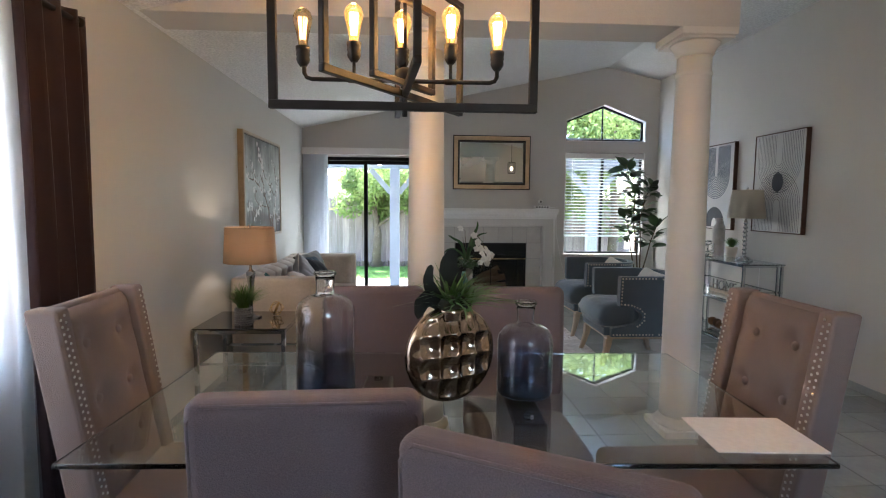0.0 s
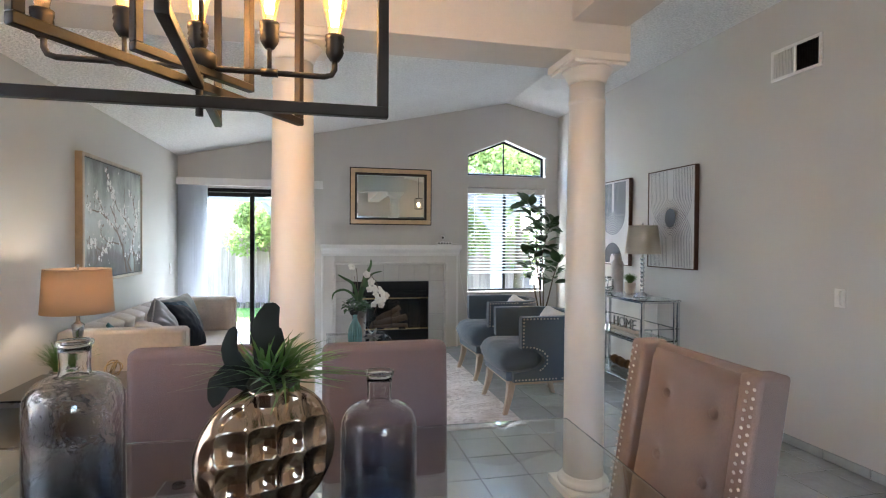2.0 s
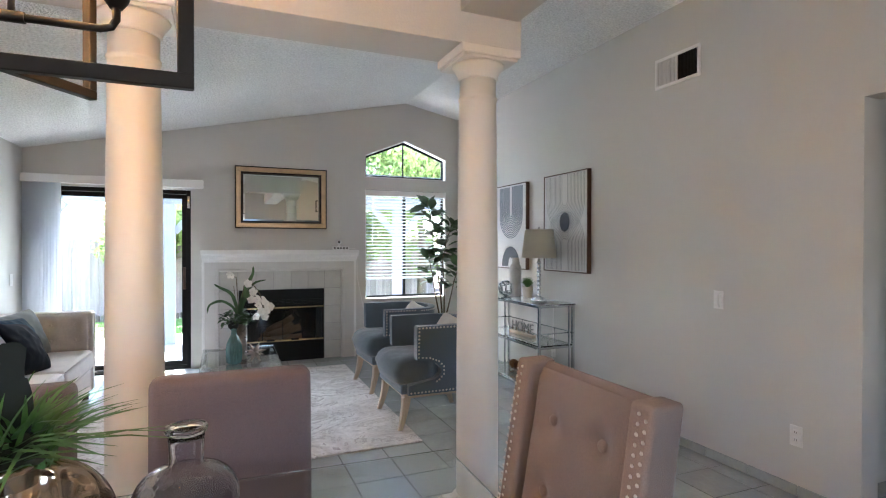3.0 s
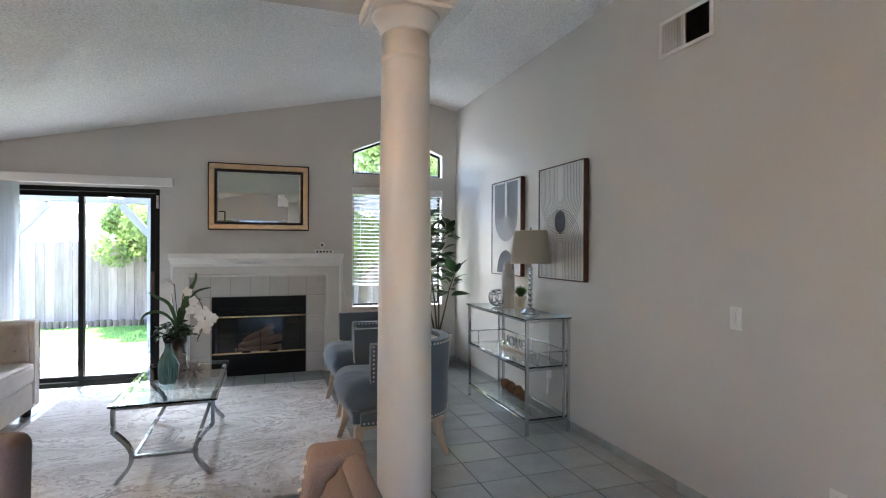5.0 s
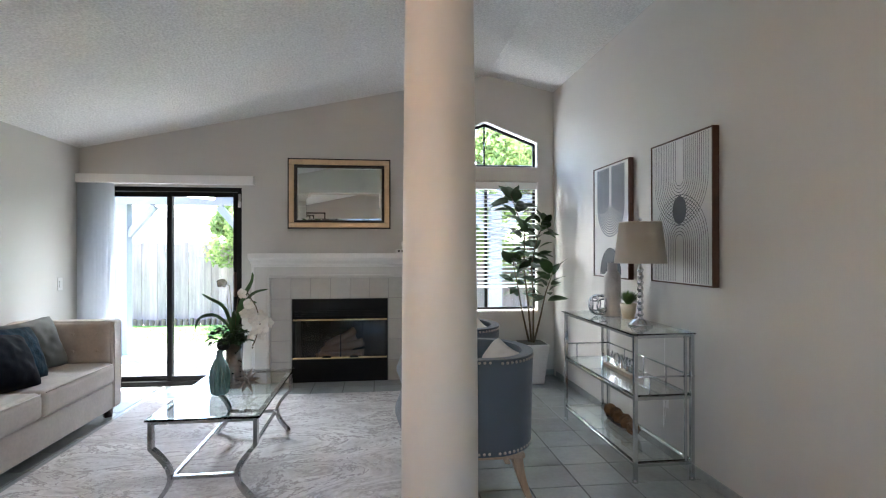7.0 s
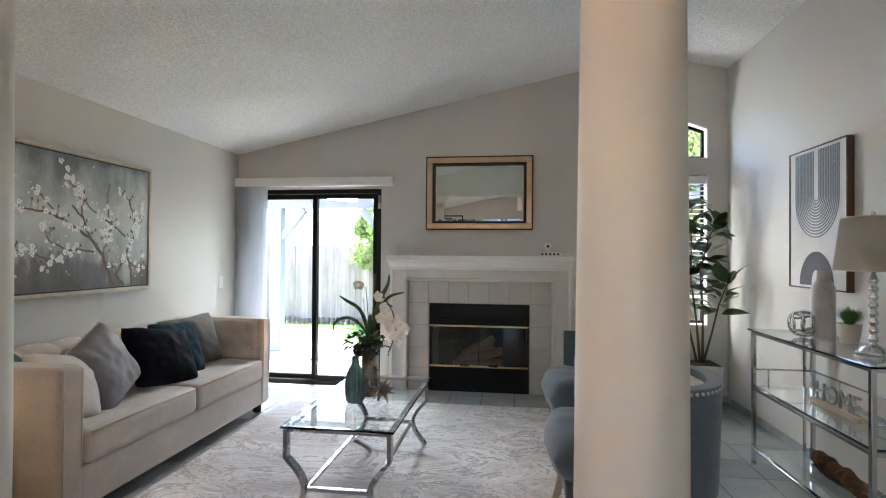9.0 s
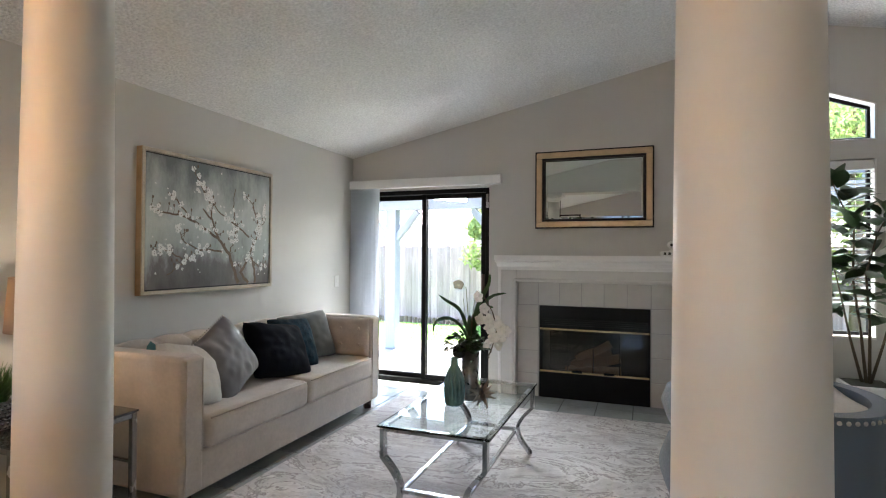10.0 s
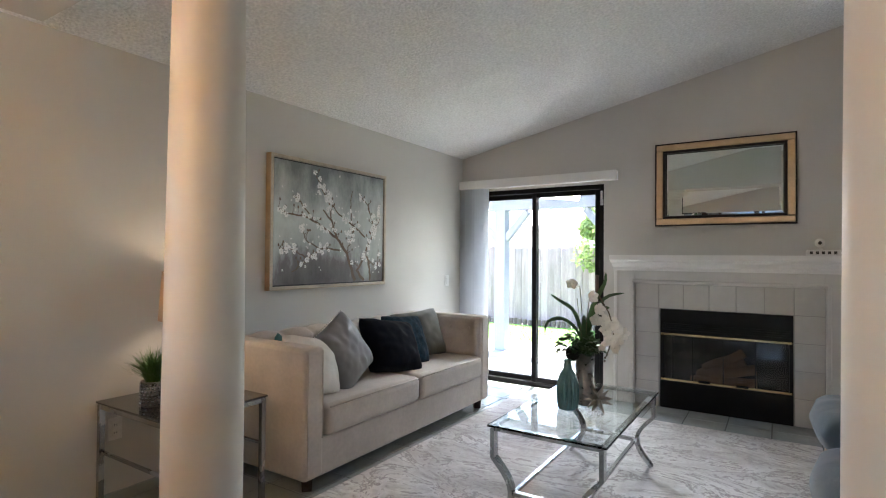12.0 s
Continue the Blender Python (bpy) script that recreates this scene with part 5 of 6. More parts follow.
# ==== coffee table and what stands on it ====
ct = thing("coffee_table", "rectangular glass coffee table on curved steel legs", "coffee table", (2.30, 7.90, 0.014))


def curved_leg(sx, sy):
    """A flat steel leg: straight, then a bow inwards and out to the foot."""
    pts = [(0, 0.46), (0, 0.315)]
    for k in range(13):
        t = k / 12
        z = 0.315 - 0.315 * t
        x = -0.095 * math.sin(math.pi * min(1, t * 1.02)) * (1 if t < 0.98 else 1) - 0.012 * t
        pts.append((x * (1.0 if t < 0.62 else 1.0), max(z, 0.0)))
    pts = [pts[0], pts[1]] + pts[3:]
    b = B()
    w, d = 0.022, 0.045
    rows = []
    for i, (x, z) in enumerate(pts):
        a, c = pts[max(i - 1, 0)], pts[min(i + 1, len(pts) - 1)]
        tx, tz = c[0] - a[0], c[1] - a[1]
        l = math.hypot(tx, tz)
        nx, nz = -tz / l, tx / l
        rows.append([b.verts.new((sx * (x + s * nx * w / 2), e * d / 2, max(z + s * nz * w / 2, 0))) for s, e in ((1, 1), (1, -1), (-1, -1), (-1, 1))])
    for p, q in zip(rows, rows[1:]):
        for k in range(4):
            b.faces.new((p[k], p[(k + 1) % 4], q[(k + 1) % 4], q[k]))
    b.faces.new(rows[0])
    b.faces.new(rows[-1])
    return done(b)


for sx in (-1, 1):
    for sy in (-1, 1):
        b = curved_leg(sx, sy)
        b.transform(Matrix.Translation((sx * 0.275, sy * 0.575, 0)))
        part("leg", b, M_STEEL, ct)
for sy in (-1, 1):
    part("top_rail", box(B(), (-0.285, sy * 0.575 - 0.018, 0.448), (0.285, sy * 0.575 + 0.018, 0.464), 0.002, 1), M_STEEL, ct)
    part("stretcher", box(B(), (-0.19, sy * 0.575 - 0.016, 0.145), (0.19, sy * 0.575 + 0.016, 0.165), 0.003, 1), M_STEEL, ct)
for sx in (-1, 1):
    part("top_rail", box(B(), (sx * 0.275 - 0.012, -0.557, 0.448), (sx * 0.275 + 0.012, 0.557, 0.464), 0.002, 1), M_STEEL, ct)
    part("stretcher", box(B(), (sx * 0.165 - 0.012, -0.559, 0.146), (sx * 0.165 + 0.012, 0.559, 0.164), 0.003, 1), M_STEEL, ct)
g = part("glass_top", box(B(), (-0.302, -0.605, 0.466), (0.302, 0.605, 0.478), 0.003, 2), M_TGLASS, ct, "clear glass top with bevelled edge")
g.visible_shadow = False
CZ = 0.493

tv = thing("teal_vase", "teal glazed bottle vase with carved ribs", "vase", (2.245, 7.80, CZ))
b = B()
prof = [(0, 0), (0.048, 0), (0.056, 0.01), (0.062, 0.05), (0.064, 0.10), (0.059, 0.15), (0.042, 0.195), (0.025, 0.225), (0.019, 0.255), (0.022, 0.275), (0.017, 0.275), (0.015, 0.25), (0, 0.25)]
lathe(b, prof, 112)
for v in b.verts:
    r = math.hypot(v.co.x, v.co.y)
    if 0.01 < v.co.z < 0.19 and r > 0.03:
        k = 1 - 0.15 * (0.5 + 0.5 * math.cos(math.atan2(v.co.y, v.co.x) * 16)) * min(1, (0.19 - v.co.z) / 0.03)
        v.co.x *= k
        v.co.y *= k
part("body", b, M_TEAL, tv)

star = thing("star_ornament", "small pewter many-pointed star ornament", "ornament", (2.405, 7.83, CZ))
M_PEWTER = mat("pewter", (0.34, 0.29, 0.25), 0.35, 0.9, var=0.2, scale=20, bump=0.1)
for p in [Vector((x, y, z)) for x in (-1, 1) for y in (-1, 1) for z in (-1, 1)] + [Vector(v) for v in ((1, 0, 0), (-1, 0, 0), (0, 1, 0), (0, -1, 0), (0, 0, 1), (0, 0, -1))]:
    b = B()
    q = p.normalized()
    o = q.orthogonal().normalized()
    u = q.cross(o)
    foot = [b.verts.new(q * 0.010 + (o * math.cos(a) + u * math.sin(a)) * 0.022) for a in (0, 1.571, 3.142, 4.712)]
    tip = b.verts.new(q * 0.094)
    for k in range(4):
        b.faces.new((foot[k], foot[(k + 1) % 4], tip))
    b.faces.new(foot[::-1])
    b.transform(pose(0, 0, 0.070, 12, 20, 30))
    part("point", b, M_PEWTER, star)

orc = thing("orchid_plant", "white orchid arrangement in a mottled silver cylinder", "plant", (2.295, 7.955, CZ))
part("pot", lathe(B(), [(0, 0), (0.052, 0), (0.054, 0.005), (0.054, 0.300), (0.049, 0.300), (0.048, 0.275), (0, 0.275)], 40), M_ZINC, orc)
part("moss", blades(cushion(B(), 0.11, 0.11, 0.06, pose(0, 0, 0.30)), (0, 0, 0.29), 260, 0.085, 0.13, 0.012, random.Random(8), 0.9), M_LEAF, orc)
rng = random.Random(31)
SPRIG = leaf_data("leaf", 0.042, 0.026, M_LEAF)
for k in range(170):
    a, e, r = rng.uniform(0, 6.283), rng.uniform(-0.4, 1.3), rng.uniform(0.045, 0.125)
    repeat("leaf", SPRIG, pose(math.cos(a) * math.cos(e) * r - 0.02, math.sin(a) * math.cos(e) * r - 0.01, 0.325 + math.sin(e) * r * 0.7, rng.uniform(-40, 60), rng.uniform(-50, 50), math.degrees(a)), orc)
b = lathe(B(), [(0, -0.042), (0.021, -0.036), (0.036, -0.021), (0.042, 0), (0.036, 0.021), (0.021, 0.036), (0, 0.042)], 20)
b.transform(pose(-0.055, -0.06, 0.292))
part("dark_ball", b, M_DKLEAF, orc, "dark moss ball")


def strap_leaf(pts, w):
    b = B()
    prev = None
    n = 12
    for i in range(n + 1):
        t = i / n
        k = min(int(t * (len(pts) - 1)), len(pts) - 2)
        f = t * (len(pts) - 1) - k
        g = [Vector(pts[max(0, min(len(pts) - 1, k + j))]) for j in (-1, 0, 1, 2)]
        c = 0.5 * ((2 * g[1]) + (g[2] - g[0]) * f + (2 * g[0] - 5 * g[1] + 4 * g[2] - g[3]) * f * f + (3 * g[1] - g[0] - 3 * g[2] + g[3]) * f ** 3)
        ww = w * (0.30 + 0.65 * math.sin(math.pi * min(1, 0.15 + t * 0.85))) * (1 if t < 0.97 else 0.2)
        run = (Vector(pts[min(k + 1, len(pts) - 1)]) - Vector(pts[k])).normalized()
        sidev = run.cross(Vector((0.35, 1.0, 0.25))).normalized()
        row = [b.verts.new(c + sidev * ww * s + Vector((0, 0, abs(s) * ww * 0.35))) for s in (-1, 0, 1)]
        if prev:
            for j in range(2):
                b.faces.new((prev[j], prev[j + 1], row[j + 1], row[j])).smooth = True
        prev = row
    return b


def raised(z):
    """Heights above the rim of the pot."""
    return 0.30 + (z - 0.24) * 0.86


for pts, w in (((((0, 0, 0.24), (-0.03, 0, 0.40), (-0.07, -0.02, 0.52), (-0.15, -0.03, 0.58), (-0.20, -0.03, 0.62))), 0.022),
               ((((0, 0, 0.24), (-0.05, 0.0, 0.38), (-0.14, 0.0, 0.45), (-0.23, 0.0, 0.42), (-0.25, 0, 0.34))), 0.018),
               ((((0, 0, 0.24), (0.01, 0.02, 0.42), (0.05, 0.03, 0.58), (0.10, 0.04, 0.70), (0.105, 0.05, 0.78))), 0.024),
               ((((0, 0, 0.24), (0.02, 0, 0.42), (0.08, -0.02, 0.53), (0.15, -0.03, 0.55))), 0.026),
               ((((0, 0, 0.24), (0.03, 0.02, 0.44), (0.10, 0.04, 0.60), (0.21, 0.05, 0.645))), 0.018),
               ((((0, 0, 0.24), (0.0, -0.03, 0.40), (0.02, -0.08, 0.48), (0.05, -0.13, 0.46))), 0.022)):
    part("leaf", strap_leaf([(x, y, raised(z)) for x, y, z in pts], w * 0.72), M_LEAF, orc)
part("stem", tube(B(), [(0, 0, 0.300), (0.01, -0.01, 0.481), (0.03, -0.02, 0.610), (0.09, -0.04, 0.635), (0.15, -0.05, 0.541), (0.18, -0.05, 0.438), (0.15, -0.05, 0.334), (0.13, -0.05, 0.283)], 0.0035, 6), M_STEM, orc)
part("stem", tube(B(), [(0, 0, 0.300), (-0.02, 0.0, 0.524), (-0.03, -0.01, 0.678), (-0.07, -0.02, 0.696)], 0.003, 6), M_STEM, orc)
part("stake", tube(B(), [(-0.01, 0, 0.300), (-0.05, 0.0, 0.610)], 0.002, 5), M_STEM, orc)
fb = B()
for k in range(5):
    a = k * 1.2566 + 0.3
    w = 0.017 if k % 2 else 0.021
    vs = [fb.verts.new((math.cos(a + da) * r * 0.95, math.sin(a + da) * r * 0.95, z)) for r, da, z in ((0.003, 0, 0), (0.020, -0.80, 0.006), (0.034, -0.52, 0.004), (0.040, 0, -0.004), (0.034, 0.52, 0.004), (0.020, 0.80, 0.006))]
    fb.faces.new(vs).smooth = True
lathe(fb, [(0.007, 0), (0.006, 0.008), (0, 0.012)], 8)
bloom = mesh_of("bloom", fb, M_PETAL)
rng = random.Random(14)
for (x, y, z) in ((-0.075, -0.02, 0.70), (0.06, -0.045, 0.62), (0.10, -0.055, 0.54), (0.13, -0.065, 0.47), (0.14, -0.08, 0.41),
                  (0.20, -0.06, 0.42), (0.165, -0.075, 0.35), (0.205, -0.065, 0.355), (0.125, -0.07, 0.305),
                  (0.17, -0.05, 0.46), (0.085, -0.075, 0.47), (0.19, -0.07, 0.30), (0.235, -0.05, 0.39)):
    repeat("bloom", bloom, pose(x, y, raised(z), 78 + rng.uniform(-28, 22), rng.uniform(-20, 20), rng.uniform(-40, 50)), orc)
bud = dome_data("bud", 0.006, 0.012, M_STEM, 8)
for z, x in ((0.25, 0.14), (0.23, 0.13), (0.21, 0.128)):
    repeat("bud", bud, pose(x, -0.05, raised(z), 160, 0, 0), orc)

# ==== blue armchairs ====


def armchair(loc, rz):
    """A barrel chair that looks to -y: curved shell with wings, cushion, oak legs, nailheads."""
    c = thing("armchair", "slate blue barrel armchair with nailhead trim and oak legs", "armchair", loc, rz, group="pair of blue armchairs")
    W, A, TH = 0.345, 0.10, 0.065
    levels = [(0.285, -0.30), (0.36, -0.30), (0.375, -0.20), (0.40, -0.08), (0.44, -0.035), (0.48, -0.035), (0.52, -0.08), (0.545, -0.15), (0.556, -0.235), (0.60, -0.24), (0.72, -0.24), (0.80, -0.24), (0.815, -0.235)]

    def path(f, w, back):
        pts = [(w, f + (A - f) * k / 6) for k in range(6)]
        pts += [(w * math.cos(math.pi * k / 20), A + back * math.sin(math.pi * k / 20)) for k in range(21)]
        return pts + [(-w, A + (f - A) * k / 6) for k in range(1, 7)]

    b = B()
    rings = []
    for z, f in levels:
        flare = 0.02 * (z - 0.3) / 0.5
        o = [b.verts.new((x, y + (0.02 * (z - 0.285) if y > A else 0), z)) for x, y in path(f, W + flare, 0.285)]
        i = [b.verts.new((x, y + (0.02 * (z - 0.285) if y > A else 0), z)) for x, y in path(f, W + flare - TH, 0.285 - TH)]
        rings.append(o + i[::-1])
    n = len(rings[0])
    for p, q in zip(rings, rings[1:]):
        for k in range(n):
            b.faces.new((p[k], p[(k + 1) % n], q[(k + 1) % n], q[k])).smooth = True
    for r, flip in ((rings[0], True), (rings[-1], False)):
        h = n // 2
        for k in range(h - 1):
            b.faces.new((r[k], r[k + 1], r[n - 2 - k], r[n - 1 - k]))
    done(b)
    sharp = [e for e in b.edges if len(e.link_faces) == 2 and e.calc_face_angle(0) > radians(60)]
    for e in sharp:
        e.smooth = False
    shell = part("shell", b, M_BLUE, c, "curved wing back shell")
    # seat frame and cushion
    b = B()
    box(b, (-0.30, -0.345, 0.285), (0.30, 0.20, 0.362), 0.012, 2)
    for v in b.verts:
        if v.co.y < -0.2:
            v.co.y -= 0.035 * (1 - (v.co.x / 0.30) ** 2)
    part("seat_frame", b, M_BLUE, c)
    b = cushion(B(), 0.63, 0.63, 0.24, pose(0, -0.072, 0.45), 6.0, 22, 0.0, 5)
    for v in b.verts:
        if v.co.y < -0.2:
            v.co.y -= 0.04 * (1 - (v.co.x / 0.32) ** 2)
        if v.co.y > -0.1:
            v.co.x *= 0.86
    part("seat_cushion", b, M_BLUE, c, "plump rounded seat cushion")
    part("oak_rail", box(B(), (-0.31, -0.32, 0.255), (0.31, 0.28, 0.287), 0.008, 2), M_WOODL, c, "pale oak seat rail")
    for x, y, dx, dy in ((-0.275, -0.30, -0.02, -0.06), (0.275, -0.30, 0.02, -0.06), (-0.23, 0.25, -0.03, 0.07), (0.23, 0.25, 0.03, 0.07)):
        b = B()
        rows = []
        for k in range(6):
            t = k / 5
            w = 0.031 * (1 - 0.45 * t)
            cx, cy, cz = x + dx * t * t, y + dy * t ** 1.6, 0.262 * (1 - t)
            rows.append([b.verts.new((cx + sx * w, cy + sy * w, cz)) for sx, sy in ((1, 1), (-1, 1), (-1, -1), (1, -1))])
        for p, q in zip(rows, rows[1:]):
            for k in range(4):
                b.faces.new((p[k], p[(k + 1) % 4], q[(k + 1) % 4], q[k]))
        b.faces.new(rows[-1])
        b.faces.new(rows[0])
        bmesh.ops.bevel(b, geom=b.edges[:], offset=0.004, segments=1, affect="EDGES")
        part("leg", done(b), M_WOODL, c)
    # nailheads along the wing, the cut-out and the rail
    for s in (-1, 1):
        xo = W + 0.012

        def nail_at(y, z, fl):
            return pose(s * (W + 0.02 * (z - 0.3) / 0.5 - 0.001), y, z, 0, 90 * s, 0)

        line = [(-0.222, 0.575), (-0.222, 0.80), (0.10, 0.80)]
        low = [(-0.222, 0.575), (-0.13, 0.565), (-0.055, 0.535), (-0.012, 0.49), (-0.012, 0.43), (-0.05, 0.39), (-0.09, 0.365)]
        rail = [(-0.28, 0.302), (0.10, 0.302)]
        for pl in (line, low, rail):
            for p, q in zip(pl, pl[1:]):
                m = max(1, round(math.hypot(q[0] - p[0], q[1] - p[1]) / 0.030))
                for k in range(m):
                    repeat("nail", NAIL, nail_at(p[0] + (q[0] - p[0]) * k / m, p[1] + (q[1] - p[1]) * k / m, 0), c)
    for z in (0.795, 0.302):
        for k in range(1, 31):
            a = math.pi * k / 31
            fl = 0.02 * (z - 0.3) / 0.5
            x, y = (W + fl) * math.cos(a), A + 0.285 * math.sin(a) + 0.02 * (z - 0.285)
            repeat("nail", NAIL, pose(x, y, z, 0, 0, math.degrees(math.atan2(math.sin(a) / 0.285, math.cos(a) / W))) @ pose(0, 0, 0, 0, 90, 0), c)
    return c


NAIL = dome_data("nail", 0.0088, 0.006, M_NAIL, 8)
near_chair = armchair((3.775, 7.43, 0.0), -90)
copy_thing(near_chair, pose(3.82, 8.50, 0, 0, 0, -88))
for x, y, r, s in ((3.98, 7.50, -80, 7), (4.02, 8.56, -84, 8)):
    throw_pillow("ivory patterned throw pillow resting in the armchair", (x, y, 0.665), (0.40, 0.35), 0.14, 66, 7, r, M_WHITEP, s)

# ==== console table ====
co = thing("console_table", "three-tier chrome and glass console table", "console table", (4.97, 7.90, 0))
x0, x1, y0, y1 = -0.18, 0.185, -0.59, 0.59
for x in (x0, x1):
    for y in (y0, y1):
        part("post", box(B(), (x - 0.012, y - 0.012, 0.02), (x + 0.012, y + 0.012, 0.885), 0.002, 1), M_CHROME, co)
        part("foot", lathe(B(), [(0, 0), (0.016, 0), (0.018, 0.012), (0.008, 0.022), (0, 0.022)], 16, (x, y, 0)), M_CHROME, co)
    for y in (y0, y1):
        if x == x1:
            part("post", box(B(), (x - 0.055, y - 0.008 * (1 if y < 0 else -1) - 0.008, 0.12), (x - 0.039, y - 0.008 * (1 if y < 0 else -1) + 0.008, 0.885), 0.002, 1), M_CHROME, co)
for z in (0.11, 0.51, 0.885):
    for y in (y0, y1):
        part("rail", box(B(), (x0 + 0.012, y - 0.009, z - 0.014), (x1 - 0.012, y + 0.009, z + 0.006), 0.002, 1), M_CHROME, co)
    for x in (x0, x1):
        part("rail", box(B(), (x - 0.009, y0 + 0.012, z - 0.014), (x + 0.009, y1 - 0.012, z + 0.006), 0.002, 1), M_CHROME, co)
    e = 0.03 if z > 0.8 else -0.002
    b = B()
    box(b, (x0 - e, y0 - e, z + 0.007), (x1 + e * 0.4, y1 + e, z + 0.017), 0.002, 1)
    g = part("shelf", b, M_TGLASS, co, "clear glass shelf")
    g.visible_shadow = False
for y in (y0, y1):
    part("guard_rail", tube(B(), [(x0 - 0.012, y, 0.635), (x1 + 0.02, y, 0.635)], 0.006, 8), M_CHROME, co)
    part("guard_post", tube(B(), [((x0 + x1) / 2 - 0.09, y, 0.515), ((x0 + x1) / 2 - 0.09, y, 0.635)], 0.005, 8), M_CHROME, co)
part("guard_rail", tube(B(), [(x1, y0 - 0.02, 0.635), (x1, y1 + 0.02, 0.635)], 0.006, 8), M_CHROME, co)
for y in (-0.3, 0.0, 0.3):
    part("guard_post", tube(B(), [(x1, y, 0.515), (x1, y, 0.635)], 0.005, 8), M_CHROME, co)
TZ = 0.9025

base2 = [(0, 0), (0.078, 0), (0.080, 0.012), (0.062, 0.020), (0.055, 0.032), (0.022, 0.045)]
for k in range(8):
    z = 0.055 + k * 0.042
    base2 += [(0.013, z), (0.021, z + 0.016), (0.022, z + 0.022), (0.014, z + 0.04)]
base2 += [(0.010, 0.40), (0.010, 0.43), (0, 0.43)]
table_lamp((4.985, 7.62, TZ), 0.168, 0.135, 1.318 - TZ, 1.592 - TZ, base2, M_SHADE2, M_CHROME, "unlit table lamp with oatmeal shade and twisted silver stem")

va = thing("ribbed_vase", "tall grey and white ribbed ceramic vase on the console", "vase", (5.03, 8.14, TZ))
prof = [(0, 0), (0.058, 0), (0.062, 0.01)] + [(0.062 + (0.0018 if k % 2 else 0), 0.02 + 0.011 * k) for k in range(26)] + [(0.058, 0.315), (0.045, 0.335), (0.036, 0.345), (0.036, 0.405), (0.031, 0.405), (0.030, 0.34), (0, 0.34)]
part("body", lathe(B(), prof, 40), mat("grey_white_glaze", (0.46, 0.44, 0.43), 0.3, var=0.35, scale=9, bump=0.1, stretch=(1, 1, 0.5)), va)
grass_pot((5.075, 7.97, TZ), [(0, 0), (0.042, 0), (0.052, 0.05), (0.060, 0.11), (0.055, 0.11), (0.05, 0.095), (0, 0.095)], M_CREAMPOT, 0.125, 0.085, 460, "clipped grass plant in a cream pot on the console", 5)
ba = thing("wire_ball", "open silver strap ball ornament on the console", "ornament", (4.935, 8.17, TZ))
for k in range(6):
    pts = []
    for i in range(28):
        a = 2 * math.pi * i / 28
        pts.append((0.076 * math.cos(a), 0.076 * math.sin(a), 0.02 * math.sin(3 * a)))
    b = tube(B(), pts, 0.007, 6, True)
    b.transform(pose(0, 0, 0.083, 30 + 33 * k, 17 * k, 60 * k))
    part("strap", b, M_CHROME, ba)

hs = thing("word_sign", "silver letters on a pale wooden block", "sign", (4.97, 7.90, 0.528), -90)
part("block", box(B(), (-0.22, -0.025, 0), (0.22, 0.025, 0.03), 0.004), M_WOODL, hs)


def letter(ch, x):
    cu = bpy.data.curves.new("letter", "FONT")
    cu.body, cu.size, cu.extrude, cu.bevel_depth, cu.offset = ch, 0.15, 0.006, 0.001, -0.002
    tmp = bpy.data.objects.new("letter_text", cu)
    me = bpy.data.meshes.new_from_object(tmp)
    bpy.data.objects.remove(tmp)
    me.transform(pose(x, 0, 0.03, 90))
    me.materials.clear()
    me.materials.append(M_CHROME)
    ob = new("letter", me)
    ob.parent = hs


for ch, x in (("H", -0.21), ("O", -0.105), ("M", 0.015), ("E", 0.135)):
    letter(ch, x)

bo = thing("dish_of_balls", "long boat-shaped dish of dried rattan balls", "bowl", (5.0, 7.93, 0.128), 88)
b = B()
rows = []
for i in range(15):
    u = i / 14 * 2 - 1
    w = 0.075 * (1 - abs(u) ** 2.2) + 0.004
    lift = 0.035 * abs(u) ** 2.5
    rows.append([b.verts.new((0.32 * u, w * math.sin(a), 0.045 - 0.04 * math.cos(a) * (1 - abs(u) ** 3) + lift)) for a in [radians(-80 + 20 * k) for k in range(9)]])
for p, q in zip(rows, rows[1:]):
    for k in range(8):
        b.faces.new((p[k], q[k], q[k + 1], p[k + 1])).smooth = True
bmesh.ops.solidify(b, geom=b.faces[:], thickness=0.005)
part("dish", b, M_ZINC, bo)
rng = random.Random(5)
for k in range(6):
    x, r = -0.21 + 0.083 * k, rng.uniform(0.036, 0.045)
    b = lathe(B(), [(0, -r * 0.9)] + [(r * 0.9 * math.sin(math.pi * j / 8), -r * 0.9 * math.cos(math.pi * j / 8)) for j in range(1, 8)] + [(0, r * 0.9)], 12)
    for j in range(9):
        c = tube(B(), [(r * math.cos(a), r * math.sin(a), 0) for a in [2 * math.pi * i / 18 for i in range(18)]], 0.0042, 5, True)
        merge(b, c, pose(0, 0, 0, rng.uniform(0, 180), rng.uniform(0, 180), 0))
    b.transform(pose(x, rng.uniform(-0.012, 0.012), 0.012 + r))
    part("rattan_ball", b, M_RATTAN, bo)
lc = thing("lamp_cord", "clear lamp cord hanging behind the console", "cable", (5.18, 7.66, 0.4))
part("cord", tube(B(), [(0.0, 0.0, 0.48), (0.01, 0.02, 0.2), (0.005, -0.02, 0.0), (-0.01, 0.0, -0.2), (0.005, 0.03, -0.15), (0.018, 0.04, -0.02)], 0.0028, 6), M_PLAST, lc)

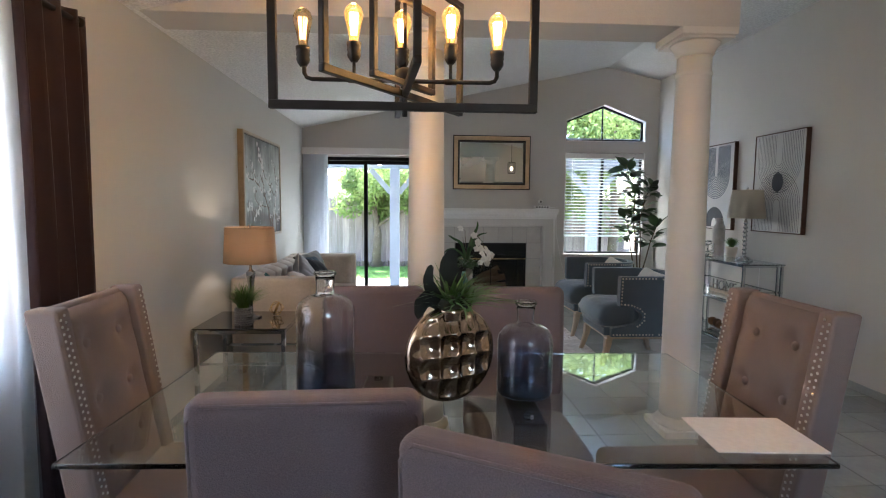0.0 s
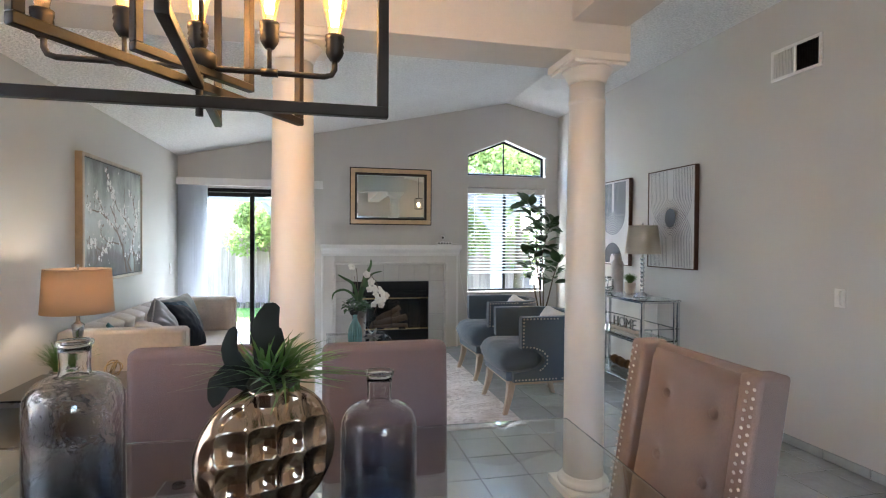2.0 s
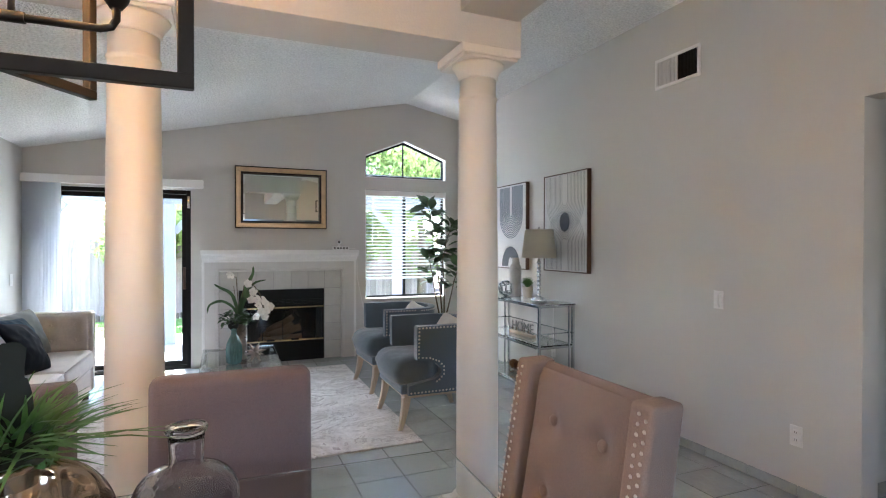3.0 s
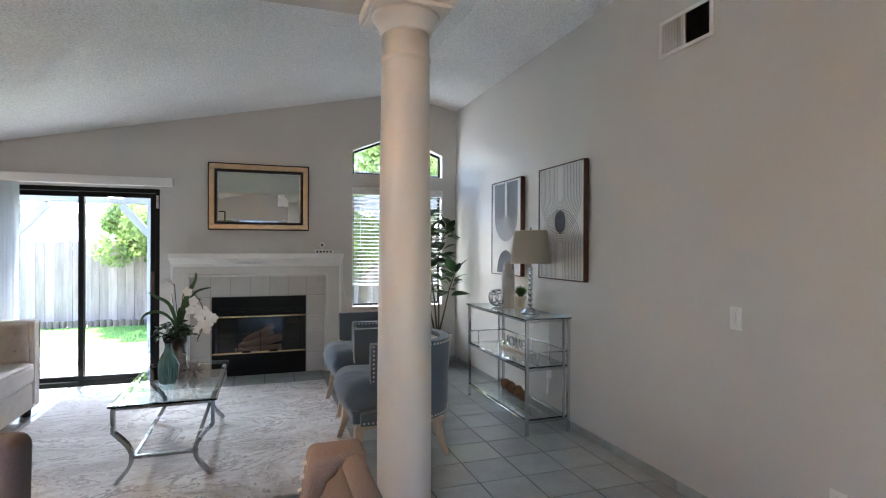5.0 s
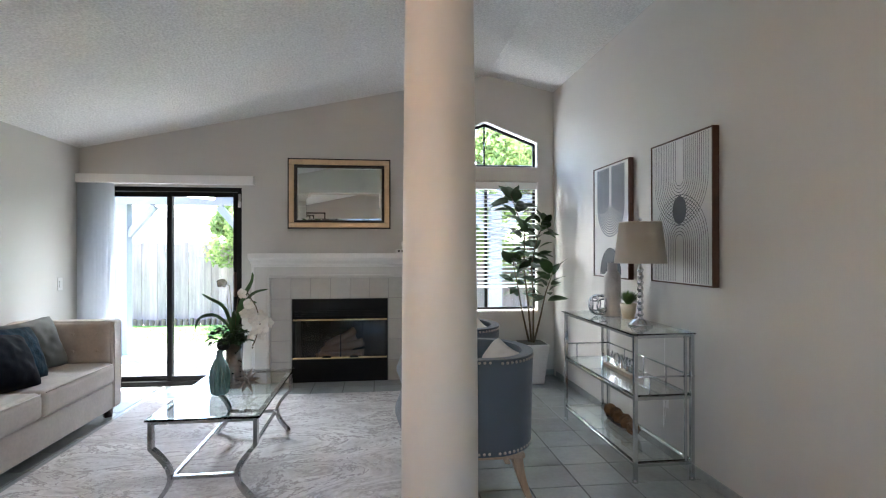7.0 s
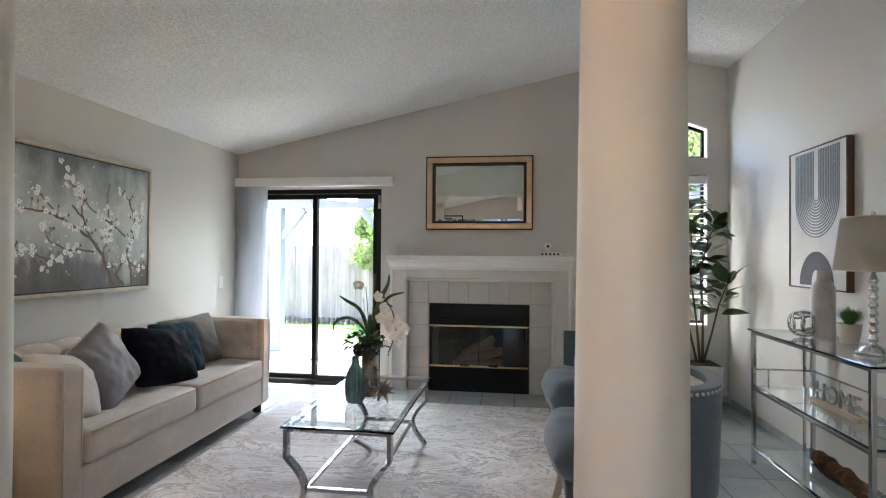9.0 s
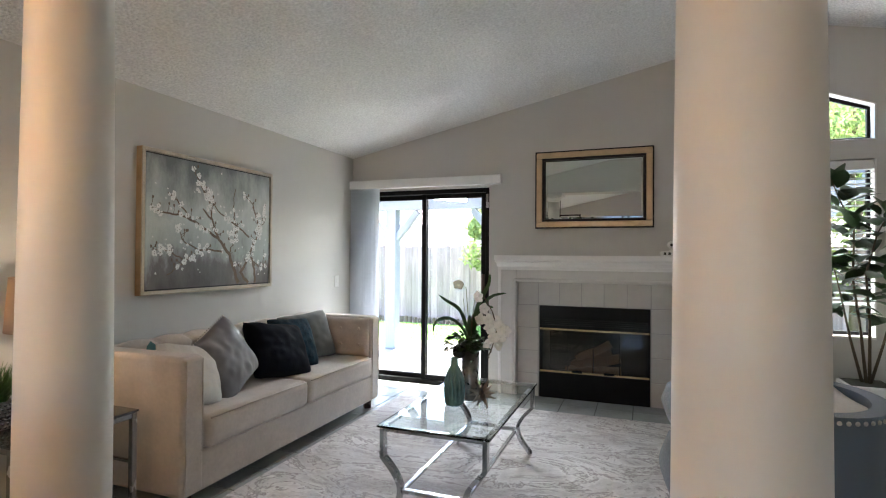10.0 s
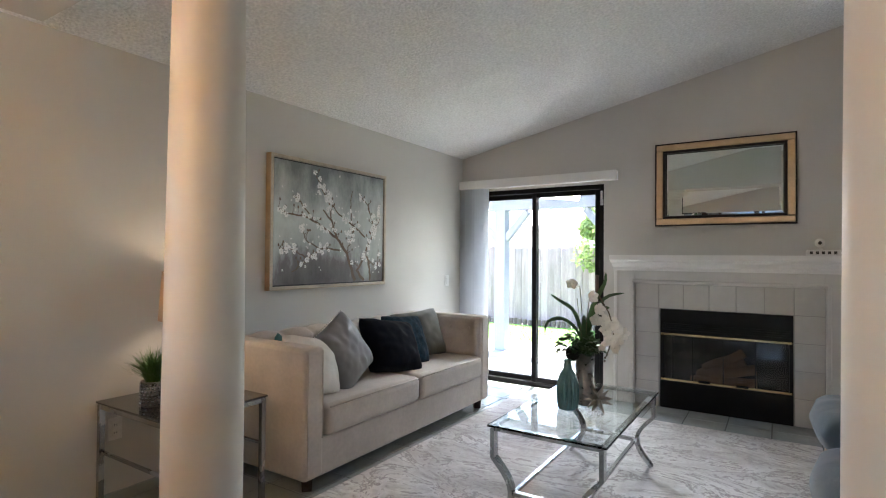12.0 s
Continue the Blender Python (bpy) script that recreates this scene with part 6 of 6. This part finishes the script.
# ==== tall plant in the corner ====
pt = thing("potted_tree", "tall artificial rubber plant in a tapered white pot", "plant", (4.87, 9.76, 0))
b = B()
box(b, (-0.155, -0.155, 0), (0.155, 0.155, 0.42), 0.012, 2)
for v in b.verts:
    k = 0.70 + 0.30 * v.co.z / 0.42
    v.co.x *= k
    v.co.y *= k
part("pot", b, M_POTW, pt)
part("soil", box(B(), (-0.135, -0.135, 0.418), (0.135, 0.135, 0.4235), 0.002, 1), M_SOIL, pt, "dark soil")
LEAF = leaf_data("leaf", 0.205, 0.112, M_LEAF)
rng = random.Random(17)
stems = (((0, 0, 0.42), (-0.03, 0.01, 0.8), (-0.07, 0.04, 1.2), (-0.05, 0.08, 1.6), (-0.16, 0.05, 1.85), (-0.22, 0.02, 2.0)),
         ((0.02, 0, 0.42), (0.03, 0.02, 0.85), (0.01, 0.03, 1.25), (0.08, 0.03, 1.55), (0.15, 0.0, 1.72)),
         ((-0.02, 0.02, 0.42), (-0.10, 0.0, 0.75), (-0.16, -0.02, 1.05), (-0.20, 0.0, 1.28)),
         ((0.02, -0.02, 0.42), (0.09, -0.03, 0.7), (0.14, -0.05, 0.95), (0.22, -0.06, 1.18)))
ranges = ((0.36, 1.0, 42), (0.45, 1.0, 34), (0.5, 1.0, 18), (0.55, 1.0, 24))
for pts, (t0, t1, count) in zip(stems, ranges):
    part("stem", tube(B(), pts, [0.012 - 0.008 * i / (len(pts) - 1) for i in range(len(pts))], 7), M_STEM, pt)
    for k in range(count):
        t = t0 + (t1 - t0) * (k + rng.uniform(0, 0.8)) / count
        s = min(t * (len(pts) - 1), len(pts) - 1.001)
        i = int(s)
        p = Vector(pts[i]).lerp(Vector(pts[i + 1]), s - i)
        up = -55 if t > 0.93 else rng.uniform(-50, 12)
        sc = rng.uniform(0.7, 1.2)
        a = rng.uniform(0, 360)
        q = p + Vector((math.cos(radians(a)), math.sin(radians(a)), 0.2)) * 0.045
        m = Matrix.Translation(q) @ pose(0, 0, 0, rng.uniform(-35, 35), up, a) @ Matrix.Diagonal((sc, sc, sc, 1))
        tip = m @ Vector((0.165, 0, -0.04))
        if tip.y > 0.265:
            m = Matrix.Translation(q) @ pose(0, 0, 0, rng.uniform(-35, 35), up, -a) @ Matrix.Diagonal((sc, sc, sc, 1))
            tip = m @ Vector((0.165, 0, -0.04))
        if tip.y > 0.27 or tip.x > 0.33:
            continue
        repeat("leaf", LEAF, m, pt)

# ==== dining table ====
dt = thing("dining_table", "rectangular clear glass dining table with green edge", "dining table", (1.85, 4.337, 0), -2.3)
g = part("glass_top", box(B(), (-0.943, -0.475, 0.798), (0.943, 0.475, 0.812), 0.004, 2), M_TGLASS, dt, "clear glass top with green edge")
g.visible_shadow = False
for x in (-0.24, 0.24):
    b = B()
    box(b, (x - 0.05, -0.22, 0.03), (x + 0.05, 0.22, 0.79), 0.01)
    box(b, (x - 0.09, -0.28, 0.0), (x + 0.09, 0.28, 0.035), 0.008)
    part("pedestal", b, M_WOODD, dt, "dark wooden slab pedestal")
    for y in (-0.17, 0.17):
        part("glass_pad", lathe(B(), [(0, 0.79), (0.016, 0.79), (0.016, 0.798), (0, 0.798)], 12, (x, y, 0)), M_STEEL, dt)
DZ = 0.813


def legs4(c, w, d, h, m=M_WOODD):
    for x in (-w, w):
        for y, dy in ((-d, 0.0), (d, 0.06)):
            b = B()
            rows = []
            for k in range(3):
                t = k / 2
                s = 0.024 * (1 - 0.35 * t)
                rows.append([b.verts.new((x + sx * s, y + dy * t * t + sy * s, h * (1 - t))) for sx, sy in ((1, 1), (-1, 1), (-1, -1), (1, -1))])
            for p, q in zip(rows, rows[1:]):
                for k in range(4):
                    b.faces.new((p[k], p[(k + 1) % 4], q[(k + 1) % 4], q[k]))
            b.faces.new(rows[0])
            b.faces.new(rows[-1])
            part("leg", done(b), m, c)


def lean(bm, z0, tilt, amount=None):
    for v in bm.verts:
        if v.co.z > z0:
            v.co.y += (v.co.z - z0) * math.tan(radians(tilt))
    return bm


def side_chair(loc, rz):
    """An upholstered chair that looks to -y."""
    c = thing("dining_chair", "mauve linen upholstered dining chair with plain back", "dining chair", loc, rz, group="side chairs at the table")
    part("seat", box(B(), (-0.225, -0.46, 0.36), (0.225, 0.0, 0.50), 0.03, 3), M_MAUVE, c)
    b = B()
    box(b, (-0.225, -0.045, 0.40), (0.225, 0.04, 1.06), 0.028, 4)
    bk = part("backrest", lean(b, 0.5, 4), M_MAUVE, c)
    b = B()
    loop = [(-0.215, 0.034, 0.42), (-0.215, 0.034, 1.02), (-0.19, 0.034, 1.05), (0.19, 0.034, 1.05), (0.215, 0.034, 1.02), (0.215, 0.034, 0.42)]
    part("piping", lean(tube(b, loop, 0.004, 6), 0.5, 4), M_MAUVE, bk)
    legs4(c, 0.195, -0.02, 0.37)
    return c


fc = side_chair((2.195, 4.955, 0), 0)
copy_thing(fc, pose(1.565, 4.985, 0, 0, 0, 1))
copy_thing(fc, pose(1.53, 3.71, 0, 0, 0, 182))
copy_thing(fc, pose(1.94, 3.43, 0, 0, 0, 150))


def host_chair(loc, rz):
    """A winged, button-tufted chair that looks to -y."""
    c = thing("host_chair", "taupe linen wingback dining chair with tufted back and nailheads", "dining chair", loc, rz, group="wing chairs at the table ends")
    part("seat", box(B(), (-0.25, -0.52, 0.36), (0.25, -0.045, 0.51), 0.035, 3), M_TAUPE, c)
    Wd = 0.245
    TILT_B = 10
    b = B()
    box(b, (-Wd, -0.075, 0.38), (Wd, -0.040, 1.12), 0.015, 3)
    part("backrest", lean(b, 0.5, TILT_B), M_TAUPE, c)
    b = B()
    pts = tufted(b, 2 * (Wd - 0.055), 0.60, 0.046, 3, 2, 0.026, 48, 40, False)
    b.transform(Matrix.Translation((0, -0.066, 0.505)))
    part("tufted_panel", lean(done(b), 0.5, TILT_B), M_TAUPE, c, "button-tufted padded back")
    bt = dome_data("button", 0.016, 0.010, M_TAUPE, 12)
    for u, v in pts:
        z = 0.505 + v * 0.60
        repeat("button", bt, pose((u - 0.5) * 2 * (Wd - 0.055), -0.066 - 0.022 + (z - 0.5) * math.tan(radians(TILT_B)), z, 90, 0, 0), c)
    for s in (-1, 1):
        b = B()
        x0, x1 = sorted((s * (Wd - 0.055), s * (Wd + 0.012)))
        box(b, (x0, -0.125, 0.40), (x1, -0.037, 1.125), 0.012, 3)
        wing = part("wing", lean(b, 0.5, TILT_B), M_TAUPE, c)
        for row in (0.014, 0.034):
            for k in range(30):
                z = 0.50 + k * 0.0205 + (0.010 if row > 0.03 else 0)
                if z > 1.112:
                    continue
                repeat("nail", NAIL2, pose(s * (Wd + 0.012 - row), -0.125 + (z - 0.5) * math.tan(radians(TILT_B)), z, 90, 0, 0), wing)
    legs4(c, 0.21, -0.07, 0.37)
    return c


NAIL2 = dome_data("nail", 0.0045, 0.0035, M_NAIL, 8)
hc = host_chair((2.955, 4.325, 0), -90)
copy_thing(hc, pose(0.72, 4.42, 0, 0, 0, 92))

# ==== on the table ====


def bottle(loc, r, h, neck, label):
    t = thing("glass_bottle", label, "bottle", loc, group="pair of glass bottles")
    zs, sh = h - 0.075, 0.058
    outer = [(0, 0.0), (r * 0.55, 0.0), (r * 0.86, 0.0), (r * 0.95, 0.004), (r * 0.99, 0.012), (r, 0.02)]
    outer += [(r, 0.02 + (zs - sh - 0.02) * k / 9) for k in range(1, 10)]
    outer += [(neck + (r - neck) * math.cos(radians(a)) ** 0.85, zs - sh + sh * math.sin(radians(a))) for a in (12, 25, 38, 50, 62, 73, 82)]
    outer += [(neck * 1.02, zs + 0.003), (neck * 0.96, zs + 0.012), (neck * 0.95, zs + 0.03), (neck, zs + 0.05), (neck * 1.02, h - 0.012)]
    inner = [(max(x - 0.0035, 0), z if z > 0.015 else 0.009) for x, z in outer[::-1]]
    inner[-1] = (0, 0.016)
    b = lathe(B(), outer + inner, 56)
    for v in b.verts:
        k = 1 + 0.008 * noise.noise((v.co.x * 22, v.co.y * 22, v.co.z * 9))
        v.co.x *= k
        v.co.y *= k
    g = part("body", b, M_SMOKE, t)
    g.visible_shadow = False
    q = part("rim", lathe(B(), [(neck * 1.02, h - 0.013), (neck * 1.16, h - 0.010), (neck * 1.20, h - 0.005), (neck * 1.14, h), (neck * 0.92, h), (neck * 0.90, h - 0.008), (neck * 1.0, h - 0.013)], 40), M_SMOKE, t, "thick rolled glass lip")
    q.visible_shadow = False
    return t


bottle((1.462, 4.325, DZ), 0.092, 0.402, 0.030, "tall smoke-blue glass bottle vase on the dining table")
bottle((2.105, 4.325, DZ), 0.090, 0.306, 0.030, "short smoke-blue glass bottle vase on the dining table")

dv = thing("dimpled_vase", "round flat mercury glass vase with dimples and mixed greenery", "vase", (1.858, 4.275, DZ), 25)
b = B()
NU, NV = 120, 60
R, TK = 0.153, 0.052


def bulge(x, z):
    """Half thickness of the flat vase, with rows of pressed hollows."""
    q = math.hypot(x / R, z / R)
    t = TK * max(0.0, 1 - q ** 3.2) ** 0.5
    row = round((z + 0.03) / 0.068)
    zc = row * 0.068 - 0.03
    xc = (math.floor(x / 0.060) + 0.5) * 0.060
    d = math.hypot((x - xc) / 0.036, (z - zc) / 0.041)
    if q < 0.98:
        t -= 0.017 * max(0.0, 1 - d * d) * min(1, (0.98 - q) * 7)
    return t


front, rear = {}, {}
for i in range(NU + 1):
    for j in range(NV + 1):
        r, a = R * j / NV, 2 * math.pi * i / NU
        x, z = r * math.cos(a), r * math.sin(a)
        t = max(bulge(x, z), 0.0005)
        if i < NU:
            if j == 0 and i:
                front[i, j], rear[i, j] = front[0, 0], rear[0, 0]
            else:
                front[i, j] = b.verts.new((x * 1.02, -t, z))
                rear[i, j] = b.verts.new((x * 1.02, t, z))
for g, flip in ((front, 1), (rear, -1)):
    for i in range(NU):
        k = (i + 1) % NU
        for j in range(NV):
            q = [g[i, j], g[i, j + 1], g[k, j + 1], g[k, j]]
            q = list(dict.fromkeys(q))
            b.faces.new(q[::flip]).smooth = True
for i in range(NU):
    k = (i + 1) % NU
    b.faces.new((front[i, NV], rear[i, NV], rear[k, NV], front[k, NV])).smooth = True
for v in b.verts:
    v.co.z = max(v.co.z + R * 0.985, 0.0)
part("body", done(b), M_MERC, dv, "silvered dimpled glass body")
part("neck", lathe(B(), [(0.045, 0.262), (0.046, 0.285), (0.049, 0.298), (0.044, 0.298), (0.042, 0.28)], 32), M_MERC, dv)
rng = random.Random(44)
tagged(part("grass", blades(blades(B(), (0.01, 0, 0.285), 95, 0.165, 0.19, 0.014, rng, 1.2), (0.03, 0, 0.285), 70, 0.13, 0.22, 0.012, rng, 1.7), M_GRASSP, dv), kind="stuff")
part("moss", cushion(B(), 0.10, 0.09, 0.06, pose(0, 0, 0.31)), M_SOIL, dv)
for pts, w in ((((0.0, 0, 0.29), (0.005, 0.01, 0.36), (0.0, 0.015, 0.42), (0.02, 0.02, 0.475)), 0.036),
               (((-0.02, 0, 0.29), (-0.06, -0.01, 0.33), (-0.085, -0.01, 0.38), (-0.075, -0.01, 0.435)), 0.021),
               (((-0.02, 0, 0.29), (-0.07, 0.0, 0.32), (-0.10, 0.0, 0.31), (-0.115, 0, 0.27)), 0.030)):
    part("dark_leaf", strap_leaf(pts, w), M_DKLEAF, dv, "thick near-black leaf")

pp = thing("paper_sheets", "white sheets of paper on the glass table", "paper", (2.655, 3.99, DZ), -4)
part("sheet", box(B(), (-0.14, -0.108, 0), (0.14, 0.108, 0.0015)), M_PAPER, pp)
part("sheet", box(B(), (-0.139, -0.107, 0.0018), (0.141, 0.109, 0.003), m=pose(0, 0, 0, 0, 0, 0.8)), M_PAPER, pp)

# ==== chandelier ====
ch = thing("chandelier", "dark bronze open-frame chandelier with five filament bulbs", "chandelier", (1.712, 4.30, 1.71))
CX, CY = 1.712, 4.30


def open_frame(w, z0, z1, ang, t, d):
    b = B()
    for a, c in (((-w / 2, z0 + t / 2), (w / 2, z0 + t / 2)), ((-w / 2, z1 - t / 2), (w / 2, z1 - t / 2))):
        box(b, (a[0], -d / 2, a[1] - t / 2), (c[0], d / 2, c[1] + t / 2), 0.002, 1)
    for x in (-w / 2 + t / 2, w / 2 - t / 2):
        box(b, (x - t / 2, -d / 2 + 0.0005, z0 + t - 0.001), (x + t / 2, d / 2 - 0.0005, z1 - t + 0.001), 0.002, 1)
    b.transform(pose(CX, CY, 0, 0, 0, ang))
    return b


for w, z0, z1, ang, t in ((0.815, 1.712, 2.22, 0, 0.026), (0.80, 1.752, 2.18, 95, 0.020), (0.74, 1.750, 2.145, 57.5, 0.020), (0.31, 1.785, 2.05, 54, 0.018)):
    part("open_frame", open_frame(w, z0, z1, ang, t, 0.020), M_BRONZE, ch, world=True)
part("hub", lathe(B(), [(0, 1.785), (0.012, 1.785), (0.018, 1.80), (0.030, 1.806), (0.030, 1.835), (0.014, 1.845), (0, 1.845)], 24, (CX, CY + 0.02, 0)), M_BRONZE, ch, world=True)
part("rod", tube(B(), [(CX, CY, 2.18), (CX, CY, roof(CX) - 0.02)], 0.007, 10), M_BRONZE, ch, world=True)
part("centre_rod", tube(B(), [(CX, CY + 0.02, 1.84), (CX, CY, 2.2)], 0.006, 10), M_BRONZE, ch, world=True)
part("finial", lathe(B(), [(0, 1.695), (0.008, 1.695), (0.008, 1.79), (0, 1.79)], 12, (CX, CY, 0)), M_BRONZE, ch, world=True)
part("canopy", lathe(B(), [(0, roof(CX) - 0.03), (0.06, roof(CX) - 0.026), (0.065, roof(CX) + 0.02), (0, roof(CX) + 0.02)], 24, (CX, CY, 0)), M_BRONZE, ch, world=True)
BY = CY + 0.03
part("arm_bar", tube(B(), [(1.405, BY, 1.85), (1.405, BY, 1.826), (1.412, BY, 1.813), (1.428, BY, 1.808), (1.70, BY, 1.808), (1.975, BY, 1.808), (1.991, BY, 1.813), (1.998, BY, 1.826), (1.998, BY, 1.85)], 0.0065, 10), M_BRONZE, ch, world=True)
for i, (x, z, y) in enumerate(((1.402, 1.845, BY), (1.556, 1.862, BY), (1.703, 1.845, BY), (1.853, 1.862, BY), (1.998, 1.845, BY))):
    if i in (1, 3):
        part("stem", tube(B(), [(x, y, 1.808), (x, y, z + 0.005)], 0.005, 8), M_BRONZE, ch, world=True)
        part("stem_collar", tube(B(), [(x - 0.018, y, 1.808), (x + 0.018, y, 1.808)], 0.0095, 10), M_BRONZE, ch, world=True)
    so_ = part("socket", lathe(B(), [(0, z), (0.010, z), (0.018, z + 0.012), (0.021, z + 0.02), (0.019, z + 0.03), (0.0215, z + 0.034), (0.0195, z + 0.042), (0.0215, z + 0.046), (0.022, z + 0.058), (0, z + 0.058)], 24, (x, y, 0)), M_BRONZE, ch, world=True)
    zb = z + 0.056
    bl = part("bulb", lathe(B(), [(0.013, zb), (0.014, zb + 0.015), (0.020, zb + 0.045), (0.0275, zb + 0.072), (0.029, zb + 0.088), (0.024, zb + 0.104), (0.012, zb + 0.115), (0, zb + 0.118)], 28, (x, y, 0)), M_BULBLIT if i else M_BULB, ch, "amber glass filament bulb", world=True)
    bl.visible_shadow = False
    b = B()
    pts = []
    for k in range(10):
        a = k * 2 * math.pi / 10
        tube(b, [(x + 0.006 * math.cos(a), y + 0.006 * math.sin(a), zb + 0.025), (x + 0.010 * math.cos(a + 0.3), y + 0.010 * math.sin(a + 0.3), zb + 0.088)], 0.0016 if i else 0.0008, 5)
    f = part("filament", b, M_FILA if i else M_FILADIM, bl, world=True)
    f.visible_shadow = False
    if i:
        lamp("bulb_light", "POINT", 0.056, (1.0, 0.67, 0.38), pose(x, y, zb + 0.06), 0.012)

# ==== lantern over the entry ====
lp = thing("lantern_pendant", "small dark bronze square lantern hanging over the entry", "pendant lamp", (4.62, 2.0, 2.35))
for x in (-0.09, 0.09):
    for y in (-0.09, 0.09):
        part("post", box(B(), (x - 0.006, y - 0.006, 0), (x + 0.006, y + 0.006, 0.30), 0.001, 1), M_BRONZE, lp)
for z in (0.0, 0.30):
    b = picture_frame(B(), -0.096, 0.096, -0.096, 0.096, 0.012, -0.006, 0.006, 0.001)
    b.transform(pose(0, 0, z, 90, 0, 0))
    part("rail", b, M_BRONZE, lp)
part("rod", tube(B(), [(0, 0, 0.30), (0, 0, roof(4.62) - 2.36)], 0.006, 8), M_BRONZE, lp)
bl = part("bulb", lathe(B(), [(0, 0.07), (0.012, 0.075), (0.028, 0.13), (0.02, 0.17), (0, 0.18)], 16), mat("warm_bulb", (1.0, 0.72, 0.42), 0.5, var=0, grain=0, bump=0, emit=3), lp)
bl.visible_shadow = False
lamp("lantern_light", "POINT", 0.24, (1.0, 0.68, 0.38), pose(4.62, 2.0, 2.48), 0.03)

# ==== dining curtains ====


def drape(bm, x, y0, y1, z0, z1, folds, depth, rng, flare=0.0):
    n, rows = folds * 10, 14
    grid = []
    ph = [rng.uniform(-0.5, 0.5) for _ in range(folds + 1)]
    for i in range(n + 1):
        u = i / n
        col = []
        for j in range(rows + 1):
            v = j / rows
            a = u * folds * 2 * math.pi + ph[int(u * folds)] * v
            d = depth * (0.55 + 0.45 * v) * math.sin(a) + 0.012 * noise.noise((u * 5, v * 2, 3.0))
            col.append(bm.verts.new((x + d, y0 + (y1 - y0) * u + flare * v * (u - 0.5) + 0.01 * math.cos(a), z1 + (z0 - z1) * v)))
        grid.append(col)
    for i in range(n):
        for j in range(rows):
            bm.faces.new((grid[i][j], grid[i + 1][j], grid[i + 1][j + 1], grid[i][j + 1])).smooth = True
    bmesh.ops.solidify(bm, geom=bm.faces[:], thickness=0.003)
    return bm


rng = random.Random(6)
cr = thing("curtain_rod", "dark metal curtain rod over the dining window", "curtain rod", (0.36, 3.75, 2.19))
part("pole", tube(B(), [(0.36, 2.5, 2.165), (0.36, 4.97, 2.165)], 0.012, 12), M_BRONZE, cr, world=True)
part("finial", lathe(B(), [(0, 0), (0.018, 0.004), (0.022, 0.02), (0.012, 0.035), (0, 0.04)], 16, m=pose(0.36, 4.97, 2.165, -90, 0, 0)), M_BRONZE, cr, world=True)
for y in (2.6, 4.93):
    part("bracket", bar(B(), (XL, y, 2.14), (0.36, y, 2.155), 0.015), M_BRONZE, cr, world=True)
dc = thing("curtain", "aubergine brown curtain panel gathered in folds", "curtain", (0.37, 4.75, 0.02))
part("panel", drape(B(), 0.36, 4.60, 5.02, 0.015, 2.20, 4, 0.045, rng), M_CURTD, dc, world=True)
sc = thing("sheer_curtain", "white sheer voile curtain over the window", "curtain", (0.31, 3.7, 0.02))
part("panel", drape(B(), 0.315, 2.75, 4.80, 0.015, 2.19, 16, 0.022, rng), M_SHEER, sc, world=True)

# ==== floor pieces, last ====
bm = B()
box(bm, (XL - 0.2, YS - 0.2, -0.06), (7.2, YB + T, -0.004))
floor = whole("floor", bm, M_GROUT, "grey-blue square ceramic floor tiles with dark joints", "floor", kind="structure")
P = 0.311
b = B()
box(b, (-P / 2 + 0.0035, -P / 2 + 0.0035, -0.005), (P / 2 - 0.0035, P / 2 - 0.0035, 0.0), 0.0018, 1)
tile = mesh_of("tile", b, M_TILE)
rest = B()
gx = [4.136 + P * (k + 0.5) for k in range(-13, 4)]
gy = [7.312 + P * (k + 0.5) for k in range(-21, 9)]
rng = random.Random(9)
for y in gy:
    for x in gx:
        if x > XR + 0.1 or x < XL - 0.1:
            continue
        z = rng.uniform(-0.0006, 0.0006)
        if y > 5.1:
            repeat("tile", tile, pose(x, y, z, rng.uniform(-0.08, 0.08), rng.uniform(-0.08, 0.08), rng.choice((0, 90, 180, 270))), floor)
        else:
            box(rest, (x - P / 2 + 0.0035, y - P / 2 + 0.0035, z - 0.005), (x + P / 2 - 0.0035, y + P / 2 - 0.0035, z))
for k in range(7):
    for j in range(9):
        x, y = XR + T * 0.5 + 0.12 + P * (k + 0.4), 2.75 + P * j
        box(rest, (x - P / 2 + 0.0035, y - P / 2 + 0.0035, -0.005), (x + P / 2 - 0.0035, y + P / 2 - 0.0035, 0))
tagged(part("tiles", rest, M_TILE, floor), kind="stuff")
bb = thing("baseboard", "grey ceramic tile baseboard", "baseboard", (XR, 5, 0), kind="structure")
b = B()
box(b, (-0.011, -P / 2 + 0.0025, 0.002), (-0.001, P / 2 - 0.0025, 0.064), 0.0025, 1)
strip = mesh_of("base_tile", b, M_TILE)
for k in range(16):
    repeat("base_tile", strip, pose(0, 5.12 + P * k - 5, 0), bb)
for k in range(5):
    repeat("base_tile", strip, pose(-1.3 + P * k + 0.05, YB - 5, 0, 0, 0, 90), bb)
for k in range(9):
    repeat("base_tile", strip, pose(XL - XR, 4.3 + P * k - 5, 0, 0, 0, 180), bb)
